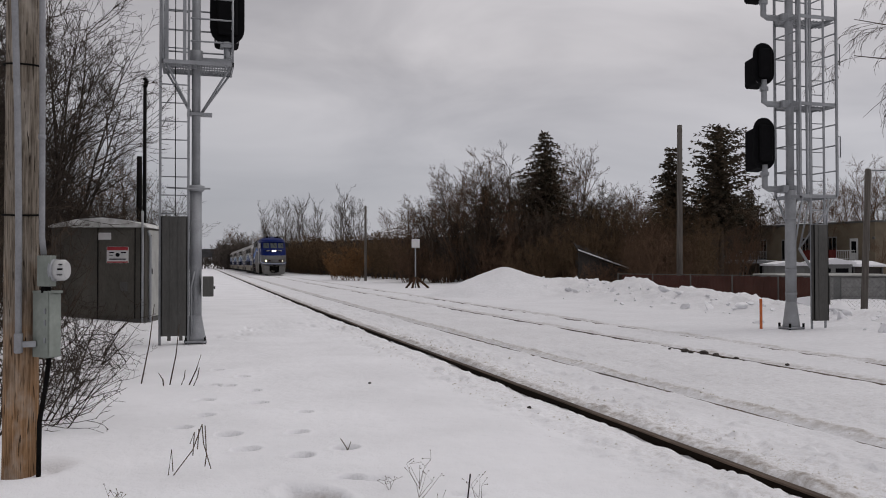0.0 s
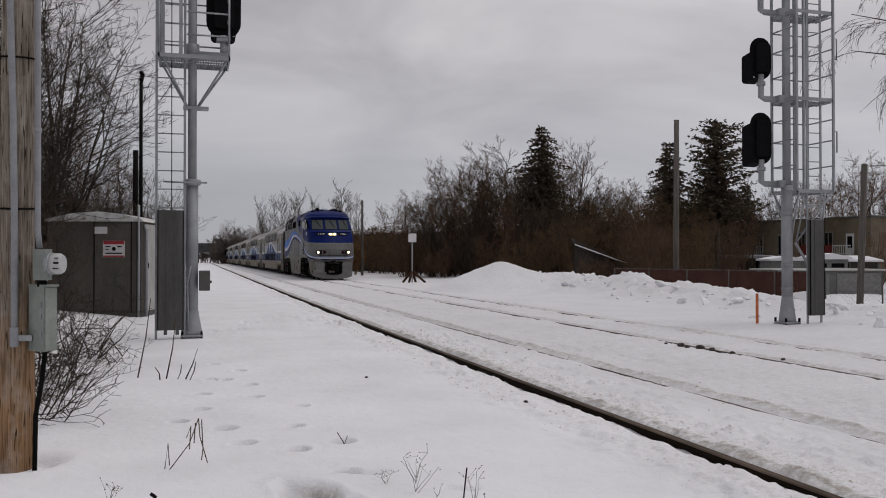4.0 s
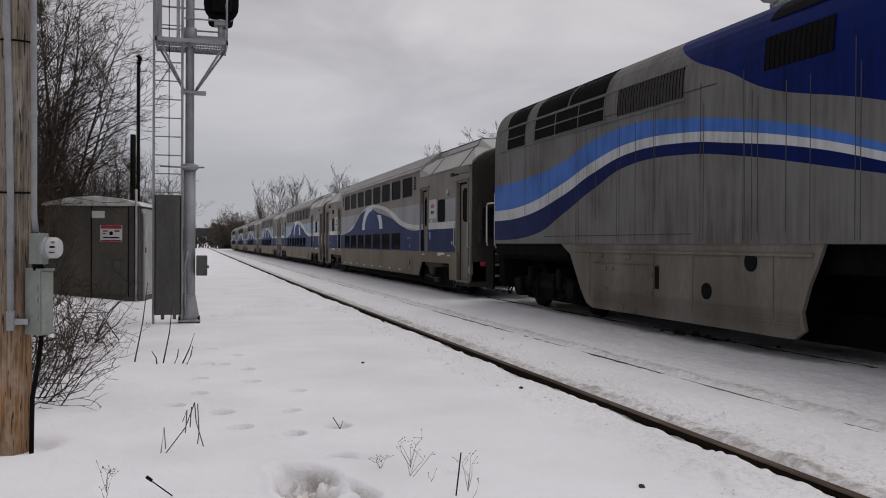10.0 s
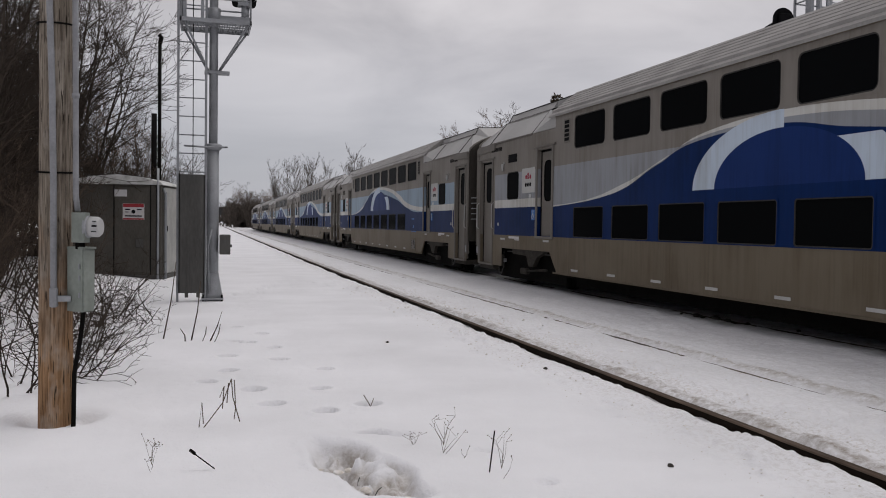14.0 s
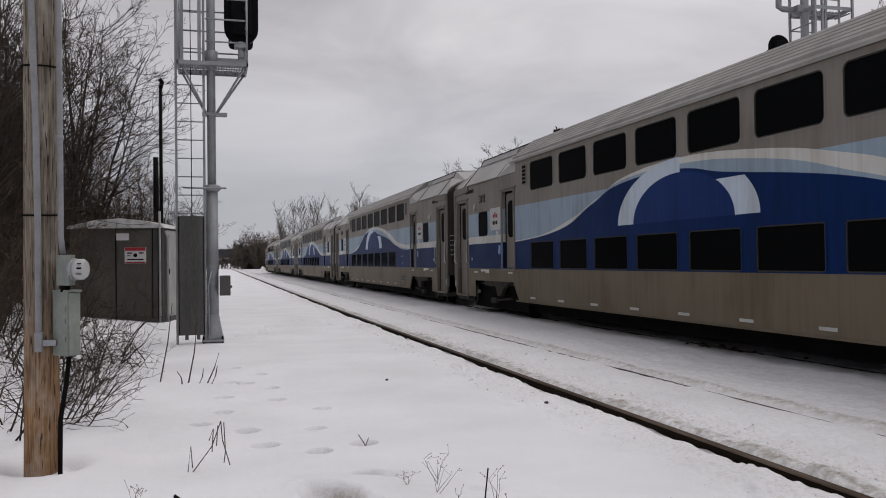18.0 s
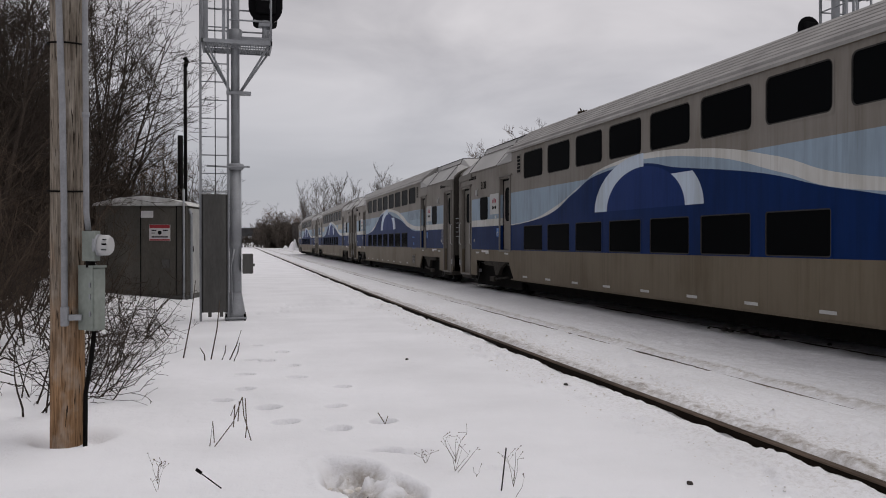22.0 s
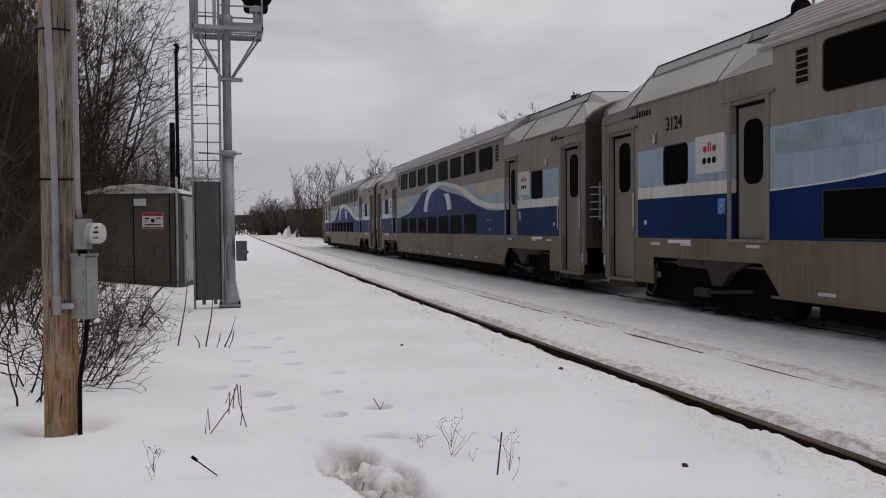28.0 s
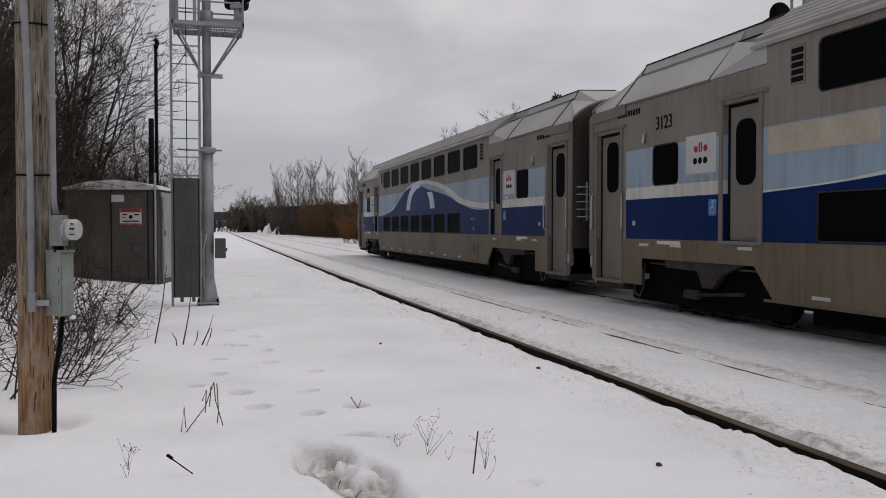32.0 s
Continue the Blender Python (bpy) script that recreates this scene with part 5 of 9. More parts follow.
def build_loco():
    c = thing("diesel_locomotive", "blue and silver streamlined diesel locomotive with lit headlights", "locomotive")
    zs = [1.46, 1.7, 2.0, 2.35, 2.7, 3.0, 3.28, 3.6, 3.9, 4.08, 4.13, 4.18, 4.28, 4.4, 4.52, 4.63, 4.74, 4.83, 4.9]
    rings = []
    for z in zs:
        w = loco_half(z)
        rear = 0.0 if z < 4.0 else 0.10 * ((z - 4.0) / 0.9) ** 2
        a0 = loco_nose(0.0, z)
        right = [(w, rear + (a0[1] - rear) * i / 24, z) for i in range(25)]
        nose = [loco_nose(i / 14, z) for i in range(1, 28)]
        left = [(-x, y, z) for x, y, z in reversed(right)]
        rings.append(right + nose + left)
    body = MB()
    body.loft(rings, True, True, False)
    part("body", body, M_LOCO, c)
    # full-length skirts: fuel tank cover and the sloping cab skirt
    tank = MB()
    tank.prism([(3.75, 1.47), (4.2, 1.25), (4.65, 0.62), (4.9, 0.36), (5.15, 0.28), (10.6, 0.28), (10.8, 0.40), (10.74, 0.62), (10.86, 0.95), (11.02, 1.25), (11.12, 1.47)], 0, 1.45, 1.5)
    part("fuel_tank_cover", tank, M_TANK, c, "dirty grey fuel tank cover")
    part("fuel_tank_cover", MB().prism([(3.75, 1.47), (4.65, 0.62), (5.15, 0.28), (10.6, 0.28), (11.12, 1.47)], 0, -1.5, -1.45), M_TANK, c, "dirty grey fuel tank cover")
    part("fuel_tank", MB().box(-1.35, 4.9, 0.34, 1.42, 10.5, 1.4, 0.12), M_UNDER, c)
    tp = MB()
    for i in range(5):
        tp.box(1.5, 5.2, 0.40 + 0.05 * i, 1.512, 10.7, 0.42 + 0.05 * i)
    tp.box(1.5, 4.4, 1.30, 1.53, 10.95, 1.345, 0.005)
    tp.box(1.5, 4.9, 1.12, 1.515, 7.4, 1.13)
    for y in (5.05, 7.3, 8.4, 10.2):
        tp.box(1.5, y, 0.45, 1.512, y + 0.015, 1.3)
    for y, z in ((5.4, 1.2), (6.4, 1.2), (5.55, 0.98), (5.8, 0.98), (7.1, 0.92), (7.1, 0.62), (5.55, 0.62), (6.2, 0.35), (6.6, 0.3)):
        tp.box(1.5, y, z, 1.52, y + 0.16, z + 0.07, 0.006)
    part("tank_fitting", tp, M_TANK, c)
    hl = MB()
    hl.tube([(1.495, 8.76, 0.78), (1.515, 8.76, 0.78)], 0.12, 14)
    part("filler_port", hl, M_DARK, c)
    part("filler_port", MB().tube([(1.495, 9.76, 1.22), (1.515, 9.76, 1.22)], 0.13, 14), M_DARK, c)
    part("sight_gauge", MB().box(1.5, 7.36, 0.74, 1.515, 7.46, 1.1), M_DARK, c)
    # cab skirt that wraps the nose
    sk = MB()
    rr = []
    for z, a0 in ((0.30, 0.36), (0.40, 0.28), (0.6, 0.235), (0.9, 0.19), (1.2, 0.14), (1.47, 0.07)):
        rr.append([loco_nose(a0 + i / 28 * (2 - 2 * a0), z, -0.035) for i in range(29)])
    sk.loft(rr, False, False)
    sk.loft([[(x, y - 0.03, z) for x, y, z in r] for r in rr], False, False)
    part("nose_skirt", sk, M_TANK, c, "dirty silver skirt below the cab")
    va = MB()
    va.loft([[loco_nose(i / 14, z, o) for i in range(1, 28)] for z, o in ((1.49, 0.004), (1.38, 0.006), (1.30, -0.004), (1.24, -0.03), (1.19, -0.09), (1.17, -0.2))], False, False, True)
    part("nose_valance", va, M_LOCO, c)
    br = MB()
    br.loft([[loco_nose(0.34 + i / 20 * 1.32, z, o) for i in range(21)] for z, o in ((3.12, 0.0), (3.125, 0.035), (3.16, 0.04), (3.27, 0.0))], False, False, True)
    part("brow", br, M_BLUER, c)
    for z0, z1 in ((1.12, 1.13), (0.86, 0.87)):
        part("panel_seam", MB().loft([[loco_nose(0.24 + i / 4 * 0.13, z, -0.028) for i in range(5)] for z in (z0, z1)], False, False), M_SEAM, c)
    bar = MB()
    for z, h in ((1.30, 0.02),):
        bar.tube([loco_nose(0.30 + i / 10 * 1.4, z, 0.03) for i in range(11)], 0.018, 6)
    part("handrail", bar, M_PLOW, c)
    # plow blades and coupler
    def dish(x, z):
        return 16.44 - 0.26 * max(0.0, (abs(x) - 0.4)) ** 1.4 + 0.10 * max(0.0, 0.55 - z) / 0.4 - 0.05 * max(0.0, z - 1.0)
    for sgn in (1, -1):
        pl = MB()
        out = [(0.46, 0.50), (0.62, 0.46), (1.05, 0.42), (1.46, 0.46), (1.47, 0.8), (1.44, 1.05), (1.32, 1.24), (1.0, 1.28), (0.70, 1.25), (0.54, 1.05), (0.50, 0.75)]
        pl.loft([[(sgn * (x * 0.80 + 0.09), dish(x, z) - d, z - 0.05) for x, z in out] for d in (0.0, 0.05)])
        pl.box(sgn * 0.55, 16.0, 0.5, sgn * 1.1, 16.42, 1.1)
        blade = part("plow_blade", pl, M_PLOW, c, "dished grey snow plow blade")
        low = MB()
        out = [(0.0, 0.14), (0.9, 0.17), (1.42, 0.30), (1.46, 0.455), (1.05, 0.415), (0.62, 0.455), (0.46, 0.495), (0.0, 0.44)]
        low.loft([[(sgn * x * 0.865, dish(x, z) - d, z - 0.05) for x, z in out] for d in (0.0, 0.05)])
        part("lower_blade", low, M_PLOW, blade)
        g = MB()
        g.loft([[(sgn * (x * 0.80 + 0.09), dish(x, 0.8) + 0.004, z - 0.05) for x in (0.50, 0.8, 1.1, 1.47)] for z in (0.80, 0.815)], False, False)
        part("seam", g, M_DARK, blade)
        gr = MB()
        gr.tube([(sgn * 0.76, 16.9, 1.25), (sgn * 0.76, 16.96, 1.34), (sgn * 1.12, 16.86, 1.34), (sgn * 1.12, 16.82, 1.25)], 0.014, 6)
        part("grab_iron", gr, M_PLOW, blade).location.y = -0.53
    cp = MB()
    cp.box(-0.44, 16.45, 0.50, 0.44, 16.72, 1.20, 0.06)
    cp.tube([(0, 16.5, 1.22), (0, 16.7, 1.26), (0.1, 16.85, 1.22)], [0.22, 0.16, 0.05], 8)
    for x, r in ((0.50, 0.04), (0.44, 0.03), (-0.46, 0.035)):
        cp.tube([(x * 0.9, 16.6, 1.20), (x * 1.05, 16.86, 1.12), (x * 1.12, 16.94, 0.85), (x * 1.08, 16.94, 0.58), (x * 0.9, 16.9, 0.43), (x * 0.6, 16.88, 0.40)], r, 7)
    for x0, z0, x1, z1 in ((0.3, 1.02, -0.1, 1.2), (-0.2, 1.14, -0.5, 1.02), (0.4, 0.44, -0.3, 0.36), (0.1, 0.38, -0.4, 0.42)):
        cp.tube([(x0, 16.84, z0), ((x0 + x1) / 2, 16.95, (z0 + z1) / 2 - 0.05), (x1, 16.88, z1)], 0.026, 6)
    cp.box(-0.17, 16.7, 0.66, 0.17, 17.05, 0.92, 0.05)
    cp.prism([(-0.24, 17.0), (0.16, 16.95), (0.22, 17.2), (0.10, 17.34), (0.02, 17.22), (-0.10, 17.24), (-0.16, 17.38), (-0.28, 17.3)], 2, 0.60, 0.98)
    cp.box(-0.42, 16.7, 1.02, 0.42, 16.86, 1.12, 0.02)
    for x in (-0.5, -0.36, 0.38, 0.5):
        cp.tube([(x, 16.7, 1.0), (x * 1.05, 16.9, 0.86), (x * 1.05, 16.92, 0.55), (x, 16.84, 0.44)], 0.028, 6)
    part("coupler", cp, M_BLACK, c, "black knuckle coupler with hanging brake hoses").location.y = -0.42
    cg = MB()
    cg.box(-0.05, 16.74, 0.50, 0.34, 16.92, 0.64, 0.02)
    cg.box(0.02, 16.7, 1.02, 0.40, 16.84, 1.13, 0.02)
    cg.tube([(0.52, 16.93, 0.52), (0.52, 16.95, 0.42)], 0.045, 8)
    cg.tube([(-0.35, 16.9, 1.08), (-0.1, 16.94, 1.15), (0.1, 16.9, 1.1)], 0.014, 5)
    cg.box(-0.12, 16.98, 0.74, 0.16, 17.22, 0.86, 0.03)
    part("uncoupling_gear", cg, M_TANK, c).location.y = -0.42
    # windshield in three panes
    def pane(x0, x1, z0, z1, off, n=9, lean=0.0):
        m = MB()
        for o in (off, off - 0.02):
            rows = []
            for z in np.linspace(z0, z1, 5):
                k = lean * (float(z) - z0) / (z1 - z0)
                rows.append([nose_at(float(x) * (1 - k), float(z), o) for x in np.linspace(x0, x1, n)])
            m.loft(rows, False, False, True)
        return m
    def pill(cx, cz, w, h, r, off):
        """A rounded plate that follows the nose."""
        n, q = 10, []
        for i in range(2 * n + 1):
            f = -1 + i / n
            x = f * w
            over = max(0.0, abs(x) - (w - r))
            q.append((cx + x, h - r + math.sqrt(max(0.0, r * r - over * over))))
        m = MB()
        m.loft([[nose_at(x, cz + k * hh, off) for x, hh in q] for k in (-1, -0.33, 0.33, 1)], False, False, True)
        ring = [(x, hh) for x, hh in q] + [(x, -hh) for x, hh in reversed(q)]
        m.loft([[nose_at(x, cz + z, o) for x, z in ring] for o in (off, -0.03)], True, False)
        return m

    for x0, x1 in ((1.22, 0.54), (0.38, -0.38), (-0.54, -1.22)):
        gap = 0.02 if x1 < x0 else -0.02
        rub = pane(x0 + gap, x1 - gap, 3.30, 4.0, 0.008, 9, 0.04)
        w = part("windshield", rub, M_RUBBER, c)
        part("pane", pane(x0, x1, 3.335, 3.965, 0.014, 9, 0.04), M_SHIELD, w)
        mid = (x0 + x1) / 2
        wp = MB()
        wp.tube([nose_at(mid + 0.02, 3.96, 0.03), nose_at(mid - 0.12, 3.62, 0.03)], 0.010, 5)
        wp.tube([nose_at(mid + 0.10, 3.92, 0.035), nose_at(mid - 0.22, 3.45, 0.035)], 0.013, 5)
        part("wiper", wp, M_RUBBER, w)
    # roof visor over the windshield
    vz = MB()
    vz.loft([[loco_nose(0.2 + 1.6 * i / 12, z, o) for i in range(13)] for z, o in ((4.06, 0.0), (4.08, 0.05), (4.14, 0.05), (4.2, 0.0))], False, False)
    part("visor", vz, M_BLUER, c)
    # number boards and headlights
    for cx in (0.71, -0.71):
        nb = part("number_board", pill(cx, 3.005, 0.34, 0.085, 0.07, 0.014), M_RUBBER, c)
        p0 = Vector(nose_at(cx, 3.005, 0.03))
        p1, p2 = Vector(nose_at(cx + 0.2, 3.005, 0.03)), Vector(nose_at(cx - 0.2, 3.005, 0.03))
        dx = (p2 - p1).normalized()
        up = (Vector(nose_at(cx, 3.1, 0.03)) - p0)
        up = (up - dx * up.dot(dx)).normalized()
        nrm = dx.cross(up)
        me = text_mesh("1320", 0.165)
        t = part("board_number", me, M_NUM, nb)
        t.matrix_basis = Matrix.Translation(p0) @ Matrix((dx, up, nrm)).transposed().to_4x4()
        t.scale.x = 1.35
    top = part("headlight_housing", pill(0, 2.985, 0.27, 0.105, 0.05, 0.02), M_RUBBER, c)
    part("reflector_box", pill(0, 2.985, 0.235, 0.078, 0.03, 0.03), M_REFL, top)
    for cx in (0.15, -0.15):
        p = Vector(nose_at(cx, 2.99, 0.02))
        n = 20
        box = rounded(cx - 0.10, 2.925, cx + 0.10, 3.055, 0.05)
        eye = [(cx + 0.055 * math.cos(2 * math.pi * (i + 0.5) / n - 0.15), 2.99 + 0.055 * math.sin(2 * math.pi * (i + 0.5) / n - 0.15)) for i in range(n)]
        lens = MB().loft([[(a, p.y + d, b) for a, b in q] for q, d in ((box, -0.06), (box, 0.035), (eye, 0.03), (eye, 0.0))], True, False)
        hl = part("headlight", lens, M_REFL, top, "lit warm headlight")
        part("bulb", MB().tube([(cx, p.y + 0.02, 2.99), (cx, p.y + 0.036, 2.99)], 0.054, 14), M_LAMP, hl)
    for sgn in (1, -1):
        cx = 0.795 * sgn
        hs = part("lamp_housing", pill(cx, 1.805, 0.37, 0.16, 0.15, 0.012), M_PLOW, c)
        part("lamp_recess", pill(cx, 1.805, 0.345, 0.135, 0.13, 0.018), M_RUBBER, hs)
        for k, (dx, m) in enumerate(((0.185 * sgn, M_REFL), (-0.185 * sgn, M_LAMPD))):
            q = nose_at(cx + dx, 1.805)
            part("lamp_rim", MB().tube([(q[0], q[1] - 0.06, 1.805), (q[0], q[1] + 0.085, 1.805)], [0.14, 0.125], 18), M_RUBBER if k == 0 else M_PLOW, hs)
            part("ditch_light", MB().tube([(q[0], q[1] + 0.07, 1.805), (q[0], q[1] + 0.10, 1.805)], [0.09, 0.08] if k == 0 else [0.105, 0.10], 16), m, hs, "lit ditch light" if k == 0 else "dark red marker lens")
            if k == 0:
                part("bulb", MB().tube([(q[0], q[1] + 0.09, 1.805), (q[0], q[1] + 0.108, 1.805)], 0.05, 12), M_LAMP, hs)
    sl = MB()
    sl.loft([[loco_nose(0.62 + 0.76 * i / 8, z, o) for i in range(9)] for z, o in ((1.60, 0.0), (1.60, 0.03), (1.64, 0.03), (1.64, 0.0))], False, False)
    part("nose_ledge", sl, M_DARK, c)
    # cab side: window, numerals, door, hand rails
    cw = MB()
    cw.prism([(13.08, 3.35), (14.82, 3.40), (14.74, 3.50), (14.10, 3.96), (13.10, 4.0)], 0, 1.40, 1.528)
    win = part("cab_window", cw, M_GLASS, c, "black cab side window in a bright frame")
    fr = MB()
    pts = [(1.53, y, z) for y, z in ((13.08, 3.35), (14.82, 3.40), (14.74, 3.50), (14.10, 3.96), (13.10, 4.0), (13.08, 3.35))]
    for p, q in zip(pts, pts[1:]):
        fr.tube([p, q], 0.013, 6)
    for y in (13.6, 14.08):
        fr.box(1.515, y - 0.015, 3.37, 1.535, y + 0.015, 3.98)
    part("frame", fr, M_CHROME, win)
    mi = MB()
    mi.box(1.56, 14.02, 3.40, 1.74, 14.06, 3.84, 0.02)
    mi.tube([(1.5, 14.04, 3.92), (1.66, 14.04, 3.92), (1.66, 14.04, 3.8)], 0.012, 6)
    part("mirror", mi, M_CHROME, win)
    t = part("fleet_number", text_mesh("1320", 0.36), M_NUM, c, "white fleet numerals")
    t.matrix_basis = pose(1.526, 14.38, 3.05, 90, 0, 90)
    t.scale.x = 0.92
    dr = MB()
    dr.box(1.5, 12.42, 2.15, 1.512, 12.98, 4.05)
    dw = MB()
    dw.box(1.5, 12.55, 3.25, 1.526, 12.85, 3.9, 0.01)
    d = part("cab_door", MB().box(1.515, 12.40, 1.70, 1.524, 12.415, 4.1).box(1.515, 12.99, 1.70, 1.524, 13.005, 4.1), M_DARK, c)
    part("door_window", dw, M_GLASS, d)
    for y in (12.3, 13.0):
        h = MB()
        h.tube([(1.5, y, 4.18), (1.62, y, 4.16), (1.62, y, 1.5), (1.5, y, 1.46)], 0.017, 8)
        part("handrail", h, M_WHITEP, c)
    for i in range(4):
        part("cab_step", MB().box(1.25, 12.38, 0.42 + 0.3 * i, 1.54, 12.95, 0.46 + 0.3 * i), M_BLACK, c)
        part("step_edge", MB().box(1.54, 12.38, 0.44 + 0.3 * i, 1.552, 12.95, 0.46 + 0.3 * i), M_DGALV, c)
    for y in (12.36, 12.97):
        part("step_hanger", MB().box(1.44, y - 0.015, 0.40, 1.545, y + 0.015, 1.46), M_BLACK, c)
        part("step_edge", MB().tube([(1.55, y, 0.42), (1.55, y, 1.2)], 0.008, 5), M_DGALV, c)
    for i in range(4):
        part("step_recess", MB().box(1.515, 12.5, 1.72 + 0.2 * i, 1.53, 12.92, 1.86 + 0.2 * i), M_DARK, c)
    # grilles along the cowl
    for y0, y1, z0, z1, m in ((0.85, 1.88, 3.62, 4.12, 1), (2.45, 5.62, 3.66, 4.12, 3), (6.12, 8.14, 3.67, 4.14, 0), (10.04, 11.26, 3.70, 4.13, 0)):
        g = MB()
        g.loft([[(loco_half(z) + o, y, z) for y in (y0, y1)] for z, o in ((z0, -0.05), (z0, 0.010), (z0 + 0.15, 0.010), ((z0 + z1) / 2, 0.010), (z1 - 0.08, 0.010), (z1, 0.010), (z1, -0.05))], False, False)
        gr = part("grille", g, M_SEAL if y0 == 6.12 else M_DARK, c)
        s = MB()
        n = int((y1 - y0) / (1.05 if m else 0.09))
        for i in range(n + 1):
            y = y0 + (y1 - y0) * i / max(1, n)
            s.tube([(loco_half(z) + 0.012, y, z) for z in (z0, (z0 + z1) / 2, z1)], 0.012 if m else 0.007, 4)
        if m:
            for z in np.linspace(z0, z1, 3):
                s.tube([(loco_half(float(z)) + 0.014, y0, float(z)), (loco_half(float(z)) + 0.014, y1, float(z))], 0.014, 4)
        part("grille_bar", s, M_PLOW if m else M_UNDER, gr)
    # cowl top vents above the grilles
    for y0, y1 in ((0.75, 1.9), (2.45, 4.0), (4.08, 5.62), (10.0, 11.3)):
        cv = MB()
        cv.loft([[(loco_half(z) + 0.008, max(y, 0.9 * ((z - 4.0) / 0.9) ** 2), z) for y in (y0, (y0 + y1) / 2, y1)] for z in ((4.16, 4.26, 4.36, 4.46, 4.55, 4.63) if y0 < 9 else (4.36, 4.46, 4.55, 4.63, 4.69))], False, False, True)
        part("radiator_screen", cv, M_UNDER, c, "dark radiator screen curving into the roof")
    for z in (3.62, 4.14):
        part("cowl_rail", MB().tube([(loco_half(z) + 0.012, 0.3, z), (loco_half(z) + 0.012, 8.2, z)], 0.014, 5), M_PLOW, c)
    pl = MB()
    for y in (4.6, 6.1, 7.3, 8.6, 9.6, 11.6, 12.1):
        pl.box(1.515, y, 1.5, 1.5225, y + 0.012, 3.8)
    for y in (1.0, 1.9, 3.2, 5.3):
        pl.box(1.515, y, 1.9, 1.5225, y + 0.012, 3.7)
    pl.box(1.515, 5.6, 3.72, 1.524, 9.0, 3.735)
    pl.box(1.515, 13.2, 2.28, 1.526, 15.0, 2.31)
    for y in (4.5, 6.2, 6.75, 8.7, 9.65, 9.8, 10.9, 11.7, 12.15):
        pl.box(1.515, y - 0.02, 1.5, 1.5225, y - 0.008, 3.5)
    pl.box(1.515, 3.0, 1.60, 1.524, 8.4, 1.615)
    part("panel_seam", pl, M_SEAM, c)
    for y, z0, z1 in ((7.35, 2.0, 3.9), (9.9, 1.6, 3.4), (10.45, 1.6, 3.5)):
        part("door_gap", MB().box(1.518, y, z0, 1.5235, y + 0.014, z1), M_SEAM, c)
    # roof: exhaust, horns, dynamic brake blister
    ro = MB()
    ro.loft([[(x, y, 4.70 + h * (1 - (x / 0.75) ** 4)) for x in (-0.75, -0.6, -0.3, 0, 0.3, 0.6, 0.75)] for y, h in ((7.0, 0.0), (7.3, 0.10), (9.7, 0.12), (10.2, 0.0))], False, False, True)
    part("roof_blister", ro, M_BLUER, c)
    for y in (12.5, 13.2):
        for x in (0.92, 0.62, 0.32, -0.32, -0.62, -0.92):
            hn = MB()
            top = 4.83 - 1.2 * (abs(x) - 0.58) ** 2 + 0.03 * math.sin(7 * x + 5 * y)
            hn.tube([(x, y, 4.50), (x, y, top - 0.13), (x, y, top - 0.045), (x, y, top)], [0.09, 0.145, 0.125, 0.05], 12)
            part("roof_ventilator", hn, M_BLACK, c)
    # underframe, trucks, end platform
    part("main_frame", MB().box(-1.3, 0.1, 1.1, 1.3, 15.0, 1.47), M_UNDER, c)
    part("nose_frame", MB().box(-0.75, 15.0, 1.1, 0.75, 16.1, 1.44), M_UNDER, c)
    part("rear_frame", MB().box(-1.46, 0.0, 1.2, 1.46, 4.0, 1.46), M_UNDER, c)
    # near-black boxes added to stand for the shade under the locomotive
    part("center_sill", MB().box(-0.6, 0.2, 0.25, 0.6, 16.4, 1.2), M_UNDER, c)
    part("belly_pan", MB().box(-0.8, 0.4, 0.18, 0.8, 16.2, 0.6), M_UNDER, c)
    for y in (2.6, 13.7):
        truck(c, y, 2.75, 0.50, 1.2)
        bx = MB()
        bx.box(0.9, y - 1.9, 0.5, 1.30, y + 1.9, 0.66, 0.03)
        for e in (-1, 1):
            bx.tube([(1.28, y + e * 1.37, 0.53), (1.40, y + e * 1.37, 0.53)], 0.17, 12)
            bx.box(1.1, y + e * 0.75 - 0.1, 0.62, 1.38, y + e * 0.75 + 0.1, 0.95, 0.03)
        part("brake_rigging", bx, M_BLACK, c)
        for e in (-1, 1):
            WHEELS.append((wheelset(c, y + e * 1.37, 0.50), -0.50))
    rp = MB()
    rp.box(-1.35, -0.9, 1.22, 1.35, 0.05, 1.42, 0.02)
    rp.box(-0.16, -1.25, 0.70, 0.16, 0.2, 0.96, 0.04)
    part("rear_platform", rp, M_BLACK, c)
    for i in range(4):
        part("rear_step", MB().box(0.95, -0.85, 0.35 + 0.28 * i, 1.42, -0.35, 0.39 + 0.28 * i), M_GALV, c)
    for x in (0.95, 1.38):
        part("step_hanger", MB().box(x, -0.88, 0.33, x + 0.05, -0.34, 1.3), M_BLACK, c)
    for x0, top in ((1.46, 2.72), (1.44, 2.46)):
        rl = MB()
        if top > 2.6:
            rl.tube([(x0, -0.06, 1.36), (x0 + 0.02, -0.10, 1.42), (x0 + 0.02, -0.10, top - 0.05), (x0, -0.04, top)], 0.022, 8)
        else:
            rl.tube([(x0, -0.18, top - 0.04), (x0, -0.24, top), (x0, -0.74, top), (x0, -0.80, top - 0.06), (x0, -0.80, 1.50), (x0, -0.74, 1.42)], 0.022, 8)
        part("handrail", rl, M_WHITEP, c)
    part("handrail", MB().tube([(1.1, -0.30, 1.42), (1.1, -0.30, 2.40), (1.1, -0.5, 2.44)], 0.03, 8), M_WHITEP, c)
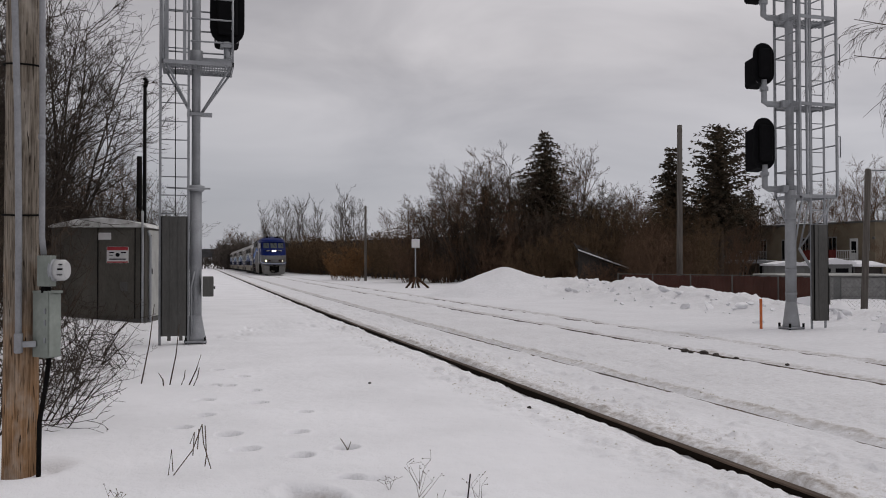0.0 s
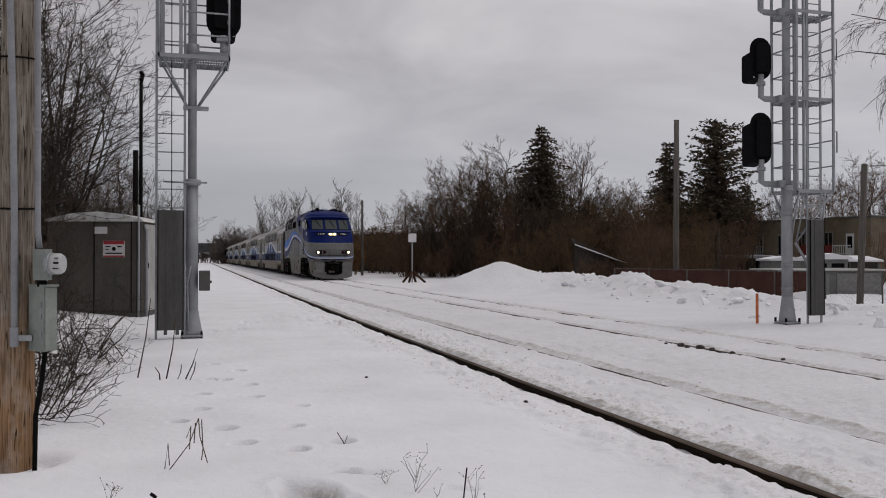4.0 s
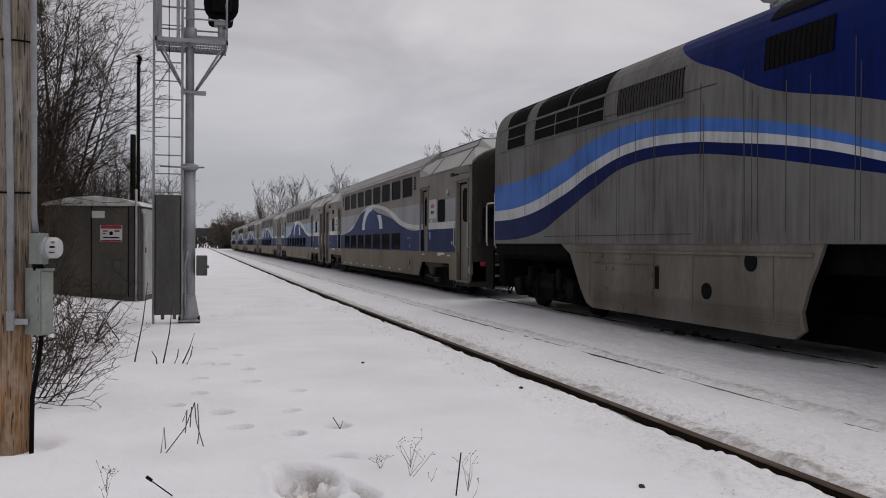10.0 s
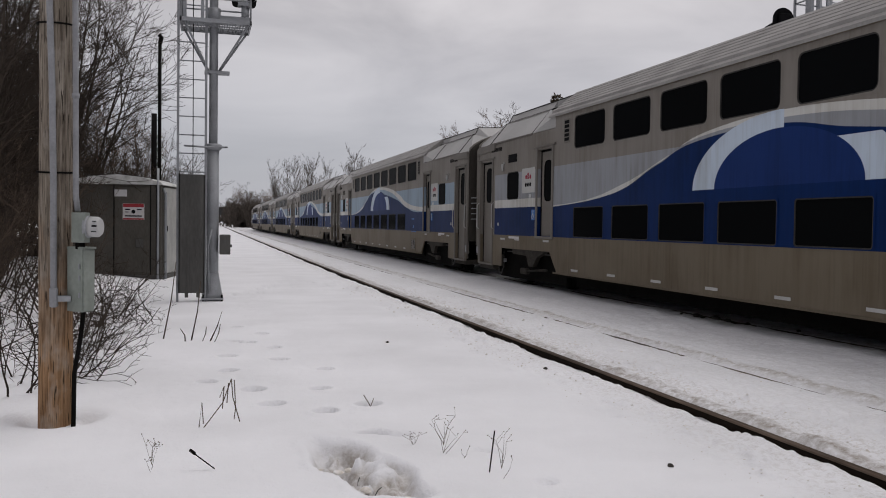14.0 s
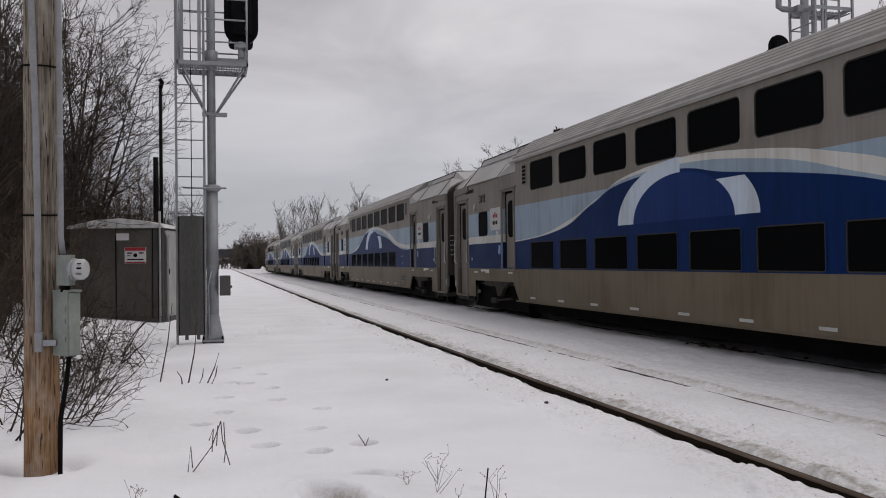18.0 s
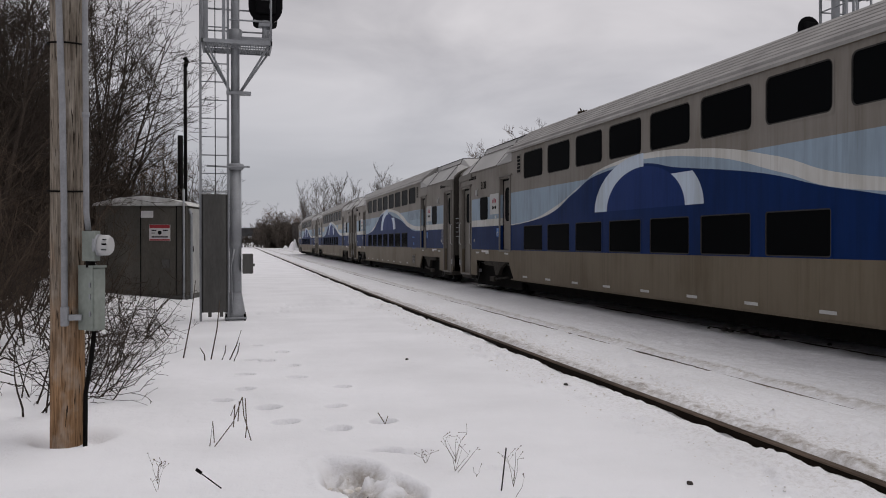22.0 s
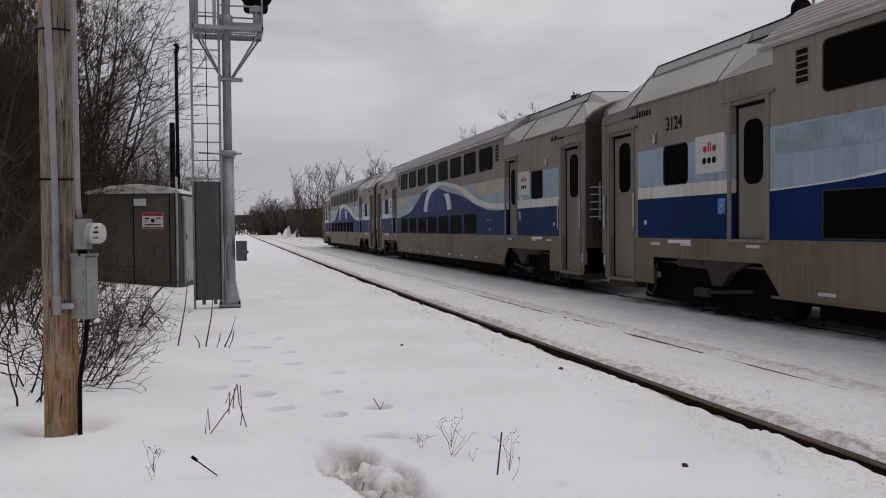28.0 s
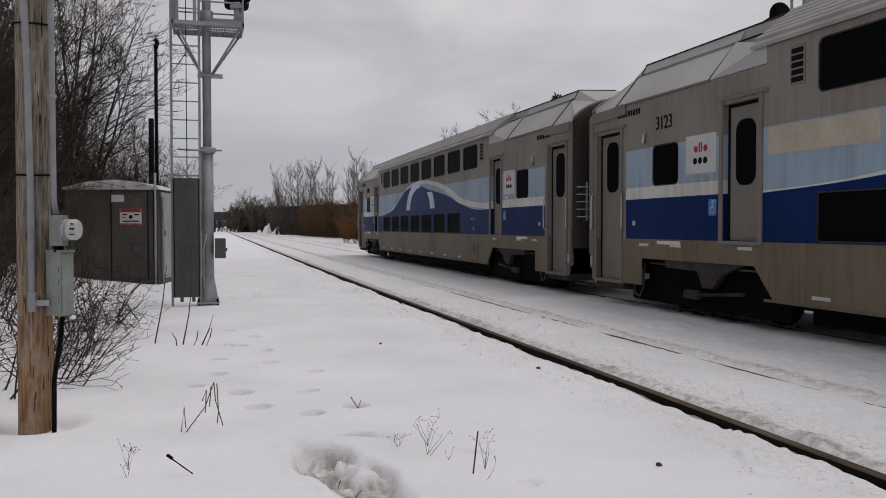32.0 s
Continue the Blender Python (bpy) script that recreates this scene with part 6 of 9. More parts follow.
    part("exhaust_stack", MB().box(0.7, -0.22, 3.5, 1.1, 0.05, 4.1, 0.05), M_BLACK, c)
    for q in (0.35, 0.5, 0.66, 0.85):
        part("air_hose", MB().tube([(q, -0.30, 0.75), (q + 0.02, -0.45, 0.35), (q + 0.03, -0.62, 0.22), (q + 0.02, -0.80, 0.40)], 0.022, 6), M_BLACK, c)
    part("buffer_beam", MB().box(-1.3, -0.28, 0.48, 1.3, 0.06, 1.24, 0.03), M_BLACK, c)
    rd = MB()
    rd.box(-0.4, -0.03, 1.45, 0.4, 0.0, 3.4)
    part("rear_door", rd, M_PLOW, c)
    return c


loco = build_loco()
first = build_coach()
coaches = [first] + [copy_thing(first, Matrix.Identity(4)) for _ in range(5)]
for k, words in enumerate((None, "3112", "3138", "3124", "3123", None)):
    if words:
        t = part("fleet_number", text_mesh(words, 0.31), M_DARK, coaches[k], "dark fleet numerals")
        t.matrix_basis = pose(-1.506, HALF - 2.70, 3.10, 90, 0, -90)
        t.scale.x = 0.85
    else:
        t = part("fleet_number", MB().box(-1.505, HALF - 3.0, 3.0, -1.5, HALF - 2.4, 3.2), M_DARK, coaches[k])
        t.scale = (1, 1, 1)
for ob in list(coaches[0].children_recursive):
    if ob.name.startswith("end_ladder") and ob.data.vertices[0].co.y < 0:
        bpy.data.objects.remove(ob)
    elif ob.data and ob.data.materials[0] == M_COACH:
        ob.data = ob.data.copy()
        ob.data.materials[0] = M_COACHF
part("marker_lamp", MB().box(-1.30, -HALF - 0.26, 0.86, -1.12, -HALF - 0.14, 0.98, 0.02), M_REDP, coaches[0], "dull red marker lamp")
part("end_stile", MB().box(-1.36, -HALF - 0.22, 1.46, -1.27, -HALF - 0.15, 2.55, 0.012), M_DIRTY, coaches[0])
part("end_cabinet", MB().box(-1.22, -HALF - 0.30, 1.62, -0.72, -HALF - 0.12, 2.42, 0.03), M_BLACK, coaches[0], "black equipment box on the end wall")
M_PATCH = mat("sun_bleached_film", (0.40, 0.36, 0.29), 0.6, 0, 2.2, 0.16, 0.03, 20)
M_PATCHB = mat("worn_blue_grey_film", (0.25, 0.31, 0.37), 0.6, 0, 2.6, 0.25, 0.03, 20)
for k, m in ((4, M_PATCH), (3, M_PATCHB)):
    for y0, y1 in ((HALF - 7.3, HALF - 5.35), (-HALF + 5.4, -HALF + 8.0)):
        q = MB()
        q.prism(rounded(y0, 2.36, y1, 2.72, 0.05), 0, -1.504, -1.5)
        part("faded_film", q, m, coaches[k], "patchy faded film on the side")

# ---- plants ----


def grow(mb, p, d, length, r, level, rng, kids, lift=0.1, wob=0.22, thin=0.012, fork=(0.5, 0.95)):
    """One limb and, along it, its smaller limbs."""
    n = 5 if level == 0 else (4 if level == 1 else 3)
    pts, rad = [Vector(p)], [r]
    d = Vector(d).normalized()
    for i in range(n):
        d = (d + Vector((rng.gauss(0, wob), rng.gauss(0, wob), rng.gauss(lift, wob * 0.6)))).normalized()
        pts.append(pts[-1] + d * (length / n))
        rad.append(max(thin * 0.35, r * (1 - 0.78 * (i + 1) / n)))
    mb.tube(pts, rad, (6, 5, 3, 3, 3)[min(level, 4)], False)
    if level >= len(kids):
        return
    for k in range(kids[level]):
        f = rng.uniform(0.22 if level == 0 else 0.12, 1.0)
        i = min(n - 1, int(f * n))
        q = pts[i].lerp(pts[i + 1], f * n - i)
        ax = (pts[i + 1] - pts[i]).normalized()
        side = ax.cross(Vector((rng.gauss(0, 1), rng.gauss(0, 1), rng.gauss(0, 1)))).normalized()
        nd = (ax * rng.uniform(0.55, 1.0) + side * rng.uniform(*fork)).normalized()
        grow(mb, q, nd, length * rng.uniform(0.30, 0.58) * (1.15 - 0.5 * f), max(thin * 0.5, rad[i] * rng.uniform(0.4, 0.62)), level + 1, rng, kids, lift, wob, thin, fork)


def tree_meshes(seed, height, stems, kids, material, spread=0.35, r=0.08, lift=0.1, thin=0.012, wob=0.2, fork=(0.5, 0.95), low=0.16, rise=(0.35, 1.1), reach=(0.22, 0.42)):
    rng = random.Random(seed)
    trunk, crown = MB(), MB()
    for s in range(stems):
        a = rng.uniform(0, 6.28)
        base = Vector((math.cos(a), math.sin(a), 0)) * (0.0 if stems == 1 else rng.uniform(0.05, 0.35))
        d = Vector((math.cos(a) * spread * rng.uniform(0.2, 1), math.sin(a) * spread * rng.uniform(0.2, 1), 1)).normalized()
        h = height * rng.uniform(0.75, 1.0)
        n, pts, rad = 7, [base + Vector((0, 0, -0.2))], [r * rng.uniform(0.8, 1.1)]
        for i in range(n):
            d = (d + Vector((rng.gauss(0, wob * 0.5), rng.gauss(0, wob * 0.5), 0.06))).normalized()
            pts.append(pts[-1] + d * h / n)
            rad.append(max(thin * 0.5, rad[0] * (1 - 0.9 * (i + 1) / n)))
        trunk.tube(pts, rad, 7, False)
        for k in range(kids[0]):
            f = rng.uniform(low, 0.98)
            i = min(n - 1, int(f * n))
            q = pts[i].lerp(pts[i + 1], f * n - i)
            b = rng.uniform(0, 6.28)
            nd = Vector((math.cos(b), math.sin(b), rng.uniform(*rise)))
            grow(crown, q, nd, h * rng.uniform(*reach) * (1.25 - 0.75 * f), max(thin, rad[i] * 0.55), 1, rng, kids, lift, wob, thin, fork)
    return trunk.mesh("trunk", material), crown.mesh("crown", material)


def tree(meshes, name, label, category, x, y, s, rng, group=""):
    t = thing(name, label, category, (x, y, zg(x, y) - 0.05), rng.uniform(0, 360), group)
    t.scale = (s * rng.uniform(0.9, 1.1), s * rng.uniform(0.9, 1.1), s)
    for n, m in zip(("trunk", "crown"), meshes):
        o = new(n, m)
        o.parent = t
    return t


def along(pts, f):
    f *= len(pts) - 1
    i = min(len(pts) - 2, int(f))
    return tuple(a + (b - a) * (f - i) for a, b in zip(pts[i], pts[i + 1]))


rngp = random.Random(11)
UPRIGHT = (0.28, 0.62)
SHRUBS = [tree_meshes(100 + i, 3.2, 7, (7, 4, 3), M_BARKD, 0.7, 0.017, 0.05, 0.0065, 0.17, (0.4, 0.8)) for i in range(4)]
SHRUBN = [tree_meshes(120 + i, 3.0, 8, (7, 4, 3), M_BARK, 0.75, 0.017, 0.05, 0.006, 0.18, (0.4, 0.8)) for i in range(3)]
SHRUBR = [tree_meshes(140 + i, 3.0, 9, (8, 5, 3), M_BARKR, 0.75, 0.026, 0.06, 0.014, 0.16, (0.35, 0.75)) for i in range(3)]
TALL = [tree_meshes(200 + i, 7.0, 2 + i % 2, (14, 6, 4), M_BARKD, 0.40, 0.055, 0.07, 0.0115, 0.13, (0.45, 0.9), 0.12, (0.3, 1.4), (0.26, 0.48)) for i in range(4)]
FAR = [tree_meshes(300 + i, 9.0, 3, (11, 8, 6), M_BARK if i % 3 else M_BARKR, 0.55, 0.11, 0.05, 0.019, 0.11, (0.45, 0.85), 0.25, (0.7, 2.0), (0.34, 0.52)) for i in range(4)]
FARB = [tree_meshes(320 + i, 9.0, 4, (10, 8, 6), M_BROWN, 0.5, 0.10, 0.06, 0.02, 0.11, (0.4, 0.8), 0.12, (0.6, 1.8), (0.30, 0.50)) for i in range(2)]
SHRUBG = [tree_meshes(160 + i, 3.0, 9, (8, 5, 3), M_BARKG, 0.8, 0.06, 0.05, 0.04, 0.15, (0.35, 0.75)) for i in range(2)]
POPLAR = [tree_meshes(340 + i, 9.0, 3, (16, 6, 3), M_BARKG, 0.24, 0.08, 0.12, 0.019, 0.06, UPRIGHT, 0.16, (0.9, 2.2)) for i in range(2)]

# thicket beside the tracks, on the near side
LEAFLESS = "leafless brown thicket tree with fine tangled twigs"
for k in range(20):
    y = rngp.uniform(25.5, 42)
    x = -0.056 * y - 2.6 - rngp.uniform(0, 1) ** 1.5 * 8.5
    tree(TALL[k % 4], "bare_tree", LEAFLESS, "tree", x, y, rngp.uniform(0.95, 1.5), rngp, "bare trees of the thicket")
for k in range(36):
    y = rngp.uniform(12.5, 25)
    x = -0.15 * y - 1.4 - rngp.uniform(0, 1) ** 2.0 * 5.0
    if x < -0.36 * y and y < 14:
        y += 6.0
    tree(TALL[k % 4], "bare_tree", LEAFLESS, "tree", x, y, rngp.uniform(0.75, 1.1), rngp, "bare trees of the thicket")
for k in range(28):
    y = rngp.uniform(8.5, 24)
    x = -0.16 * y - 1.0 - rngp.expovariate(0.7)
    tree(SHRUBS[k % 4] if k % 3 else SHRUBN[k % 3], "bare_shrub", "leafless tangled shrub in the snow", "shrub", x, y, rngp.uniform(0.6, 1.0), rngp, "shrubs of the thicket")
for k in range(16):
    y = 25.6 + 0.55 * k
    tree(SHRUBS[k % 4] if k % 3 else SHRUBN[k % 3], "bare_shrub", "tall leafless shrub behind the signal shelter", "shrub", -0.045 * y - 0.2 - (k * 0.77) % 2.6, y, 1.15 + 0.5 * ((k * 0.37) % 1), rngp, "shrubs of the thicket")
for k in range(20):
    y = rngp.uniform(26, 36)
    x = -0.056 * y - 0.8 - rngp.uniform(0, 5.0)
    tree(SHRUBS[k % 4], "bare_shrub", "leafless tangled shrub in the snow", "shrub", x, y, rngp.uniform(0.9, 1.3), rngp, "shrubs of the thicket")


SPRAWL = [tree_meshes(60 + i, 1.6, 7, (4, 3, 2), M_BARKD, 1.2, 0.013, -0.02, 0.007, 0.32, (0.5, 1.1), 0.2, (0.0, 0.9), (0.35, 0.7)) for i in range(3)]
for i, (x, y, q) in enumerate(((-1.25, 8.9, 0.66), (-1.3, 8.2, 0.7), (-1.2, 9.9, 0.5), (-1.35, 10.8, 0.66), (-1.6, 12.2, 0.8), (-1.4, 9.6, 0.85), (-1.45, 8.3, 0.9), (-1.7, 7.7, 1.0), (-1.35, 13.4, 1.0), (-1.7, 11.0, 1.05))):
    tree(SPRAWL[i % 3], "bare_shrub", "low sprawling leafless shrub beside the utility pole", "shrub", x - 0.04, y, q * 0.88, rngp, "shrubs of the thicket")

for i, (x, y, q) in enumerate(((-2.2, 13.4, 0.8), (-2.9, 17.5, 0.9), (-2.9, 13.0, 1.0), (-2.4, 11.5, 0.7))):
    tree(SHRUBS[i % 4] if i % 2 else SHRUBN[i % 3], "bare_shrub", "leafless shrub growing in front of the signal shelter", "shrub", x, y, q, rngp, "shrubs of the thicket")

for x, y, q in ((23.0, 53.6, 0.66), (26.2, 53.8, 0.62), (24.4, 52.8, 0.5)):
    tree(FAR[1], "bare_tree", "leafless tree standing before the spruce", "tree", x, y, q, rngp, "trees beyond the tracks")
for k, (x, y, q) in enumerate(((22.6, 49.4, 0.50), (24.3, 48.4, 0.54), (26.0, 47.5, 0.58), (27.6, 46.4, 0.62), (29.3, 45.6, 0.66), (30.2, 45.0, 0.52), (31.0, 46.8, 0.55))):
    tree(FARB[k % 2], "bare_tree", "brown twiggy tree before the conifers", "tree", x, y, q, rngp, "trees beyond the tracks")
BROWN = [tree_meshes(184 + i, 3.6, 9, (8, 6, 4), M_BROWN, 0.55, 0.03, 0.08, 0.02, 0.15, (0.4, 0.8)) for i in range(2)]
for k in range(14):
    x, y = along(((20.0, 50.5), (24.0, 46.8), (26.4, 43.4), (27.0, 42.4)), k / 13)
    tree(BROWN[k % 2], "brown_shrub", "warm brown twiggy shrub with withered leaves", "shrub", x + 0.5 * math.sin(k * 2.1), y + 0.8 * math.sin(k * 1.3), 0.75 + 0.35 * ((k * 0.61) % 1), rngp, "brush beyond the tracks")
for k in range(44):
    x, y = along(((16.6, 134.0), (20.0, 62.5)), k / 43)
    if 8 < k < 40 and k % 3 == 0:
        continue
    far = BROWN[k % 2] if k % 3 else SHRUBR[k % 3]
    tree(far, "brown_shrub", "brown tangled brush along the foot of the long wall", "shrub", x - 1.0 - 1.3 * ((k * 0.37) % 1), y, (0.85 + 0.5 * ((k * 0.61) % 1)) * (1.35 - 0.35 * k / 43), rngp, "brush beyond the tracks")
RUSTY = tree_meshes(180, 3.4, 10, (9, 6, 5), M_RUST, 0.6, 0.026, 0.06, 0.03, 0.25)
for x, y, q in ((12.7, 72, 1.0), (13.4, 71, 0.8), (12.3, 76, 0.7)):
    tree(RUSTY, "rusty_shrub", "orange-brown shrub with dead leaves still on it", "shrub", x, y, q, rngp, "rusty shrubs")

# thicket and trees beyond the far track
EDGE = ((14.5, 62.0), (19.0, 57.0), (24.5, 51.5), (27.0, 44.5))
for k in range(70):
    x, y = along(EDGE, 0.88 * rngp.random())
    d = rngp.uniform(-0.6, 5.5)
    tree(SHRUBR[k % 3] if k % 4 else SHRUBS[k % 4], "bare_shrub", "reddish brown leafless brush behind the snow bank", "shrub", x + d * 0.8, y + d * 0.6, rngp.uniform(0.9, 1.7) * (0.75 if x < 18 else 1.0), rngp, "brush beyond the tracks")
for k in range(2):
    x, y = along(((26.9, 43.9), (27.4, 43.2)), rngp.random())
    tree(SHRUBR[k % 3], "bare_shrub", "reddish brown leafless brush behind the snow bank", "shrub", x + rngp.uniform(0, 0.6), y + rngp.uniform(0, 3), rngp.uniform(0.8, 1.2), rngp, "brush beyond the tracks")
for k, (x, y) in enumerate(((21.6, 44.9), (22.4, 44.6), (23.1, 44.3), (23.9, 44.2), (24.6, 43.9), (22.9, 45.2), (25.2, 43.9))):
    tree(SHRUBR[k % 3], "bare_shrub", "reddish brown leafless brush behind the snow bank", "shrub", x, y, 0.62, rngp, "brush beyond the tracks")
for k, (x, y, s) in enumerate(((16.2, 62, 0.64), (17.2, 60.5, 0.72), (18.4, 60, 0.78), (19.6, 59.5, 0.84), (21.0, 60, 0.98), (22.3, 58.5, 1.02), (23.6, 59.5, 1.06), (24.8, 59, 1.0), (27.3, 59.5, 1.05), (28.3, 58, 0.92), (29.2, 57.5, 0.74),
                                (30.4, 56.5, 0.78), (31.6, 55.0, 0.72), (32.4, 53.0, 0.66), (20.3, 57, 0.7), (22.9, 56, 0.62), (25.6, 54.5, 0.6), (28.0, 52, 0.6), (38.5, 57.0, 0.75), (40.8, 42.5, 0.42), (43.0, 41.5, 0.5), (44.0, 59, 0.85), (47.0, 58, 0.95), (50.5, 57, 0.9), (53.5, 54, 0.95), (41.0, 61, 0.9), (26.6, 62.0, 1.0), (42.0, 60, 0.75), (45.5, 58, 0.7), (31.0, 60.0, 0.80), (32.2, 62.0, 0.76), (33.5, 58.5, 0.80), (35.5, 57.5, 0.78), (38.0, 59.0, 0.84), (40.0, 57.5, 0.80))):
    tree(FAR[k % 4], "bare_tree", "tall leafless deciduous tree behind the brush", "tree", x, y, s * 1.02, rngp, "trees beyond the tracks")
    if k in (1, 3, 5, 7, 8, 10, 12, 14):
        tree(FAR[(k + 2) % 4], "bare_tree", "tall leafless deciduous tree behind the brush", "tree", x - 0.7, y + 2.6, s * 0.98, rngp, "trees beyond the tracks")
for k, (x, y, s) in enumerate(((48.0, 52, 0.95), (51, 50, 1.0), (54, 48, 0.95), (56, 45, 0.9), (45.5, 53, 0.8))):
    tree(FAR[k % 4], "bare_tree", "leafless tree behind the buff building", "tree", x, y, s, rngp, "trees beyond the tracks")
for k, (x, y, s) in enumerate(((8.4, 93, 0.8), (9.4, 92, 0.88), (10.6, 94, 0.9), (11.6, 91, 0.86), (12.8, 92, 0.82), (15.2, 90, 0.9), (16.2, 91, 0.98), (17.0, 89, 0.85), (7.6, 95, 0.7))):
    tree(POPLAR[k % 2], "bare_poplar", "slender leafless poplar in the distance", "tree", x * 1.65, y * 1.65, s * 1.65, rngp, "poplars in the distance")
for k, (x, y, s) in enumerate(((14.0, 330, 1.5), (17.0, 325, 1.65), (20.0, 322, 1.65), (22.5, 325, 1.5), (26.5, 318, 1.25), (11.5, 336, 1.1), (30.5, 312, 1.2), (-2.8, 34, 0.6), (-4.0, 38, 0.75))):
    tree(FAR[k % 4], "bare_tree", "distant leafless tree at the bend of the line", "tree", x, y, s, rngp, "trees in the distance")


BRUSHT = [tree_meshes(400 + i, 5.0, 9, (11, 5, 3), M_BARKR, 0.42, 0.035, 0.16, 0.012, 0.2) for i in range(3)]
for k in range(21):
    q = rngp.random()
    y = rngp.uniform(40.5, 47.5)
    x = y * (0.545 + 0.08 * q) + 0.5
    tree(BRUSHT[k % 3], "bare_shrub", "tall reddish brown brush in front of the conifers", "shrub", x, y, rngp.uniform(0.7, 1.1) * (0.9 if q < 0.7 else 0.6), rngp, "brush beyond the tracks")
for k, (x, y, q) in enumerate(((33.6, 47.5, 0.6), (38.2, 53.5, 1.2))):
    tree(BRUSHT[k % 3], "bare_tree", "thin leafless tree before the balcony", "tree", x, y, q, rngp, "brush beyond the tracks")

for k in range(16):
    tree(SHRUBG[k % 2], "bare_shrub", "grey-brown brush beyond the overpass", "shrub", -8 + 2.3 * k, 262 + 3.0 * (k % 4), 1.9 + 0.6 * ((k * 0.41) % 1), rngp, "brush beyond the tracks")
# dense brush where the line bends, and along the foot of the long wall
for k in range(22):
    tree(SHRUBG[k % 2], "bare_shrub", "dense grey-brown brush at the bend of the line", "shrub", rngp.uniform(7.5, 17.0), rngp.uniform(222, 238), rngp.uniform(1.6, 2.9), rngp, "brush beyond the tracks")
for k in range(40):
    f = rngp.random()
    x, y = along(((12.3, 186.0), (20.2, 62.0)), f)
    tree(SHRUBS[k % 4], "bare_shrub", "low leafless brush along the foot of the wall", "shrub", x + rngp.uniform(-1.5, 0.2), y, rngp.uniform(0.5, 1.0) * (1.5 - 0.7 * f), rngp, "brush beyond the tracks")


def conifer_mesh(seed, height, base, droop=0.25, foot=0.10, taper=0.55):
    rng = random.Random(seed)
    trunk, crown = MB(), MB()
    trunk.tube([(0, 0, -0.3), (0, 0, height * 0.6), (0, 0, height)], [0.18, 0.1, 0.02], 7, False)
    z = height * foot
    while z < height * 0.985:
        f = z / height
        reach = base * (1 - f) ** taper * rng.uniform(0.7, 1.12) + 0.12
        n = max(8, int(20 * (1 - f) + 9))
        for i in range(n):
            a = rng.uniform(0, 6.28)
            L = reach * rng.uniform(0.5, 1.1)
            m = max(2, int(L / 0.24))
            out = Vector((math.cos(a), math.sin(a), 0))
            for k in range(m):
                q = (k + 0.6) / m
                c = out * (L * q) + Vector((0, 0, z - droop * L * q * q + 0.10 * L * q + rng.gauss(0, 0.05)))
                s = (0.34 - 0.12 * q) * rng.uniform(0.6, 1.25)
                for _ in range(6):
                    d1 = (out * rng.uniform(0.2, 1.0) + Vector((rng.gauss(0, 0.6), rng.gauss(0, 0.6), rng.gauss(-0.15, 0.3)))).normalized() * s
                    d2 = d1.cross(Vector((rng.gauss(0, 1), rng.gauss(0, 1), rng.gauss(0, 1)))).normalized() * s * 0.17
                    crown.add([c - d1 * 0.2, c + d1 * 0.4 + d2, c + d1, c + d1 * 0.4 - d2], [(0, 1, 2, 3)])
        z += height * 0.026
    return trunk.mesh("trunk", M_BARK), crown.mesh("crown", M_NEEDLE)


SPRUCE = [conifer_mesh(1, 11.4, 4.4), conifer_mesh(2, 9.5, 2.6, 0.25, 0.30), conifer_mesh(3, 9.8, 2.9, -0.15, 0.38, 0.32)]
for k, x, y, s, lab in ((0, 24.7, 57.2, 0.97, "tall dark spruce among leafless trees"), (1, 29.9, 48.4, 0.98, "narrow dark spruce beside the grey pole"), (2, 32.9, 47.6, 1.1, "broad dark pine behind the signal tower"), (1, 21.6, 61.5, 0.78, "dark spruce half hidden by bare trees"),
                     (1, 42.3, 62.0, 0.9, "small dark conifer behind the house"), (1, 44.2, 60.0, 0.82, "small dark conifer behind the house")):
    tree(SPRUCE[k], "conifer", lab, "tree", x, y, s, rngp, "conifers beyond the tracks")


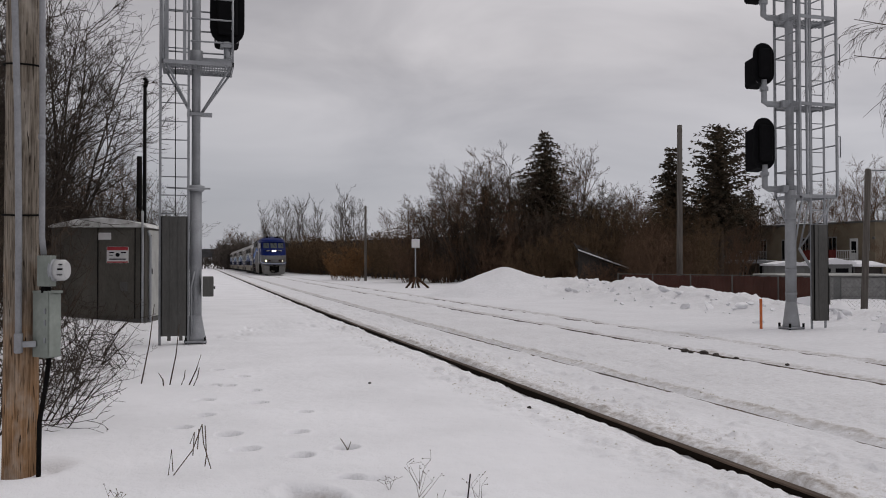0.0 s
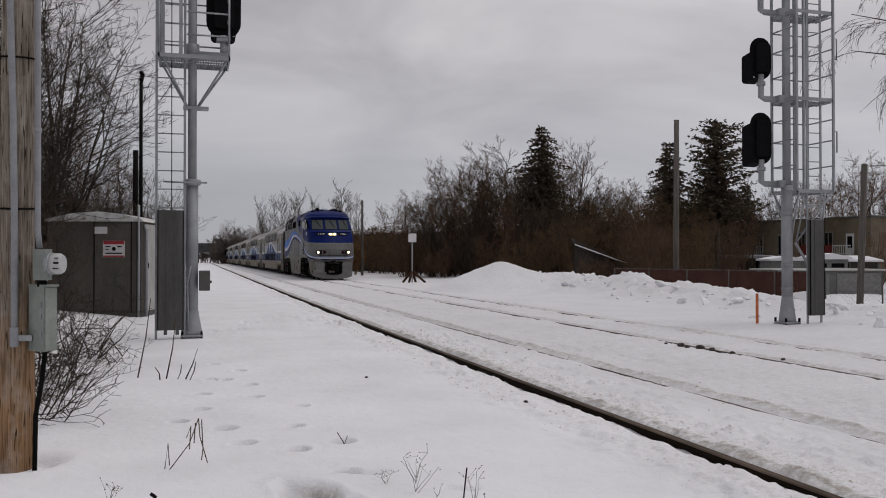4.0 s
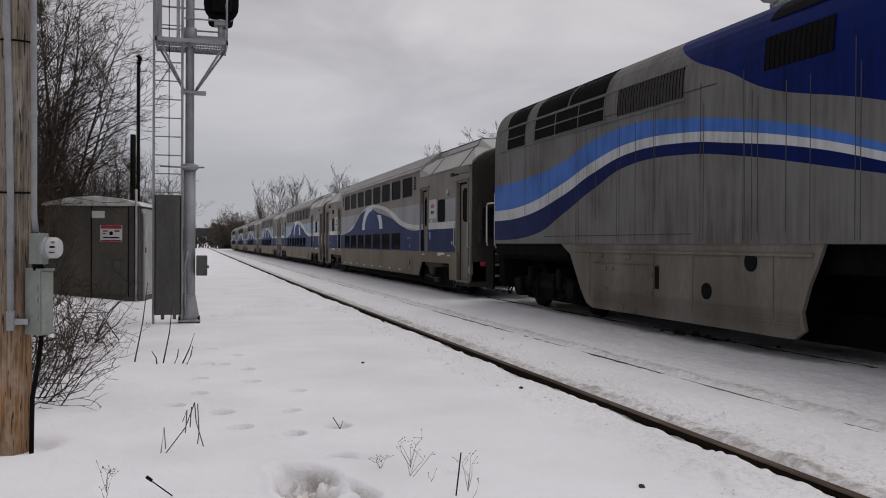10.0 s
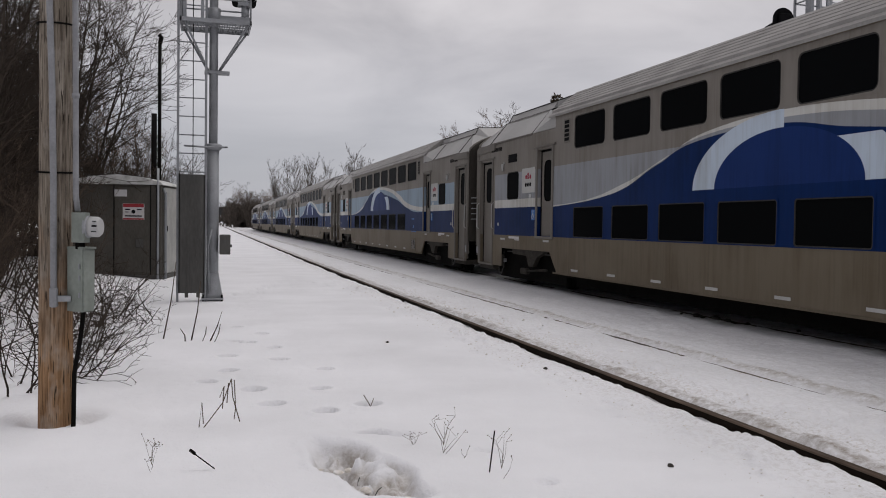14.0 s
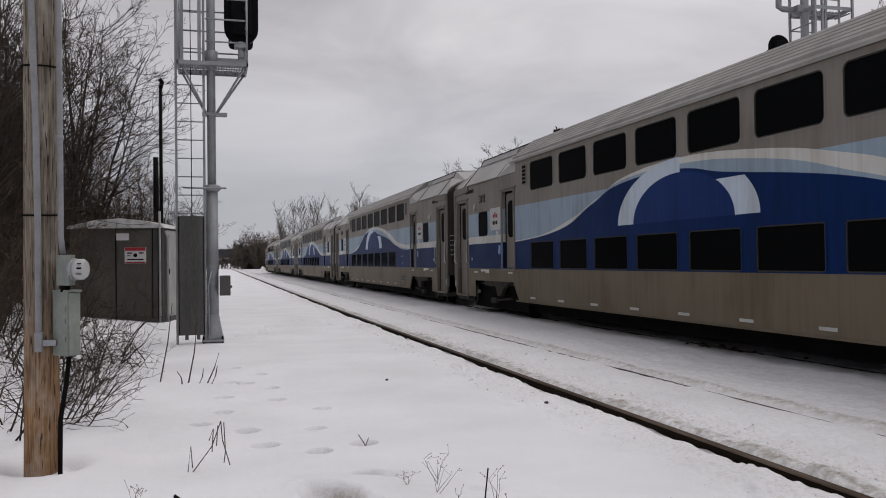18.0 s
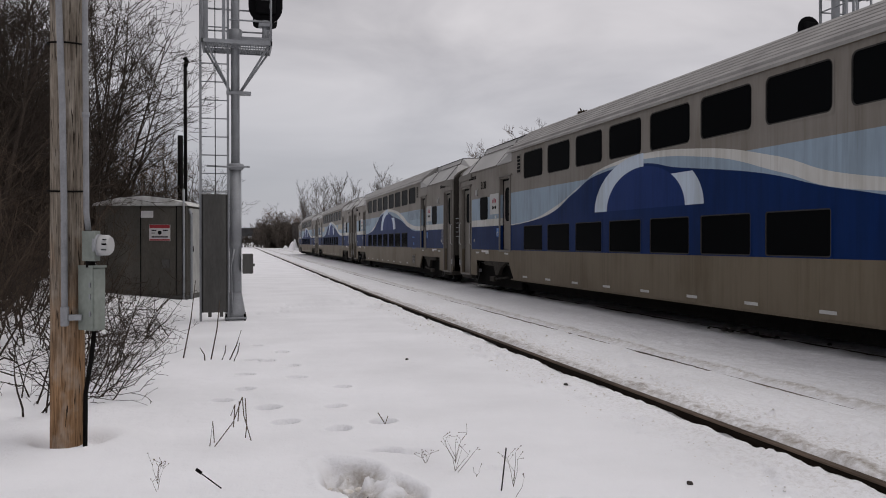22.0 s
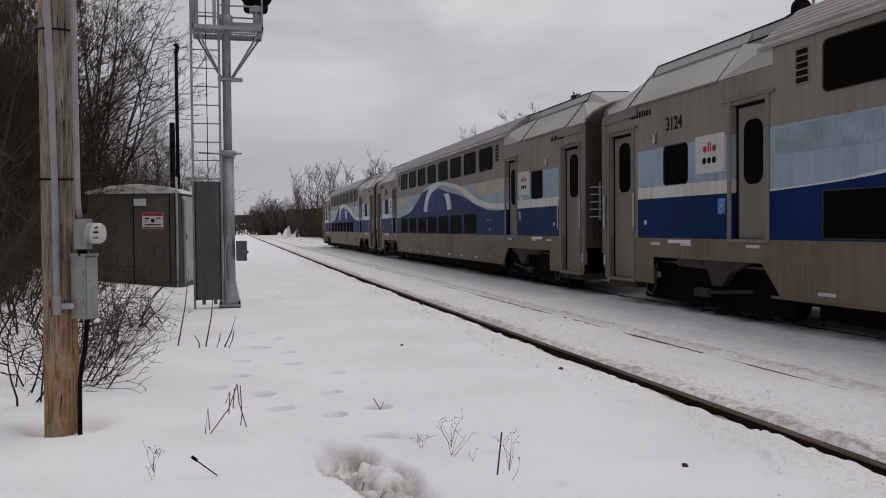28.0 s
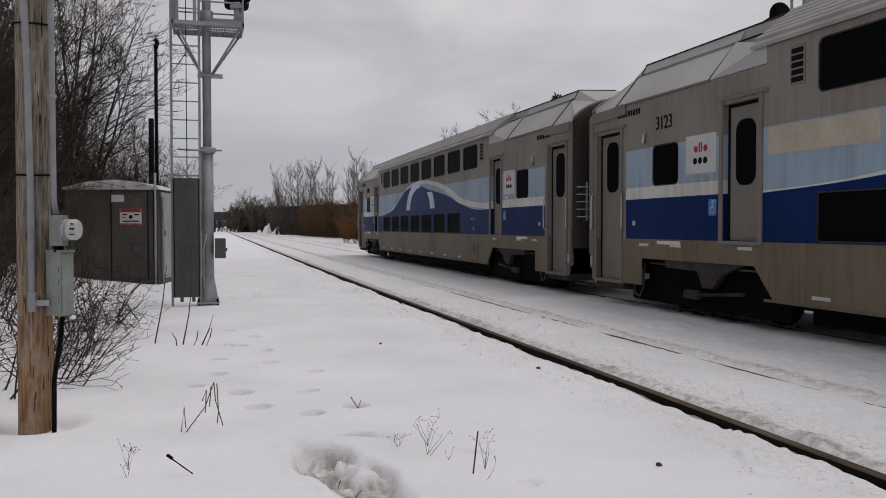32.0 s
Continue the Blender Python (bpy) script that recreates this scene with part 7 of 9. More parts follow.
def build_weeping_tree():
    """A tall tree whose boughs reach towards the signal tower and hang down in fine twigs."""
    rng = random.Random(31)
    t = thing("bare_tree", "tall leafless tree with drooping outer twigs beside the signal tower", "tree", (22.5, 18.2, -0.4), 0, "trees beyond the tracks")
    trunk, crown = MB(), MB()
    trunk.tube([(0, 0, -0.2), (0.05, 0.1, 2.5), (-0.1, 0.0, 5.5), (0.1, 0.2, 8.5), (0.0, 0.1, 11.5)], [0.24, 0.2, 0.16, 0.1, 0.03], 9, False)

    def hang(p, d, length, r, level):
        n = 5
        pts, rad = [Vector(p)], [r]
        d = Vector(d).normalized()
        for i in range(n):
            d = (d + Vector((rng.gauss(0, 0.14), rng.gauss(0, 0.14), rng.gauss(-0.02 if level < 1 else -0.20, 0.10)))).normalized()
            pts.append(pts[-1] + d * length / n)
            rad.append(max(0.004, r * (1 - 0.8 * (i + 1) / n)))
        crown.tube(pts, rad, 5 if level < 2 else 3, False)
        if level < 3:
            for k in range((8, 6, 4)[level]):
                i = rng.randrange(1, n + 1)
                side = Vector((rng.gauss(0, 1), rng.gauss(0, 1), rng.gauss(-0.1, 0.7))).normalized()
                ax = (pts[i] - pts[i - 1]).normalized()
                hang(pts[i - 1].lerp(pts[i], rng.random()), ax + side * 0.75, length * rng.uniform(0.3, 0.5), max(0.006, rad[i] * 0.6), level + 1)
    for z0, d, L, r in ((6.0, (-3.5, 1.0, 2.0), 4.9, 0.06), (7.2, (-3.6, 0.8, 2.0), 5.0, 0.05), (5.4, (-2.8, 1.3, 1.7), 3.2, 0.04), (7.9, (-2.5, -1.5, 2.6), 4.5, 0.05), (8.2, (2.0, 1.8, 2.4), 4.0, 0.05), (6.8, (2.4, -1.8, 1.8), 4.2, 0.05), (9.0, (-1.2, 2.0, 2.2), 3.5, 0.04), (9.6, (0.8, -1.8, 2.2), 3.0, 0.04)):
        hang((0, 0, z0), d, L, r, 0)
    part("trunk", trunk, M_BARK, t)
    part("crown", crown, M_BARK, t)


build_weeping_tree()
rngq = random.Random(77)
for k in range(12):
    y = rngq.uniform(15, 25)
    tree(TALL[k % 4], "bare_tree", LEAFLESS, "tree", -0.15 * y - 1.3 - rngq.uniform(0, 2.0), y, rngq.uniform(0.7, 1.0), rngq, "bare trees of the thicket")
for k in range(10):
    y = rngq.uniform(15, 24)
    tree(SHRUBN[k % 3], "bare_shrub", "leafless tangled shrub in the snow", "shrub", -0.16 * y - 1.2 - rngq.uniform(0, 2.0), y, rngq.uniform(0.8, 1.2), rngq, "shrubs of the thicket")

# ---- signal masts, shelter and poles ----


def flange_base(mb, x, y, r0, r1, h, z=0.0):
    mb.box(x - r0 * 1.05, y - r0 * 1.05, z + 0.02, x + r0 * 1.05, y + r0 * 1.05, z + 0.06, 0.008)
    n = 12
    mb.tube([(x, y, z + 0.05), (x, y, z + 0.12), (x, y, z + h)], [r0, r0 * 0.95, r1], n)


def signal_head(parent, x, y, z, w, h, hood=0.32, lamps=3):
    """A signal turned away along the track: backboard, lamp case and hoods."""
    bb = MB()
    bb.prism(rounded(x - w / 2, z, x + w / 2, z + h, w * 0.49, 6), 1, y, y + 0.02)
    head = part("signal_head", bb, M_DARK, parent, "black oval signal backboard seen from behind")
    cs = MB()
    cs.box(x - w * 0.30, y - 0.09, z + h * 0.14, x + w * 0.30, y, z + h * 0.86, 0.03)
    part("lamp_case", cs, M_DARK, head)
    hd = MB()
    r2 = w * 0.36
    ring = rounded(x - r2, z + h * 0.04, x + r2, z + h * (0.72 if h < 1 else 0.84), r2 * 0.35)
    hd.loft([[(a, yy, b - (yy - y) * 0.16) for a, b in ring] for yy in (y + 0.02, y + 0.02 + hood)], True, False)
    part("hood", hd, M_DARK, head)
    for i in range(lamps):
        hz = z + h * (0.5 if lamps == 1 else 0.24 + 0.5 * i / (lamps - 1))
        part("lens", MB().tube([(x, y + 0.02, hz), (x, y + 0.05, hz)], min(0.10, h / lamps * 0.3), 12), M_LAMPD, head)
    return head


def ladder(parent, x0, x1, y, z0, z1, step=0.33, name="ladder"):
    for x in (x0, x1):
        part("stringer", MB().box(x - 0.022, y - 0.012, z0, x + 0.022, y + 0.012, z1), M_GALV, parent)
    z = z0 + 0.45
    while z < z1:
        part("rung", MB().tube([(x0, y, z), (x1, y, z)], 0.012, 6), M_GALV, parent)
        z += step


def build_left_mast():
    x, y = 0.08, 16.0
    m = thing("signal_mast", "galvanised railway signal mast with ladder and work platform", "signal mast")
    b = MB()
    flange_base(b, x, y, 0.185, 0.105, 0.52)
    b.tube([(x, y, 0.5), (x, y, 2.78)], 0.106, 16)
    part("lower_pole", b, M_GALV, m)
    for a in range(4):
        part("anchor_bolt", MB().tube([(x + 0.165 * (1 if a % 2 else -1), y + 0.165 * (1 if a > 1 else -1), -0.05), (x + 0.165 * (1 if a % 2 else -1), y + 0.165 * (1 if a > 1 else -1), 0.12)], 0.022, 6), M_BLACK, m)
    part("collar", MB().tube([(x, y, 2.74), (x, y, 2.78), (x, y, 2.84), (x, y, 2.86)], [0.12, 0.155, 0.155, 0.10], 16).tube([(x - 0.5, y - 0.1, 2.8), (x - 0.2, y - 0.22, 2.78), (x + 0.25, y - 0.05, 2.80)], 0.018, 6), M_GALV, m)
    part("upper_pole", MB().tube([(x, y, 2.8), (x, y, 8.2)], 0.078, 14), M_GALV, m)
    ly = 15.85
    ladder(m, -0.53, -0.05, ly, -0.1, 8.0)
    part("cable", MB().tube([(-0.27, ly - 0.03, 2.2), (-0.28, ly - 0.02, 8.0)], 0.008, 5), M_BLACK, m)
    sh = MB()
    sh.box(-0.51, 15.74, 0.16, -0.06, 15.76, 2.28, 0.004)
    sh.box(-0.51, 15.74, 0.16, -0.49, 15.86, 2.28)
    sh.box(-0.08, 15.74, 0.16, -0.06, 15.86, 2.28)
    for a in (-0.36, -0.22):
        sh.box(a, 15.728, 0.16, a + 0.03, 15.745, 2.28)
    sh.box(-0.40, 15.735, 0.08, -0.34, 15.75, 0.18)
    sh.box(-0.20, 15.735, 0.08, -0.14, 15.75, 0.18)
    part("climb_guard", sh, M_DGALV, m, "dark ribbed sheet-metal climbing guard")
    jb = MB()
    jb.box(0.20, 15.78, 0.85, 0.39, 16.02, 1.21, 0.01)
    jb.box(0.38, 15.86, 0.98, 0.42, 15.90, 1.03)
    part("junction_box", jb, M_DGALV, m, "small grey junction box")
    part("conduit", MB().tube([(0.02, 15.86, 0.1), (0.0, 15.84, 1.0), (0.06, 15.87, 1.3)], 0.018, 6), M_GALV, m)
    # platform at 5 m
    pf = MB()
    pf.box(-0.50, 15.45, 4.93, 0.72, 15.48, 5.0)
    pf.box(-0.50, 16.32, 4.93, 0.72, 16.35, 5.0)
    pf.box(-0.50, 15.45, 4.93, -0.47, 16.35, 5.0)
    pf.box(0.69, 15.45, 4.93, 0.72, 16.35, 5.0)
    plat = part("platform_frame", pf, M_GALV, m)
    gr = MB()
    for i in range(26):
        gr.box(-0.47 + i * 0.0455, 15.48, 4.955, -0.455 + i * 0.0455, 16.32, 4.985)
    for i in range(5):
        gr.box(-0.47, 15.5 + i * 0.2, 4.95, 0.69, 15.515 + i * 0.2, 4.98)
    tagged(part("grating", gr, M_GALV, plat), kind="stuff")
    for xa, xb in ((-0.42, 0.0), (0.66, 0.16)):
        for yy in (15.5, 16.3):
            part("brace", MB().tube([(xa, yy, 4.93), (xb, 15.95 if yy < 16 else 16.05, 4.15)], 0.02, 6), M_GALV, m)
    part("brace_band", MB().box(x - 0.16, 15.9, 4.12, x + 0.28, 16.1, 4.17), M_GALV, m)
    # guard rails of the platform
    for xx, yy in ((-0.48, 15.47), (0.70, 15.47), (-0.48, 16.33), (0.70, 16.33)):
        part("rail_post", MB().tube([(xx, yy, 5.0), (xx, yy, 6.15)], 0.02, 6), M_GALV, m)
    for zz in (5.35, 5.75, 6.12):
        part("guard_rail", MB().tube([(-0.02, 15.47, zz), (0.70, 15.47, zz), (0.70, 16.33, zz), (-0.48, 16.33, zz), (-0.48, 15.47, zz)], 0.016, 6), M_GALV, m)
    for xx in (-0.42, -0.12):
        part("cage_bar", MB().box(xx - 0.03, 15.62, 5.0, xx + 0.03, 15.64, 8.0), M_GALV, m)
    part("signal_bracket", MB().box(x, y - 0.06, 5.06, 0.72, y + 0.06, 5.18, 0.01).tube([(x, y, 5.02), (x, y, 5.3)], 0.12, 12).tube([(0.62, y, 5.1), (0.62, y, 5.5)], 0.06, 10).box(0.5, y - 0.1, 5.38, 0.74, y + 0.1, 5.44), M_GALV, m)
    signal_head(m, 0.63, 16.12, 5.48, 0.62, 1.15)
    signal_head(m, 0.63, 16.12, 7.0, 0.62, 0.9)
    return m


build_left_mast()


def build_right_tower():
    x, y = 12.42, 15.45
    m = thing("signal_tower", "galvanised railway signal tower with caged ladder and three signals", "signal mast")
    b = MB()
    flange_base(b, x, y, 0.185, 0.112, 0.62)
    b.tube([(x, y, 0.6), (x, y, 3.0)], 0.114, 16)
    part("lower_pole", b, M_GALV, m)
    part("upper_pole", MB().tube([(x, y, 2.9), (x, y, 9.5)], 0.085, 14), M_GALV, m)
    for zz in (0.75, 1.25, 2.35):
        part("band", MB().tube([(x, y, zz), (x, y, zz + 0.05)], 0.124, 16), M_GALV, m)
    part("stay", MB().tube([(x + 0.1, y - 0.14, 1.75), (x + 0.4, y - 0.25, 1.2)], 0.03, 6), M_GALV, m)
    for a in range(4):
        part("anchor_bolt", MB().tube([(x + 0.17 * (1 if a % 2 else -1), y + 0.17 * (1 if a > 1 else -1), -0.05), (x + 0.17 * (1 if a % 2 else -1), y + 0.17 * (1 if a > 1 else -1), 0.14)], 0.025, 6), M_BLACK, m)
    xs = (12.74, 13.09)
    ly = 15.2
    ladder(m, xs[0], xs[1], ly, -0.05, 9.3, 0.31)
    sh = MB()
    sh.box(xs[0] - 0.01, ly - 0.10, 0.2, xs[1] + 0.01, ly - 0.085, 2.25)
    sh.box(xs[0] - 0.01, ly - 0.10, 0.2, xs[0] + 0.01, ly, 2.25)
    sh.box(xs[1] - 0.01, ly - 0.10, 0.2, xs[1] + 0.01, ly, 2.25)
    sh.box(xs[0] + 0.1, ly - 0.11, 0.2, xs[0] + 0.13, ly - 0.095, 2.25)
    part("climb_guard", sh, M_DGALV, m, "dark sheet-metal climbing guard")
    x0, x1, y0, y1 = 12.36, 13.30, 15.05, 15.85
    for zz in (2.86, 4.83, 6.70, 8.5):
        f = MB()
        f.box(x0, y0, zz - 0.04, x1, y0 + 0.03, zz + 0.03)
        f.box(x0, y1 - 0.03, zz - 0.04, x1, y1, zz + 0.03)
        f.box(x0, y0, zz - 0.04, x0 + 0.03, y1, zz + 0.03)
        f.box(x1 - 0.03, y0, zz - 0.04, x1, y1, zz + 0.03)
        fl = part("platform_frame", f, M_GALV, m)
        g = MB()
        for i in range(14):
            g.box(x0 + 0.03 + i * 0.085, y0 + 0.3, zz - 0.01, x0 + 0.05 + i * 0.085, y1 - 0.03, zz + 0.015)
        tagged(part("grating", g, M_GALV, fl), kind="stuff")
        if zz < 8:
            for h2 in (0.55, 1.1, 1.55):
                part("guard_rail", MB().tube([(x0, y0, zz + h2), (x0, y1, zz + h2 + 0.0), (x1, y1, zz + h2), (x1, y0, zz + h2)], 0.017, 6), M_GALV, m)
    for xx, yy in ((x0, y0), (x0, y1), (x1, y0), (x1, y1), (12.62, y0 + 0.1), (12.95, y1)):
        part("cage_post", MB().box(xx - 0.022, yy - 0.022, 2.86, xx + 0.022, yy + 0.022, 9.2), M_GALV, m)
    for zz in (3.7, 5.7):
        part("hoop_handle", MB().tube([(x1, y0, zz), (x1 + 0.09, y0, zz), (x1 + 0.09, y0, zz + 0.45), (x1, y0, zz + 0.45)], 0.015, 6), M_GALV, m)
    for xx, yy in ((x0 + 0.05, y0), (x1 - 0.05, y0), (x0 + 0.05, y1), (x1 - 0.05, y1)):
        part("brace", MB().tube([(xx, yy, 2.84), (x + (xx - x) * 0.15 + 0.1, y, 1.75)], 0.02, 6), M_GALV, m)
    part("brace", MB().tube([(xs[1] + 0.02, ly, 1.95), (x1 - 0.1, ly, 2.84)], 0.02, 6), M_GALV, m)
    for z0, h in ((3.45, 1.12), (5.29, 0.90), (7.17, 0.90)):
        cx = 11.85
        part("signal_arm", MB().tube([(x, y + 0.1, z0 - 0.42), (cx + 0.1, y + 0.1, z0 - 0.42), (cx, y + 0.1, z0 - 0.38), (cx, y + 0.1, z0 + 0.1)], 0.065, 10).box(x - 0.2, y - 0.05, z0 - 0.5, x + 0.14, y + 0.2, z0 - 0.34, 0.01).tube([(cx, y + 0.1, z0 - 0.14), (cx, y + 0.1, z0 - 0.06)], 0.095, 10), M_GALV, m)
        signal_head(m, cx, y + 0.1, z0, 0.53, h, 0.38, 3 if h > 1 else 2)
    return m


build_right_tower()


def build_shelter():
    # front-right corner, yawed a little to the line
    s = thing("signal_shelter", "brown-grey sheet-metal signal shelter with pale curved roof", "equipment cabinet", (-1.07, 22.0, 0.0), -13)
    w, d, h = 2.25, 1.9, 2.33
    part("body", MB().box(-w, 0, 0.05, 0, d, h, 0.015), M_BUNG, s)
    part("plinth", MB().box(-w - 0.03, -0.03, -0.2, 0.03, d + 0.03, 0.10, 0.01), M_DGALV, s)
    prof = [(-w - 0.06, h), (-w - 0.02, h + 0.06), (-w * 0.72, h + 0.20), (-w * 0.45, h + 0.24), (-w * 0.2, h + 0.18), (0.0, h + 0.06), (0.06, h)]
    part("roof", MB().loft([[(a, y, b) for a, b in prof] for y in (-0.07, d + 0.07)]), M_BUNGW, s, "pale sheet-metal roof dusted with snow").data.materials[0] = M_DUSTED
    # door leaf on the front with frame seams
    part("door", MB().box(-1.12, -0.022, 0.16, -0.28, 0.0, h - 0.06, 0.008), M_BUNG, s)
    for a in (-1.15, -0.26, -0.12):
        part("seam", MB().box(a, -0.014, 0.1, a + 0.02, 0.0, h), M_DARK, s)
    part("latch_box", MB().box(-0.60, -0.06, 0.78, -0.42, -0.02, 1.0, 0.01), M_DGALV, s)
    sg = part("warning_sign", MB().box(-0.92, -0.032, 1.46, -0.40, -0.022, 1.86), M_SIGNW, s, "white warning sign with red bands and small bars of text")
    for z0, z1 in ((1.77, 1.855), (1.465, 1.50)):
        part("band", MB().box(-0.91, -0.036, z0, -0.41, -0.032, z1), M_SIGNR, sg)
    for a, b, z0, z1 in ((-0.86, -0.74, 1.70, 1.73), (-0.58, -0.46, 1.70, 1.73), (-0.86, -0.46, 1.54, 1.57), (-0.86, -0.78, 1.64, 1.66)):
        part("text_bar", MB().box(a, -0.036, z0, b, -0.032, z1), M_DARK, sg)
    part("emblem", MB().tube([(-0.66, -0.036, 1.66), (-0.66, -0.030, 1.66)], 0.05, 12), M_DARK, sg)
    part("plate", MB().box(-1.12, -0.035, 2.03, -0.82, -0.022, 2.2), M_SIGNW, s)
    # bright side with vents and conduits
    part("side_panel", MB().box(0.0, 0.25, 0.12, 0.03, d - 0.1, h - 0.05, 0.01), M_BUNGW, s, "paler side panel")
    part("lock", MB().box(0.03, 0.34, 1.18, 0.06, 0.42, 1.32, 0.008), M_DARK, s)
    for zz in (0.5, 2.0):
        part("hinge", MB().tube([(0.045, 0.30, zz), (0.045, 0.30, zz + 0.16)], 0.02, 6), M_DGALV, s)
    part("conduit", MB().tube([(-0.06, -0.05, 0.0), (-0.06, -0.05, h + 0.4)], 0.03, 8), M_GALV, s)
    part("conduit", MB().tube([(0.08, 0.12, 0.0), (0.08, 0.12, 2.1), (0.02, 0.12, 2.25)], 0.035, 8), M_GALV, s)
    return s


build_shelter()
solid("antenna_post", MB().tube([(-1.22, 24.4, -0.1), (-1.22, 24.4, 6.25)], [0.055, 0.045], 8).tube([(-1.22, 24.4, 6.25), (-1.18, 24.4, 6.42), (-1.24, 24.4, 6.5)], 0.06, 8), M_BLACK, "tall thin black antenna post behind the shelter", "post")
solid("timber_post", MB().tube([(-1.42, 25.6, -0.1), (-1.42, 25.6, 4.5)], [0.085, 0.075], 8), M_BLACK, "dark timber post behind the shelter", "post")


def build_utility_pole():
    x, y = -1.11, 6.50
    p = thing("utility_pole", "weathered wooden utility pole with conduits, meter and switch box", "utility pole")
    b = MB()
    n = 22
    rng = random.Random(5)
    rings = []
    for z in np.linspace(-0.2, 9.5, 60):
        r0 = 0.116 - 0.003 * z
        rings.append([(x - 0.018 + (r0 + rng.gauss(0, 0.0012)) * math.cos(2 * math.pi * i / n), y + (r0 + rng.gauss(0, 0.0012)) * math.sin(2 * math.pi * i / n), z) for i in range(n)])
    b.loft(rings, True, True, True)
    part("shaft", b, M_POLEW, p)
    for z in (1.78, 2.82, 4.2):
        part("strap", MB().tube([(x - 0.018 + 0.124 * math.cos(a), y + 0.124 * math.sin(a), z + 0.01 * math.sin(a)) for a in np.linspace(0, 6.283, 17)], 0.007, 5), M_BLACK, p)
    part("conduit", MB().tube([(x - 0.010, y - 0.142, 0.90), (x - 0.012, y - 0.142, 1.7), (x - 0.022, y - 0.140, 2.4), (x - 0.050, y - 0.130, 3.3), (x - 0.10, y - 0.09, 6.0)], 0.022, 10).box(x - 0.036, y - 0.165, 0.83, x + 0.016, y - 0.11, 0.97, 0.008), M_PVC, p)
    part("conduit", MB().tube([(x + 0.142, y - 0.12, 1.50), (x + 0.128, y - 0.11, 1.62), (x + 0.125, y - 0.10, 2.3), (x + 0.105, y - 0.09, 6.0)], 0.020, 10).tube([(x + 0.125, y - 0.10, 2.30), (x + 0.125, y - 0.10, 2.33)], 0.026, 10), M_PVC, p)
    mb = part("meter_box", MB().prism([(x + 0.105, y - 0.15), (x + 0.202, y - 0.26), (x + 0.226, y - 0.16), (x + 0.13, y - 0.06)], 2, 1.285, 1.495), M_BOXG, p, "pale grey-green meter base")
    part("meter_rim", MB().tube([(x + 0.205, y - 0.19, 1.395), (x + 0.232, y - 0.197, 1.395)], 0.078, 20), M_GALV, mb)
    part("meter", MB().tube([(x + 0.228, y - 0.196, 1.395), (x + 0.288, y - 0.212, 1.395), (x + 0.306, y - 0.217, 1.395)], [0.073, 0.071, 0.056], 20), M_METER, mb, "round electricity meter under glass")
    for a, b2, d, e in ((0.250, 0.282, 1.395, 1.408), (0.246, 0.280, 1.36, 1.366), (0.256, 0.280, 1.432, 1.438)):
        part("dial", MB().box(x + a, y - 0.281, d, x + b2, y - 0.264, e), M_DARK, mb)
    part("hub", MB().tube([(x + 0.165, y - 0.17, 1.24), (x + 0.165, y - 0.17, 1.29)], 0.032, 10), M_BLACK, p)
    # the switch box is turned half away: a plain side and the hinged front
    ca, cb, cc = Vector((-1.038, 6.400, 0)), Vector((-0.924, 6.270, 0)), Vector((-0.859, 6.370, 0))
    cd = ca + cc - cb
    side, face = (cb - ca).normalized(), (cc - cb).normalized()
    plan = lambda *q: [(v.x, v.y) for v in q]
    sw = part("switch_box", MB().prism(plan(ca, cb, cc, cd), 2, 0.80, 1.245), M_BOXG, p, "pale green-grey switch box")
    out = side * 0.012
    part("cover", MB().prism(plan(cb + face * 0.006, cb + out + face * 0.006, cc + out - face * 0.006, cc - face * 0.006), 2, 0.812, 1.232), M_BOXG, sw)
    part("hood", MB().prism(plan(ca - face * 0.004, cb + out * 1.6 - face * 0.004, cc + out * 1.6 + face * 0.004, cd + face * 0.004), 2, 1.238, 1.254), M_BOXG, sw)
    for z in (0.90, 1.02, 1.10):
        h = cb - side * 0.022
        part("hinge", MB().prism(plan(h, h - face * 0.008, h - side * 0.016 - face * 0.008, h - side * 0.016), 2, z, z + 0.035), M_GALV, sw)
    part("strut", MB().box(x - 0.01, y - 0.15, 0.87, x + 0.10, y - 0.11, 0.91), M_GALV, p)
    part("cable", MB().tube([(x + 0.185, y - 0.15, 0.81), (x + 0.165, y - 0.14, 0.62), (x + 0.118, y - 0.10, 0.35), (x + 0.108, y - 0.07, -0.1)], 0.016, 8), M_BLACK, p)
    return p


build_utility_pole()
solid("utility_pole", MB().tube([(22.05, 35.2, -0.7), (22.05, 35.1, 7.93)], [0.15, 0.12], 10), M_GREYPOLE, "bare grey wooden pole behind the snow bank", "utility pole")
solid("utility_pole", MB().tube([(22.78, 24.56, -0.5), (22.92, 24.44, 4.75)], [0.12, 0.105], 10), M_GREYPOLE, "leaning grey wooden pole by the fence", "utility pole")
solid("overhead_wire", MB().tube([(22.92, 24.44, 4.68), (26.0, 22.6, 4.62), (30.0, 20.2, 4.62), (36.0, 16.6, 4.75), (44.0, 11.8, 5.1)], 0.012, 5), M_BLACK, "thin black overhead wire leaving the leaning pole", "wire")
solid("utility_pole", MB().tube([(13.77, 68.9, 0.0), (13.76, 68.9, 6.2)], [0.11, 0.09], 8), M_GREYPOLE, "thin distant wooden pole", "utility pole")
solid("marker_stake", MB().box(11.80, 15.67, -0.1, 11.86, 15.70, 0.66, 0.006), M_ORANGE, "faded orange marker stake in the snow", "stake")


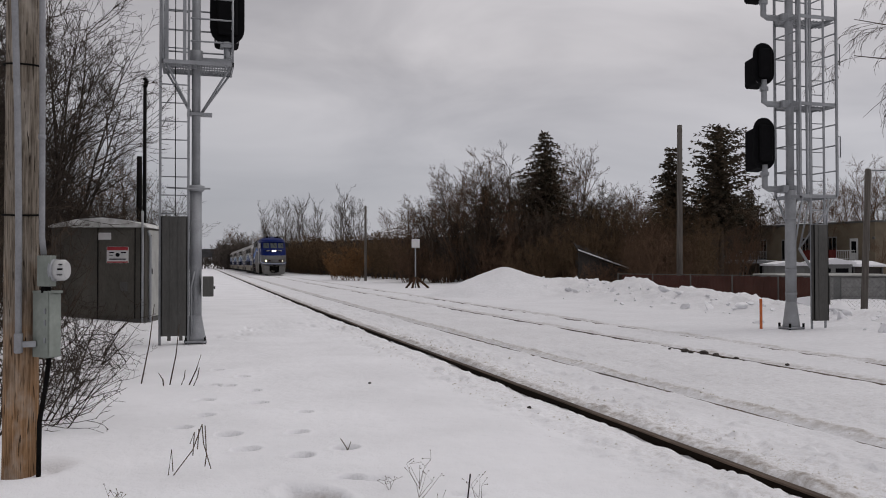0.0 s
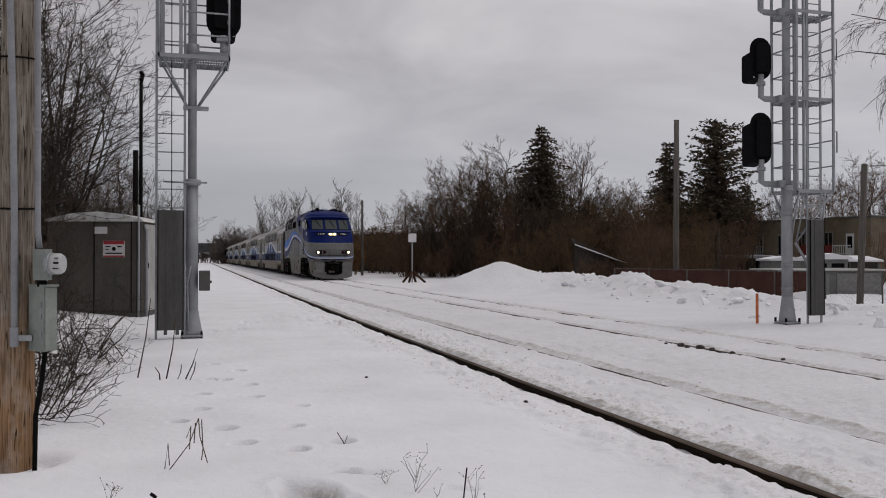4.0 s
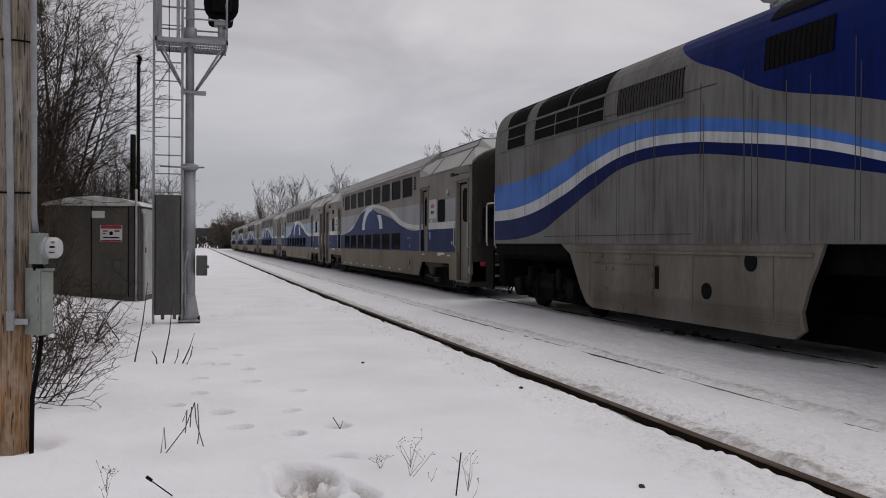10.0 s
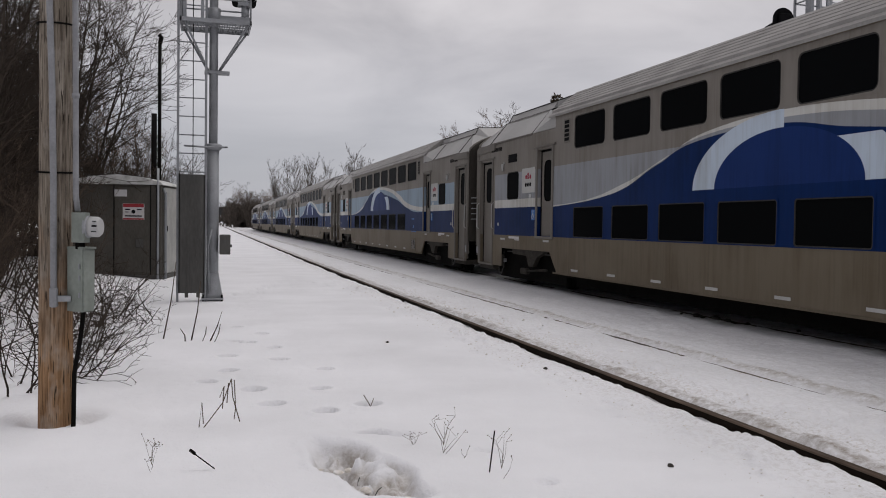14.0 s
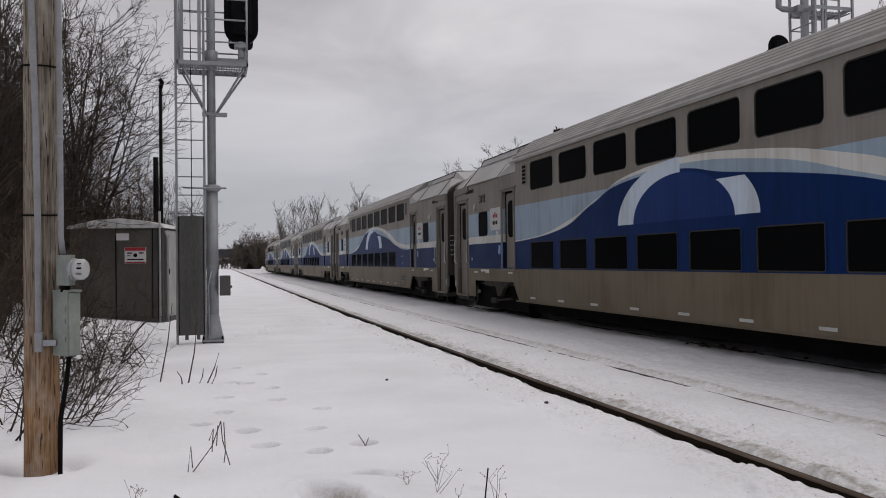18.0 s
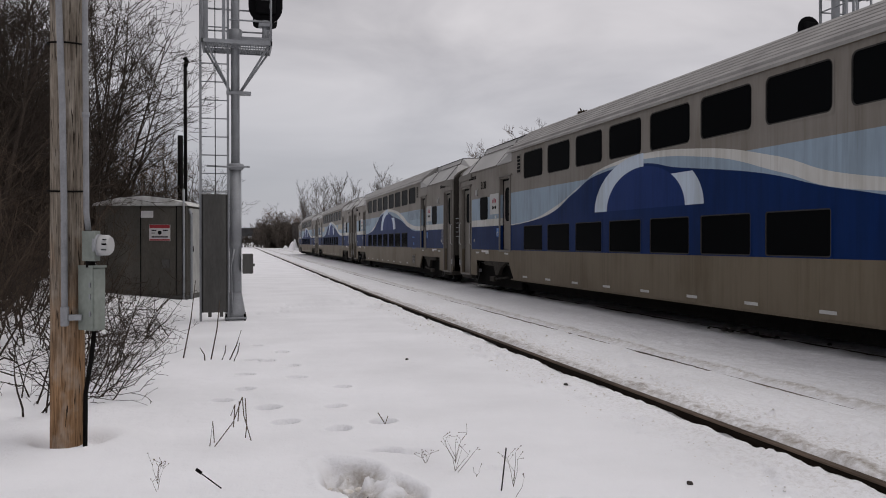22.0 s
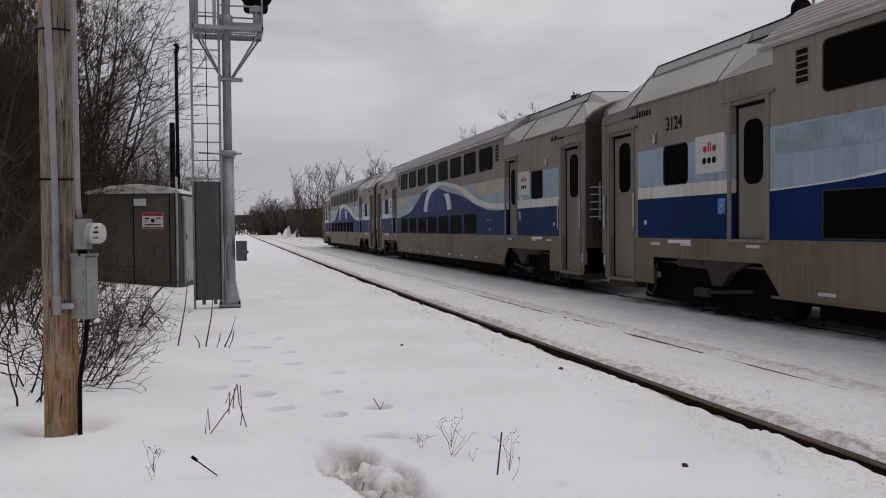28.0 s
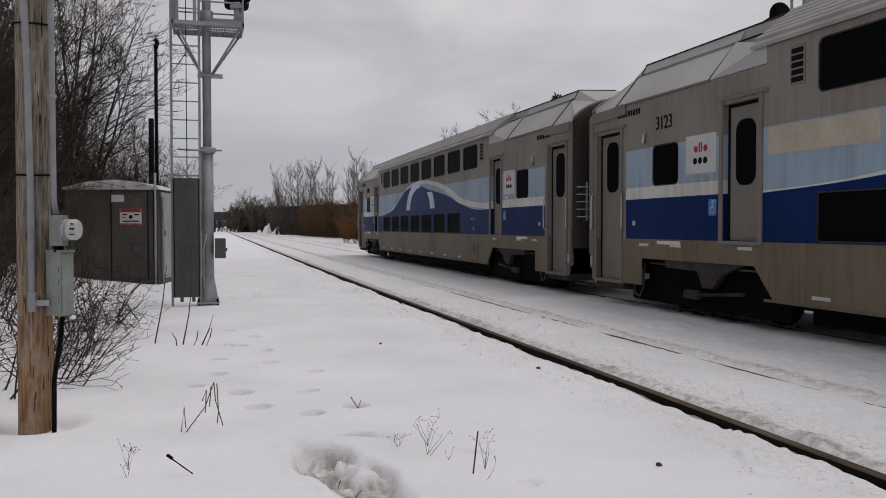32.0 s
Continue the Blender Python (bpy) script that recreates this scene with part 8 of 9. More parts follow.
def build_bumper_sign():
    s = thing("track_sign", "white square sign on a post with splayed dark timber legs", "sign", (12.55, 48.0, 0.0))
    part("post", MB().tube([(0, 0, -0.1), (0, 0, 2.9)], 0.04, 8), M_GALV, s)
    part("plate", MB().box(-0.24, -0.06, 2.36, 0.24, -0.04, 2.86), M_SIGNW, s)
    for a, b in ((-0.55, 0.1), (-0.30, -0.4), (0.75, -0.2), (0.35, 0.5)):
        part("leg", MB().tube([(a, b, 0.0), (a * 0.1, b * 0.1, 0.62)], 0.075, 6), M_TIMBER, s)
    return s


build_bumper_sign()

# ---- buildings and fences in the distance ----


def build_far_wall():
    a, b = Vector((13.1, 190.0, 0)), Vector((21.5, 58.0, 0))
    d = (b - a)
    L = d.length
    w = thing("sound_wall", "long dark brown panel wall behind the snow bank", "wall", (a.x, a.y, 0), math.degrees(math.atan2(d.y, d.x)))
    n = 52
    for i in range(n):
        part("panel", MB().box(L * i / n + 0.03, -0.05, -0.3, L * (i + 1) / n - 0.03, 0.05, 5.7 - 2.3 * i / n + 0.05 * (i % 3), 0.01), M_FARWALL, w)
        part("post", MB().box(L * i / n - 0.06, -0.1, -0.3, L * i / n + 0.06, 0.1, 5.8 - 2.3 * i / n), M_FARWALL, w)
    h = thing("warehouse", "low dark warehouse with a snow-covered sloping roof", "building", (20.5, 104.0, 0.0), -66)
    part("wall", MB().box(0, 0, -0.3, 30, 12, 4.2), M_FARWALL, h)
    part("roof", MB().prism([(-0.3, 4.2), (12.3, 4.2), (12.3, 4.5), (6, 6.3), (-0.3, 4.5)], 0, -0.4, 30.4), M_PATCHROOF, h, "dark roof with melting patches of snow")
    for i in range(5):
        part("window", MB().box(3 + 5 * i, -0.03, 2.2, 5.2 + 5 * i, 0.0, 3.2), M_GLASS, h)


build_far_wall()


def house_window(parent, x, z, w, h, y=-0.0):
    x, w = x + 0.17 * w, 0.66 * w
    f = part("window", MB().box(x - 0.06, y - 0.05, z - 0.1, x + w + 0.06, y, z + h + 0.08, 0.01), M_FRAMEG, parent)
    part("pane", MB().box(x, y - 0.06, z, x + w, y - 0.045, z + h), M_GLASS, f)
    part("mullion", MB().box(x + w / 2 - 0.03, y - 0.07, z, x + w / 2 + 0.03, y - 0.055, z + h), M_FRAMEG, f)


def build_buildings():
    h = thing("apartment_house", "two-storey buff flat-roofed house with balconies", "building", (46.53, 49.05, -0.8), -80)
    part("wall", MB().box(-13.4, 0, 0, 0, 10, 5.12), M_BRICK, h)
    part("wall", MB().box(-17.5, 0.35, 0, -13.42, 10, 5.0), M_BRICKD, h, "brown-clad wing")
    part("roof", MB().box(-13.5, -0.12, 5.12, 0.14, 10.1, 5.26, 0.02), M_DGALV, h)
    part("roof", MB().box(-17.7, 0.15, 5.0, -13.52, 10.1, 5.12, 0.02), M_DGALV, h)
    part("snow_patch", MB().box(-13.0, 0.3, 5.26, -6.0, 9.5, 5.32, 0.02), M_SNOW, h, "snow left on the flat roof")
    for x, z, w, hh in ((-14.06, 3.0, 0.7, 1.0), (-12.9, 3.0, 0.9, 0.9), (-10.42, 2.45, 0.75, 1.6), (-8.3, 2.5, 0.8, 1.5), (-3.95, 3.15, 0.9, 0.95), (-0.88, 3.2, 0.5, 1.05), (-12.6, 0.7, 0.8, 1.2), (-10.6, 0.4, 0.9, 1.7), (-8.4, 0.6, 0.8, 1.2), (-6.3, 3.1, 0.8, 1.0)):
        house_window(h, x, z, w, hh)
    d = part("balcony_door", MB().box(-2.04, -0.04, 2.45, -1.36, 0, 4.0, 0.01), M_WHITEP, h, "white glazed balcony door")
    part("pane", MB().box(-1.90, -0.05, 2.95, -1.50, -0.035, 3.8), M_GLASS, d)
    for x0, x1 in ((-14.2, -8.6),):
        bal = part("balcony", MB().box(x0, -1.4, 2.20, x1, 0.0, 2.38, 0.02), M_GALV, h, "pale balcony deck with snow on it")
        part("snow", MB().box(x0 + 0.05, -1.38, 2.38, x1 - 0.05, -0.05, 2.44, 0.02), M_SNOW, bal)
        part("balcony_rail", MB().box(x0, -1.4, 3.10, x1, -1.36, 3.16).box(x0, -1.4, 2.48, x1, -1.37, 2.52), M_GALV, bal)
        for i in range(30):
            q = x0 + (x1 - x0) * i / 29
            part("baluster", MB().box(q - 0.014, -1.39, 2.38, q + 0.014, -1.37, 3.12), M_GALV, bal)
        for q in (x0 + 0.1, x0 + 2.8, x1 - 0.1):
            part("balcony_post", MB().box(q - 0.06, -1.36, 0, q + 0.06, -1.24, 2.2), M_DGALV, bal)
    bal = part("balcony", MB().box(-5.0, -1.4, 2.30, -0.6, 0.0, 2.45, 0.02), M_DGALV, h)
    for i in range(17):
        part("balcony_board", MB().box(-5.0 + 0.17 * i, -1.42, 2.42, -4.85 + 0.17 * i, -1.39, 3.18), M_REDW, bal, "red-brown balcony board")
    part("balcony_rail", MB().box(-2.1, -1.4, 3.08, -0.6, -1.36, 3.14).box(-2.1, -1.4, 2.5, -0.6, -1.37, 2.54), M_WHITEP, bal)
    for i in range(9):
        part("baluster", MB().box(-2.1 + 0.18 * i, -1.39, 2.45, -2.07 + 0.18 * i, -1.37, 3.1), M_WHITEP, bal)
    for q in (-4.9, -2.1, -0.7):
        part("balcony_post", MB().box(q - 0.06, -1.36, 0, q + 0.06, -1.24, 2.3), M_DGALV, bal)
    for x, z in ((0.35, 4.0),):
        part("wall_lamp", MB().tube([(x - 0.4, -0.02, z), (x - 0.4, -0.16, z)], 0.09, 8), M_DGALV, h)
    part("downpipe", MB().tube([(-5.6, -0.06, 0), (-5.6, -0.06, 5.1)], 0.05, 6), M_DGALV, h)
    b = thing("distant_house", "low dark house with a snow-edged roof behind the brush", "building", (45.0, 72.0, -0.8), -1)
    part("wall", MB().box(0, 0, 0, 12.5, 8, 5.75), M_BRICKD, b)
    part("roof", MB().box(-0.3, -0.3, 5.75, 12.8, 8.3, 5.9, 0.02), M_DGALV, b)
    part("snow_cover", MB().box(-0.3, -0.32, 5.9, 12.8, 8.3, 6.08, 0.05), M_SNOW, b, "snow lying on the roof")
    sh = thing("garden_shed", "small white shed with a snow-covered gable roof", "shed", (35.9, 42.3, -1.0), -18)
    part("wall", MB().box(0, 0, 0, 2.0, 2.0, 2.36), M_SHEDW, sh)
    part("roof", MB().prism([(-0.2, 2.34), (2.2, 2.34), (2.2, 2.46), (1.0, 2.72), (-0.2, 2.46)], 1, -0.2, 2.2), M_SNOW, sh, "snow-covered roof")
    for x0, x1 in ((0.2, 0.75), (1.05, 1.8)):
        part("window", MB().box(x0, -0.03, 1.85, x1, 0.0, 2.1), M_DARK, sh)
    s2 = thing("canopy", "dark open canopy with a thick cap of snow", "canopy", (38.1, 42.0, -1.0), -18)
    for x in (0.15, 1.85):
        for y in (0.1, 1.7):
            part("post", MB().box(x - 0.05, y - 0.05, 0, x + 0.05, y + 0.05, 2.2), M_DGALV, s2)
    # dark box stands in for the shade beneath the roof
    part("curtain", MB().box(0.12, 0.2, 0.3, 1.88, 1.7, 2.15, 0.03), M_FARWALL, s2)
    part("roof", MB().loft([[(0, y, 2.2) for y in (-0.1, 1.9)] + [(2.1, y, 2.2) for y in (1.9, -0.1)], [(0, y, 2.34) for y in (-0.1, 1.9)] + [(2.1, y, 2.30) for y in (1.9, -0.1)], [(0.35, y, 2.58) for y in (0.2, 1.6)] + [(1.3, y, 2.54) for y in (1.6, 0.2)]]), M_SNOW, s2, "rounded snow cap")
    s3 = thing("garden_shed", "white shed with a low snow-covered roof", "shed", (32.9, 42.3, -1.0), -18)
    part("wall", MB().box(0, 0, 0, 1.7, 2.0, 2.28), M_SHEDW, s3)
    part("roof", MB().prism([(-0.15, 2.26), (1.85, 2.26), (1.85, 2.36), (0.9, 2.55), (-0.15, 2.36)], 1, -0.2, 2.2), M_SNOW, s3, "snow-covered roof")
    yf = thing("board_fence", "rust-brown board fence beside the garage", "fence", (32.1, 32.9, -0.9), -20)
    for i in range(30):
        part("board", MB().box(i * 0.16 + 0.004, 0, 0, i * 0.16 + 0.152, 0.025, 1.38 + 0.015 * (i % 3)), M_FENCE, yf)
    part("fence_rail", MB().box(0, 0.025, 1.1, 4.8, 0.07, 1.2), M_FENCE, yf)
    g = thing("garage_row", "long off-white garage with panelled doors and a snowy flat roof", "garage", (29.9, 38.1, -1.3), -18)
    part("wall", MB().box(0, 0, 0, 5.6, 3.4, 2.03), M_GARAGE, g)
    part("roof", MB().box(-0.2, -0.25, 2.03, 5.95, 3.6, 2.13, 0.02), M_BUNGW, g, "pale flat roof dusted with snow")
    for i in range(2):
        d = part("garage_door", MB().box(0.5 + i * 2.7, -0.05, 0.0, 2.8 + i * 2.7, 0.0, 1.95, 0.01), M_FRAMEG, g)
        for k in range(3):
            part("panel_joint", MB().box(0.5 + i * 2.7, -0.056, 0.48 + k * 0.48, 2.8 + i * 2.7, -0.05, 0.495 + k * 0.48), M_CONC, d)

    lt = thing("lean_to", "dark lean-to with a snow-edged sloping roof among the brush", "shed", (21.99, 46.00, 0.0), -19.5)
    part("roof", MB().loft([[(0, y, z) for y, z in ((0, 2.10), (0, 2.22), (2.6, 2.72), (2.6, 2.60))], [(2.99, y, z) for y, z in ((0, 1.00), (0, 1.12), (2.6, 1.62), (2.6, 1.50))]]), M_FARWALL, lt)
    part("eave", MB().loft([[(0, y, z) for y, z in ((-0.03, 2.20), (-0.03, 2.27), (0.05, 2.27), (0.05, 2.20))], [(2.99, y, z) for y, z in ((-0.03, 1.10), (-0.03, 1.17), (0.05, 1.17), (0.05, 1.10))]]), M_SNOW, lt, "strip of snow along the eave")
    part("wall", MB().prism([(0.1, -0.3), (2.89, -0.3), (2.89, 0.97), (0.1, 2.07)], 1, 0.2, 2.5), M_FARWALL, lt)


build_buildings()


def build_fence():
    a, b = Vector((19.8, 37.0, 0)), Vector((25.2, 20.5, 0))
    d = b - a
    L = d.length
    f = thing("yard_fence", "rust-brown board fence with a wire mesh rail on top", "fence", (a.x, a.y, -0.5), math.degrees(math.atan2(d.y, d.x)))
    n = int(L / 0.16)
    for i in range(n):
        if i * 0.16 < L * 0.60:
            part("board", MB().box(i * 0.16 + 0.004, 0.25, 0, i * 0.16 + 0.152, 0.275, 1.36 + 0.015 * (i % 3)), M_FENCE, f)
    for i in range(9):
        part("post", MB().tube([(L * i / 8, 0, -0.3), (L * i / 8, 0, 1.45)], 0.03, 8), M_DGALV, f)
    part("top_rail", MB().tube([(0, 0, 1.42), (L, 0, 1.42)], 0.018, 6), M_DGALV, f)
    mesh = MB()
    k = 0.0
    while k < L:
        for s in (-1, 1):
            e = max(0.0, min(L, k + s * 1.1))
            mesh.tube([(k, -0.01 * s, 0.3), (e, -0.01 * s, 0.3 + abs(e - k))], 0.0022, 3, False)
        k += 0.16
    tagged(part("wire_mesh", mesh, M_DGALV, f), kind="stuff")


build_fence()
ov = thing("road_overpass", "grey concrete overpass across the line in the distance", "bridge", (-30.0, 240.0, 0.0))
part("deck", MB().box(0, 0, 3.3, 44, 9, 4.8, 0.05), M_CONC, ov)
part("parapet", MB().box(0, -0.2, 4.8, 44, 0.1, 5.5), M_CONC, ov)
for i in range(4):
    part("pier", MB().box(3 + i * 12.0, 3, -0.5, 4.2 + i * 12.0, 6, 3.3, 0.05), M_CONC, ov)
part("abutment", MB().box(-20, 1, -0.5, 1, 8, 3.3), M_CONC, ov)
# dark wall added behind the piers so that no bright snow shows below
part("side_span_wall", MB().box(1, 6.5, -0.5, 33, 8, 3.3), M_CONC, ov)
part("abutment", MB().box(42, 1, -0.5, 70, 8, 3.3), M_CONC, ov)

# ---- small things in the snow ----
rngs = random.Random(23)


def weed(x, y, h, n, heads, label, lean=0.3):
    t = thing("dry_weed", label, "weed", (x, y, zg(x, y) - 0.02), 0, "dry weeds in the snow")
    stem, tops = MB(), MB()
    for i in range(n):
        a = rngs.uniform(0, 6.28)
        p = Vector((0, 0, 0)) if i == 0 else Vector((0, 0, h * rngs.uniform(0.1, 0.5)))
        q = p + Vector((math.cos(a) * lean * h * rngs.uniform(0.3, 1), math.sin(a) * lean * h * 0.5, h * rngs.uniform(0.4, 0.7)))
        stem.tube([p, (p + q) / 2 + Vector((rngs.gauss(0, 0.01), 0, 0.01)), q], [0.0017, 0.0012, 0.0008], 4, False)
        for k in range(heads):
            r = q + Vector((rngs.gauss(0, 0.03), rngs.gauss(0, 0.02), rngs.uniform(0, 0.05)))
            stem.tube([q, r], 0.0009, 3, False)
            tops.box(r.x - 0.0028, r.y - 0.0028, r.z - 0.0024, r.x + 0.0028, r.y + 0.0028, r.z + 0.0032, 0.001)
    part("stem", stem, M_WEED, t)
    if heads:
        tagged(part("seed_head", tops, M_WEED, t), kind="stuff")
    return t


weed(1.34, 5.02, 0.235, 9, 2, "dry branching weed with seed heads", 0.6)
weed(1.53, 4.47, 0.25, 5, 2, "thin dry weed with seed heads", 0.35)
weed(-0.40, 5.05, 0.17, 6, 3, "small dry weed with seed heads", 0.4)
weed(1.22, 5.28, 0.08, 4, 3, "small dry weed with seed heads", 0.5)
weed(1.44, 4.90, 0.10, 2, 1, "small dry weed with seed heads", 0.4)
solid("dead_stalk", MB().tube([(1.50, 4.60, -0.02), (1.53, 4.60, 0.24)], 0.0042, 6), M_BLACK, "single straight dead stalk", "stalk")
solid("dead_stalk", MB().tube([(-0.05, 5.02, 0.0), (-0.17, 5.02, 0.10)], 0.004, 5).tube([(-0.16, 5.02, 0.095), (-0.19, 5.02, 0.12)], 0.010, 6), M_BLACK, "fallen dry seed stalk on the snow", "stalk")
gr = MB()
for pts in (((-0.12, 6.08, -0.02), (0.02, 6.1, 0.16), (0.08, 6.1, 0.33)), ((0.08, 6.1, 0.33), (0.09, 6.1, 0.2), (0.14, 6.1, 0.02)), ((0.06, 6.1, 0.30), (0.05, 6.1, 0.16)), ((0.10, 6.1, 0.32), (0.11, 6.1, 0.12), (0.10, 6.1, 0.04)), ((-0.14, 6.08, 0.0), (-0.12, 6.1, 0.17), (-0.11, 6.1, 0.02)), ((0.0, 6.1, 0.2), (0.03, 6.1, 0.28), (0.02, 6.1, 0.12))):
    gr.tube(pts, 0.0036, 4, False)
solid("bent_reed", gr, M_WEED, "bent dry reed stalks in the snow", "weed")
for (x0, y0, x1, z1) in ((-0.57, 10.8, -0.42, 0.95), (-0.24, 10.6, -0.13, 0.72), (-0.03, 10.5, 0.12, 0.36), (-0.30, 10.5, -0.36, 0.16), (-0.12, 10.5, -0.06, 0.18), (0.02, 10.4, 0.10, 0.22)):
    solid("bare_stick", MB().tube([(x0, y0, -0.03), ((x0 + x1) / 2 + 0.02, y0, z1 * 0.5), (x1, y0, z1)], [0.009, 0.007, 0.004], 5), M_BARK, "thin bare stick standing in the snow", "stick", "sticks in the snow")


def rock(x, y, r, label, m=M_STONE):
    b = bmesh.new()
    bmesh.ops.create_icosphere(b, subdivisions=2, radius=r)
    for v in b.verts:
        v.co *= 1 + 0.35 * noise.noise(v.co * (2.2 / r) + Vector((x, y, 0)))
        v.co.z *= 0.7
    me = bpy.data.meshes.new("stone")
    b.to_mesh(me)
    b.free()
    me.materials.append(m)
    o = new("stone", me)
    o.matrix_basis = pose(x, y, zg(x, y) + r * 0.3, 0, 0, rngs.uniform(0, 360))
    return tagged(o, label, "stone", "stones on the snow")


rock(2.61, 4.45, 0.020, "dark stone lying on the snow")
rock(3.18, 7.75, 0.022, "dark stone lying on the snow")
rock(2.04, 9.93, 0.02, "dark stone lying on the snow")
for i, (x, y, r) in enumerate(((7.74, 12.2, 0.10), (7.80, 11.75, 0.11), (7.85, 11.5, 0.09), (7.72, 12.0, 0.07), (7.93, 11.1, 0.08), (8.05, 10.1, 0.05), (7.7, 12.6, 0.05))):
    rock(x, y, r * 0.6, "lump of dark frozen ballast beside the rail")

def snow_block(x, y, r, m=M_SNOW, label="angular block of ploughed snow on the bank", group="blocks of ploughed snow"):
    """An angular slab broken out of the ploughed bank."""
    b = bmesh.new()
    for i in range(16):
        b.verts.new((rngs.gauss(0, 0.55) * r, rngs.gauss(0, 0.5) * r, rngs.gauss(0, 0.36) * r))
    hull = bmesh.ops.convex_hull(b, input=b.verts)
    bmesh.ops.delete(b, geom=list({v for v in hull["geom_interior"] if isinstance(v, bmesh.types.BMVert)}), context="VERTS")
    bmesh.ops.bevel(b, geom=list(b.edges), offset=r * 0.06, segments=1, affect="EDGES")
    me = bpy.data.meshes.new("snow_block")
    b.to_mesh(me)
    b.free()
    me.materials.append(m)
    o = new("snow_block", me)
    o.matrix_basis = pose(x, y, zg(x, y) + r * (0.1 if m == M_SNOW else 0.45), rngs.uniform(-30, 30), rngs.uniform(-30, 30), rngs.uniform(0, 360))
    return tagged(o, label, "snow", group)


for i in range(130):
    y = rngs.uniform(12.5, 36)
    x = 15.3 + 0.11 * (y - 20) + track_bend(y) + rngs.gauss(-0.5, 0.9)
    snow_block(x, y, 0.05 + 0.20 * rngs.random() ** 3)



def snow_heap(x, y, rx, ry, h, seed):
    """A rough heap pushed up by a plough."""
    n, m = 28, 12
    b = MB()
    rings = []
    for j in range(m + 1):
        f = j / m
        ring = []
        for i in range(n):
            q = 2 * math.pi * i / n
            p = Vector((math.cos(q) * f * 2.2, math.sin(q) * f * 2.2, seed))
            k = 1 + 0.35 * noise.noise(p)
            ring.append((math.cos(q) * rx * f * k, math.sin(q) * ry * f * k, h * 0.5 * (1 + math.cos(math.pi * f)) * (1 + 0.45 * noise.noise(p * 1.7)) - 0.25 * f))
        rings.append(ring)
    b.loft(rings, True, True, True)
    o = solid("snow_heap", b, M_SNOW, "rough heap of ploughed snow at the foot of the wall", "snow", "heaps of ploughed snow")
    o.matrix_basis = pose(x, y, 0)
    return o


for k, (x, y, rx, ry, h) in enumerate(((12.4, 176, 1.5, 2.5, 1.9), (14.2, 172, 1.9, 2.5, 1.2), (16.4, 165, 2.4, 2.5, 0.9), (17.2, 150, 2.0, 4.0, 0.8), (11.0, 180, 1.0, 2.0, 0.8))):
    snow_heap(x, y, rx, ry, h, k * 7.3)

M_SOIL = mat("soiled_frozen_snow", (0.78, 0.77, 0.77), 0.7, 0, 9, 0.2, 0.5, 40, (1, 1, 1), (0.55, 0.505, 0.45))


def snow_lump(x, y, r):
    """A rounded, half-thawed lump."""
    b = bmesh.new()
    bmesh.ops.create_icosphere(b, subdivisions=3, radius=r)
    for v in b.verts:
        p = v.co / r
        v.co *= 1 + 0.40 * noise.noise(p * 1.3 + Vector((x * 31, y * 17, 0))) + 0.14 * noise.noise(p * 4.0 + Vector((y * 23, x * 11, 3)))
        v.co.z *= 0.65
    for f in b.faces:
        f.smooth = True
    me = bpy.data.meshes.new("snow_lump")
    b.to_mesh(me)
    b.free()
    me.materials.append(M_SOIL)
    o = new("snow_lump", me)
    o.matrix_basis = pose(x, y, zg(x, y) + r * 0.15, rngs.uniform(-20, 20), rngs.uniform(-20, 20), rngs.uniform(0, 360))
    return tagged(o, "rounded lump of soiled snow in the dug pit", "snow", "lumps in the pit")


for x, y, r in ((0.92, 4.42, 0.05), (0.99, 4.40, 0.035), (0.84, 4.36, 0.035), (0.75, 4.50, 0.03), (0.68, 4.74, 0.035), (1.0, 4.56, 0.03), (0.64, 4.96, 0.03), (0.70, 5.14, 0.035), (0.78, 5.26, 0.025), (0.60, 5.20, 0.025)):
    snow_lump(x, y, r)
for x, y, dx, dz in ((0.74, 4.74, 0.02, 0.055), (0.77, 4.50, -0.03, 0.035), (0.80, 4.50, 0.04, 0.03)):
    z = zg(x, y)
    solid("dead_stalk", MB().tube([(x, y, z), (x + dx * 0.4, y, z + dz), (x + dx, y + 0.02, z + dz * 1.3)], 0.0028, 4), M_BLACK, "dark twig lying in the dug pit", "stalk")
solid("dead_stalk", MB().tube([(1.19, 6.56, -0.12), (1.17, 6.56, 0.0), (1.12, 6.56, 0.08)], 0.004, 4).tube([(1.175, 6.56, -0.02), (1.20, 6.56, 0.05)], 0.003, 4), M_WEED, "small forked twig standing in a footprint", "stalk")


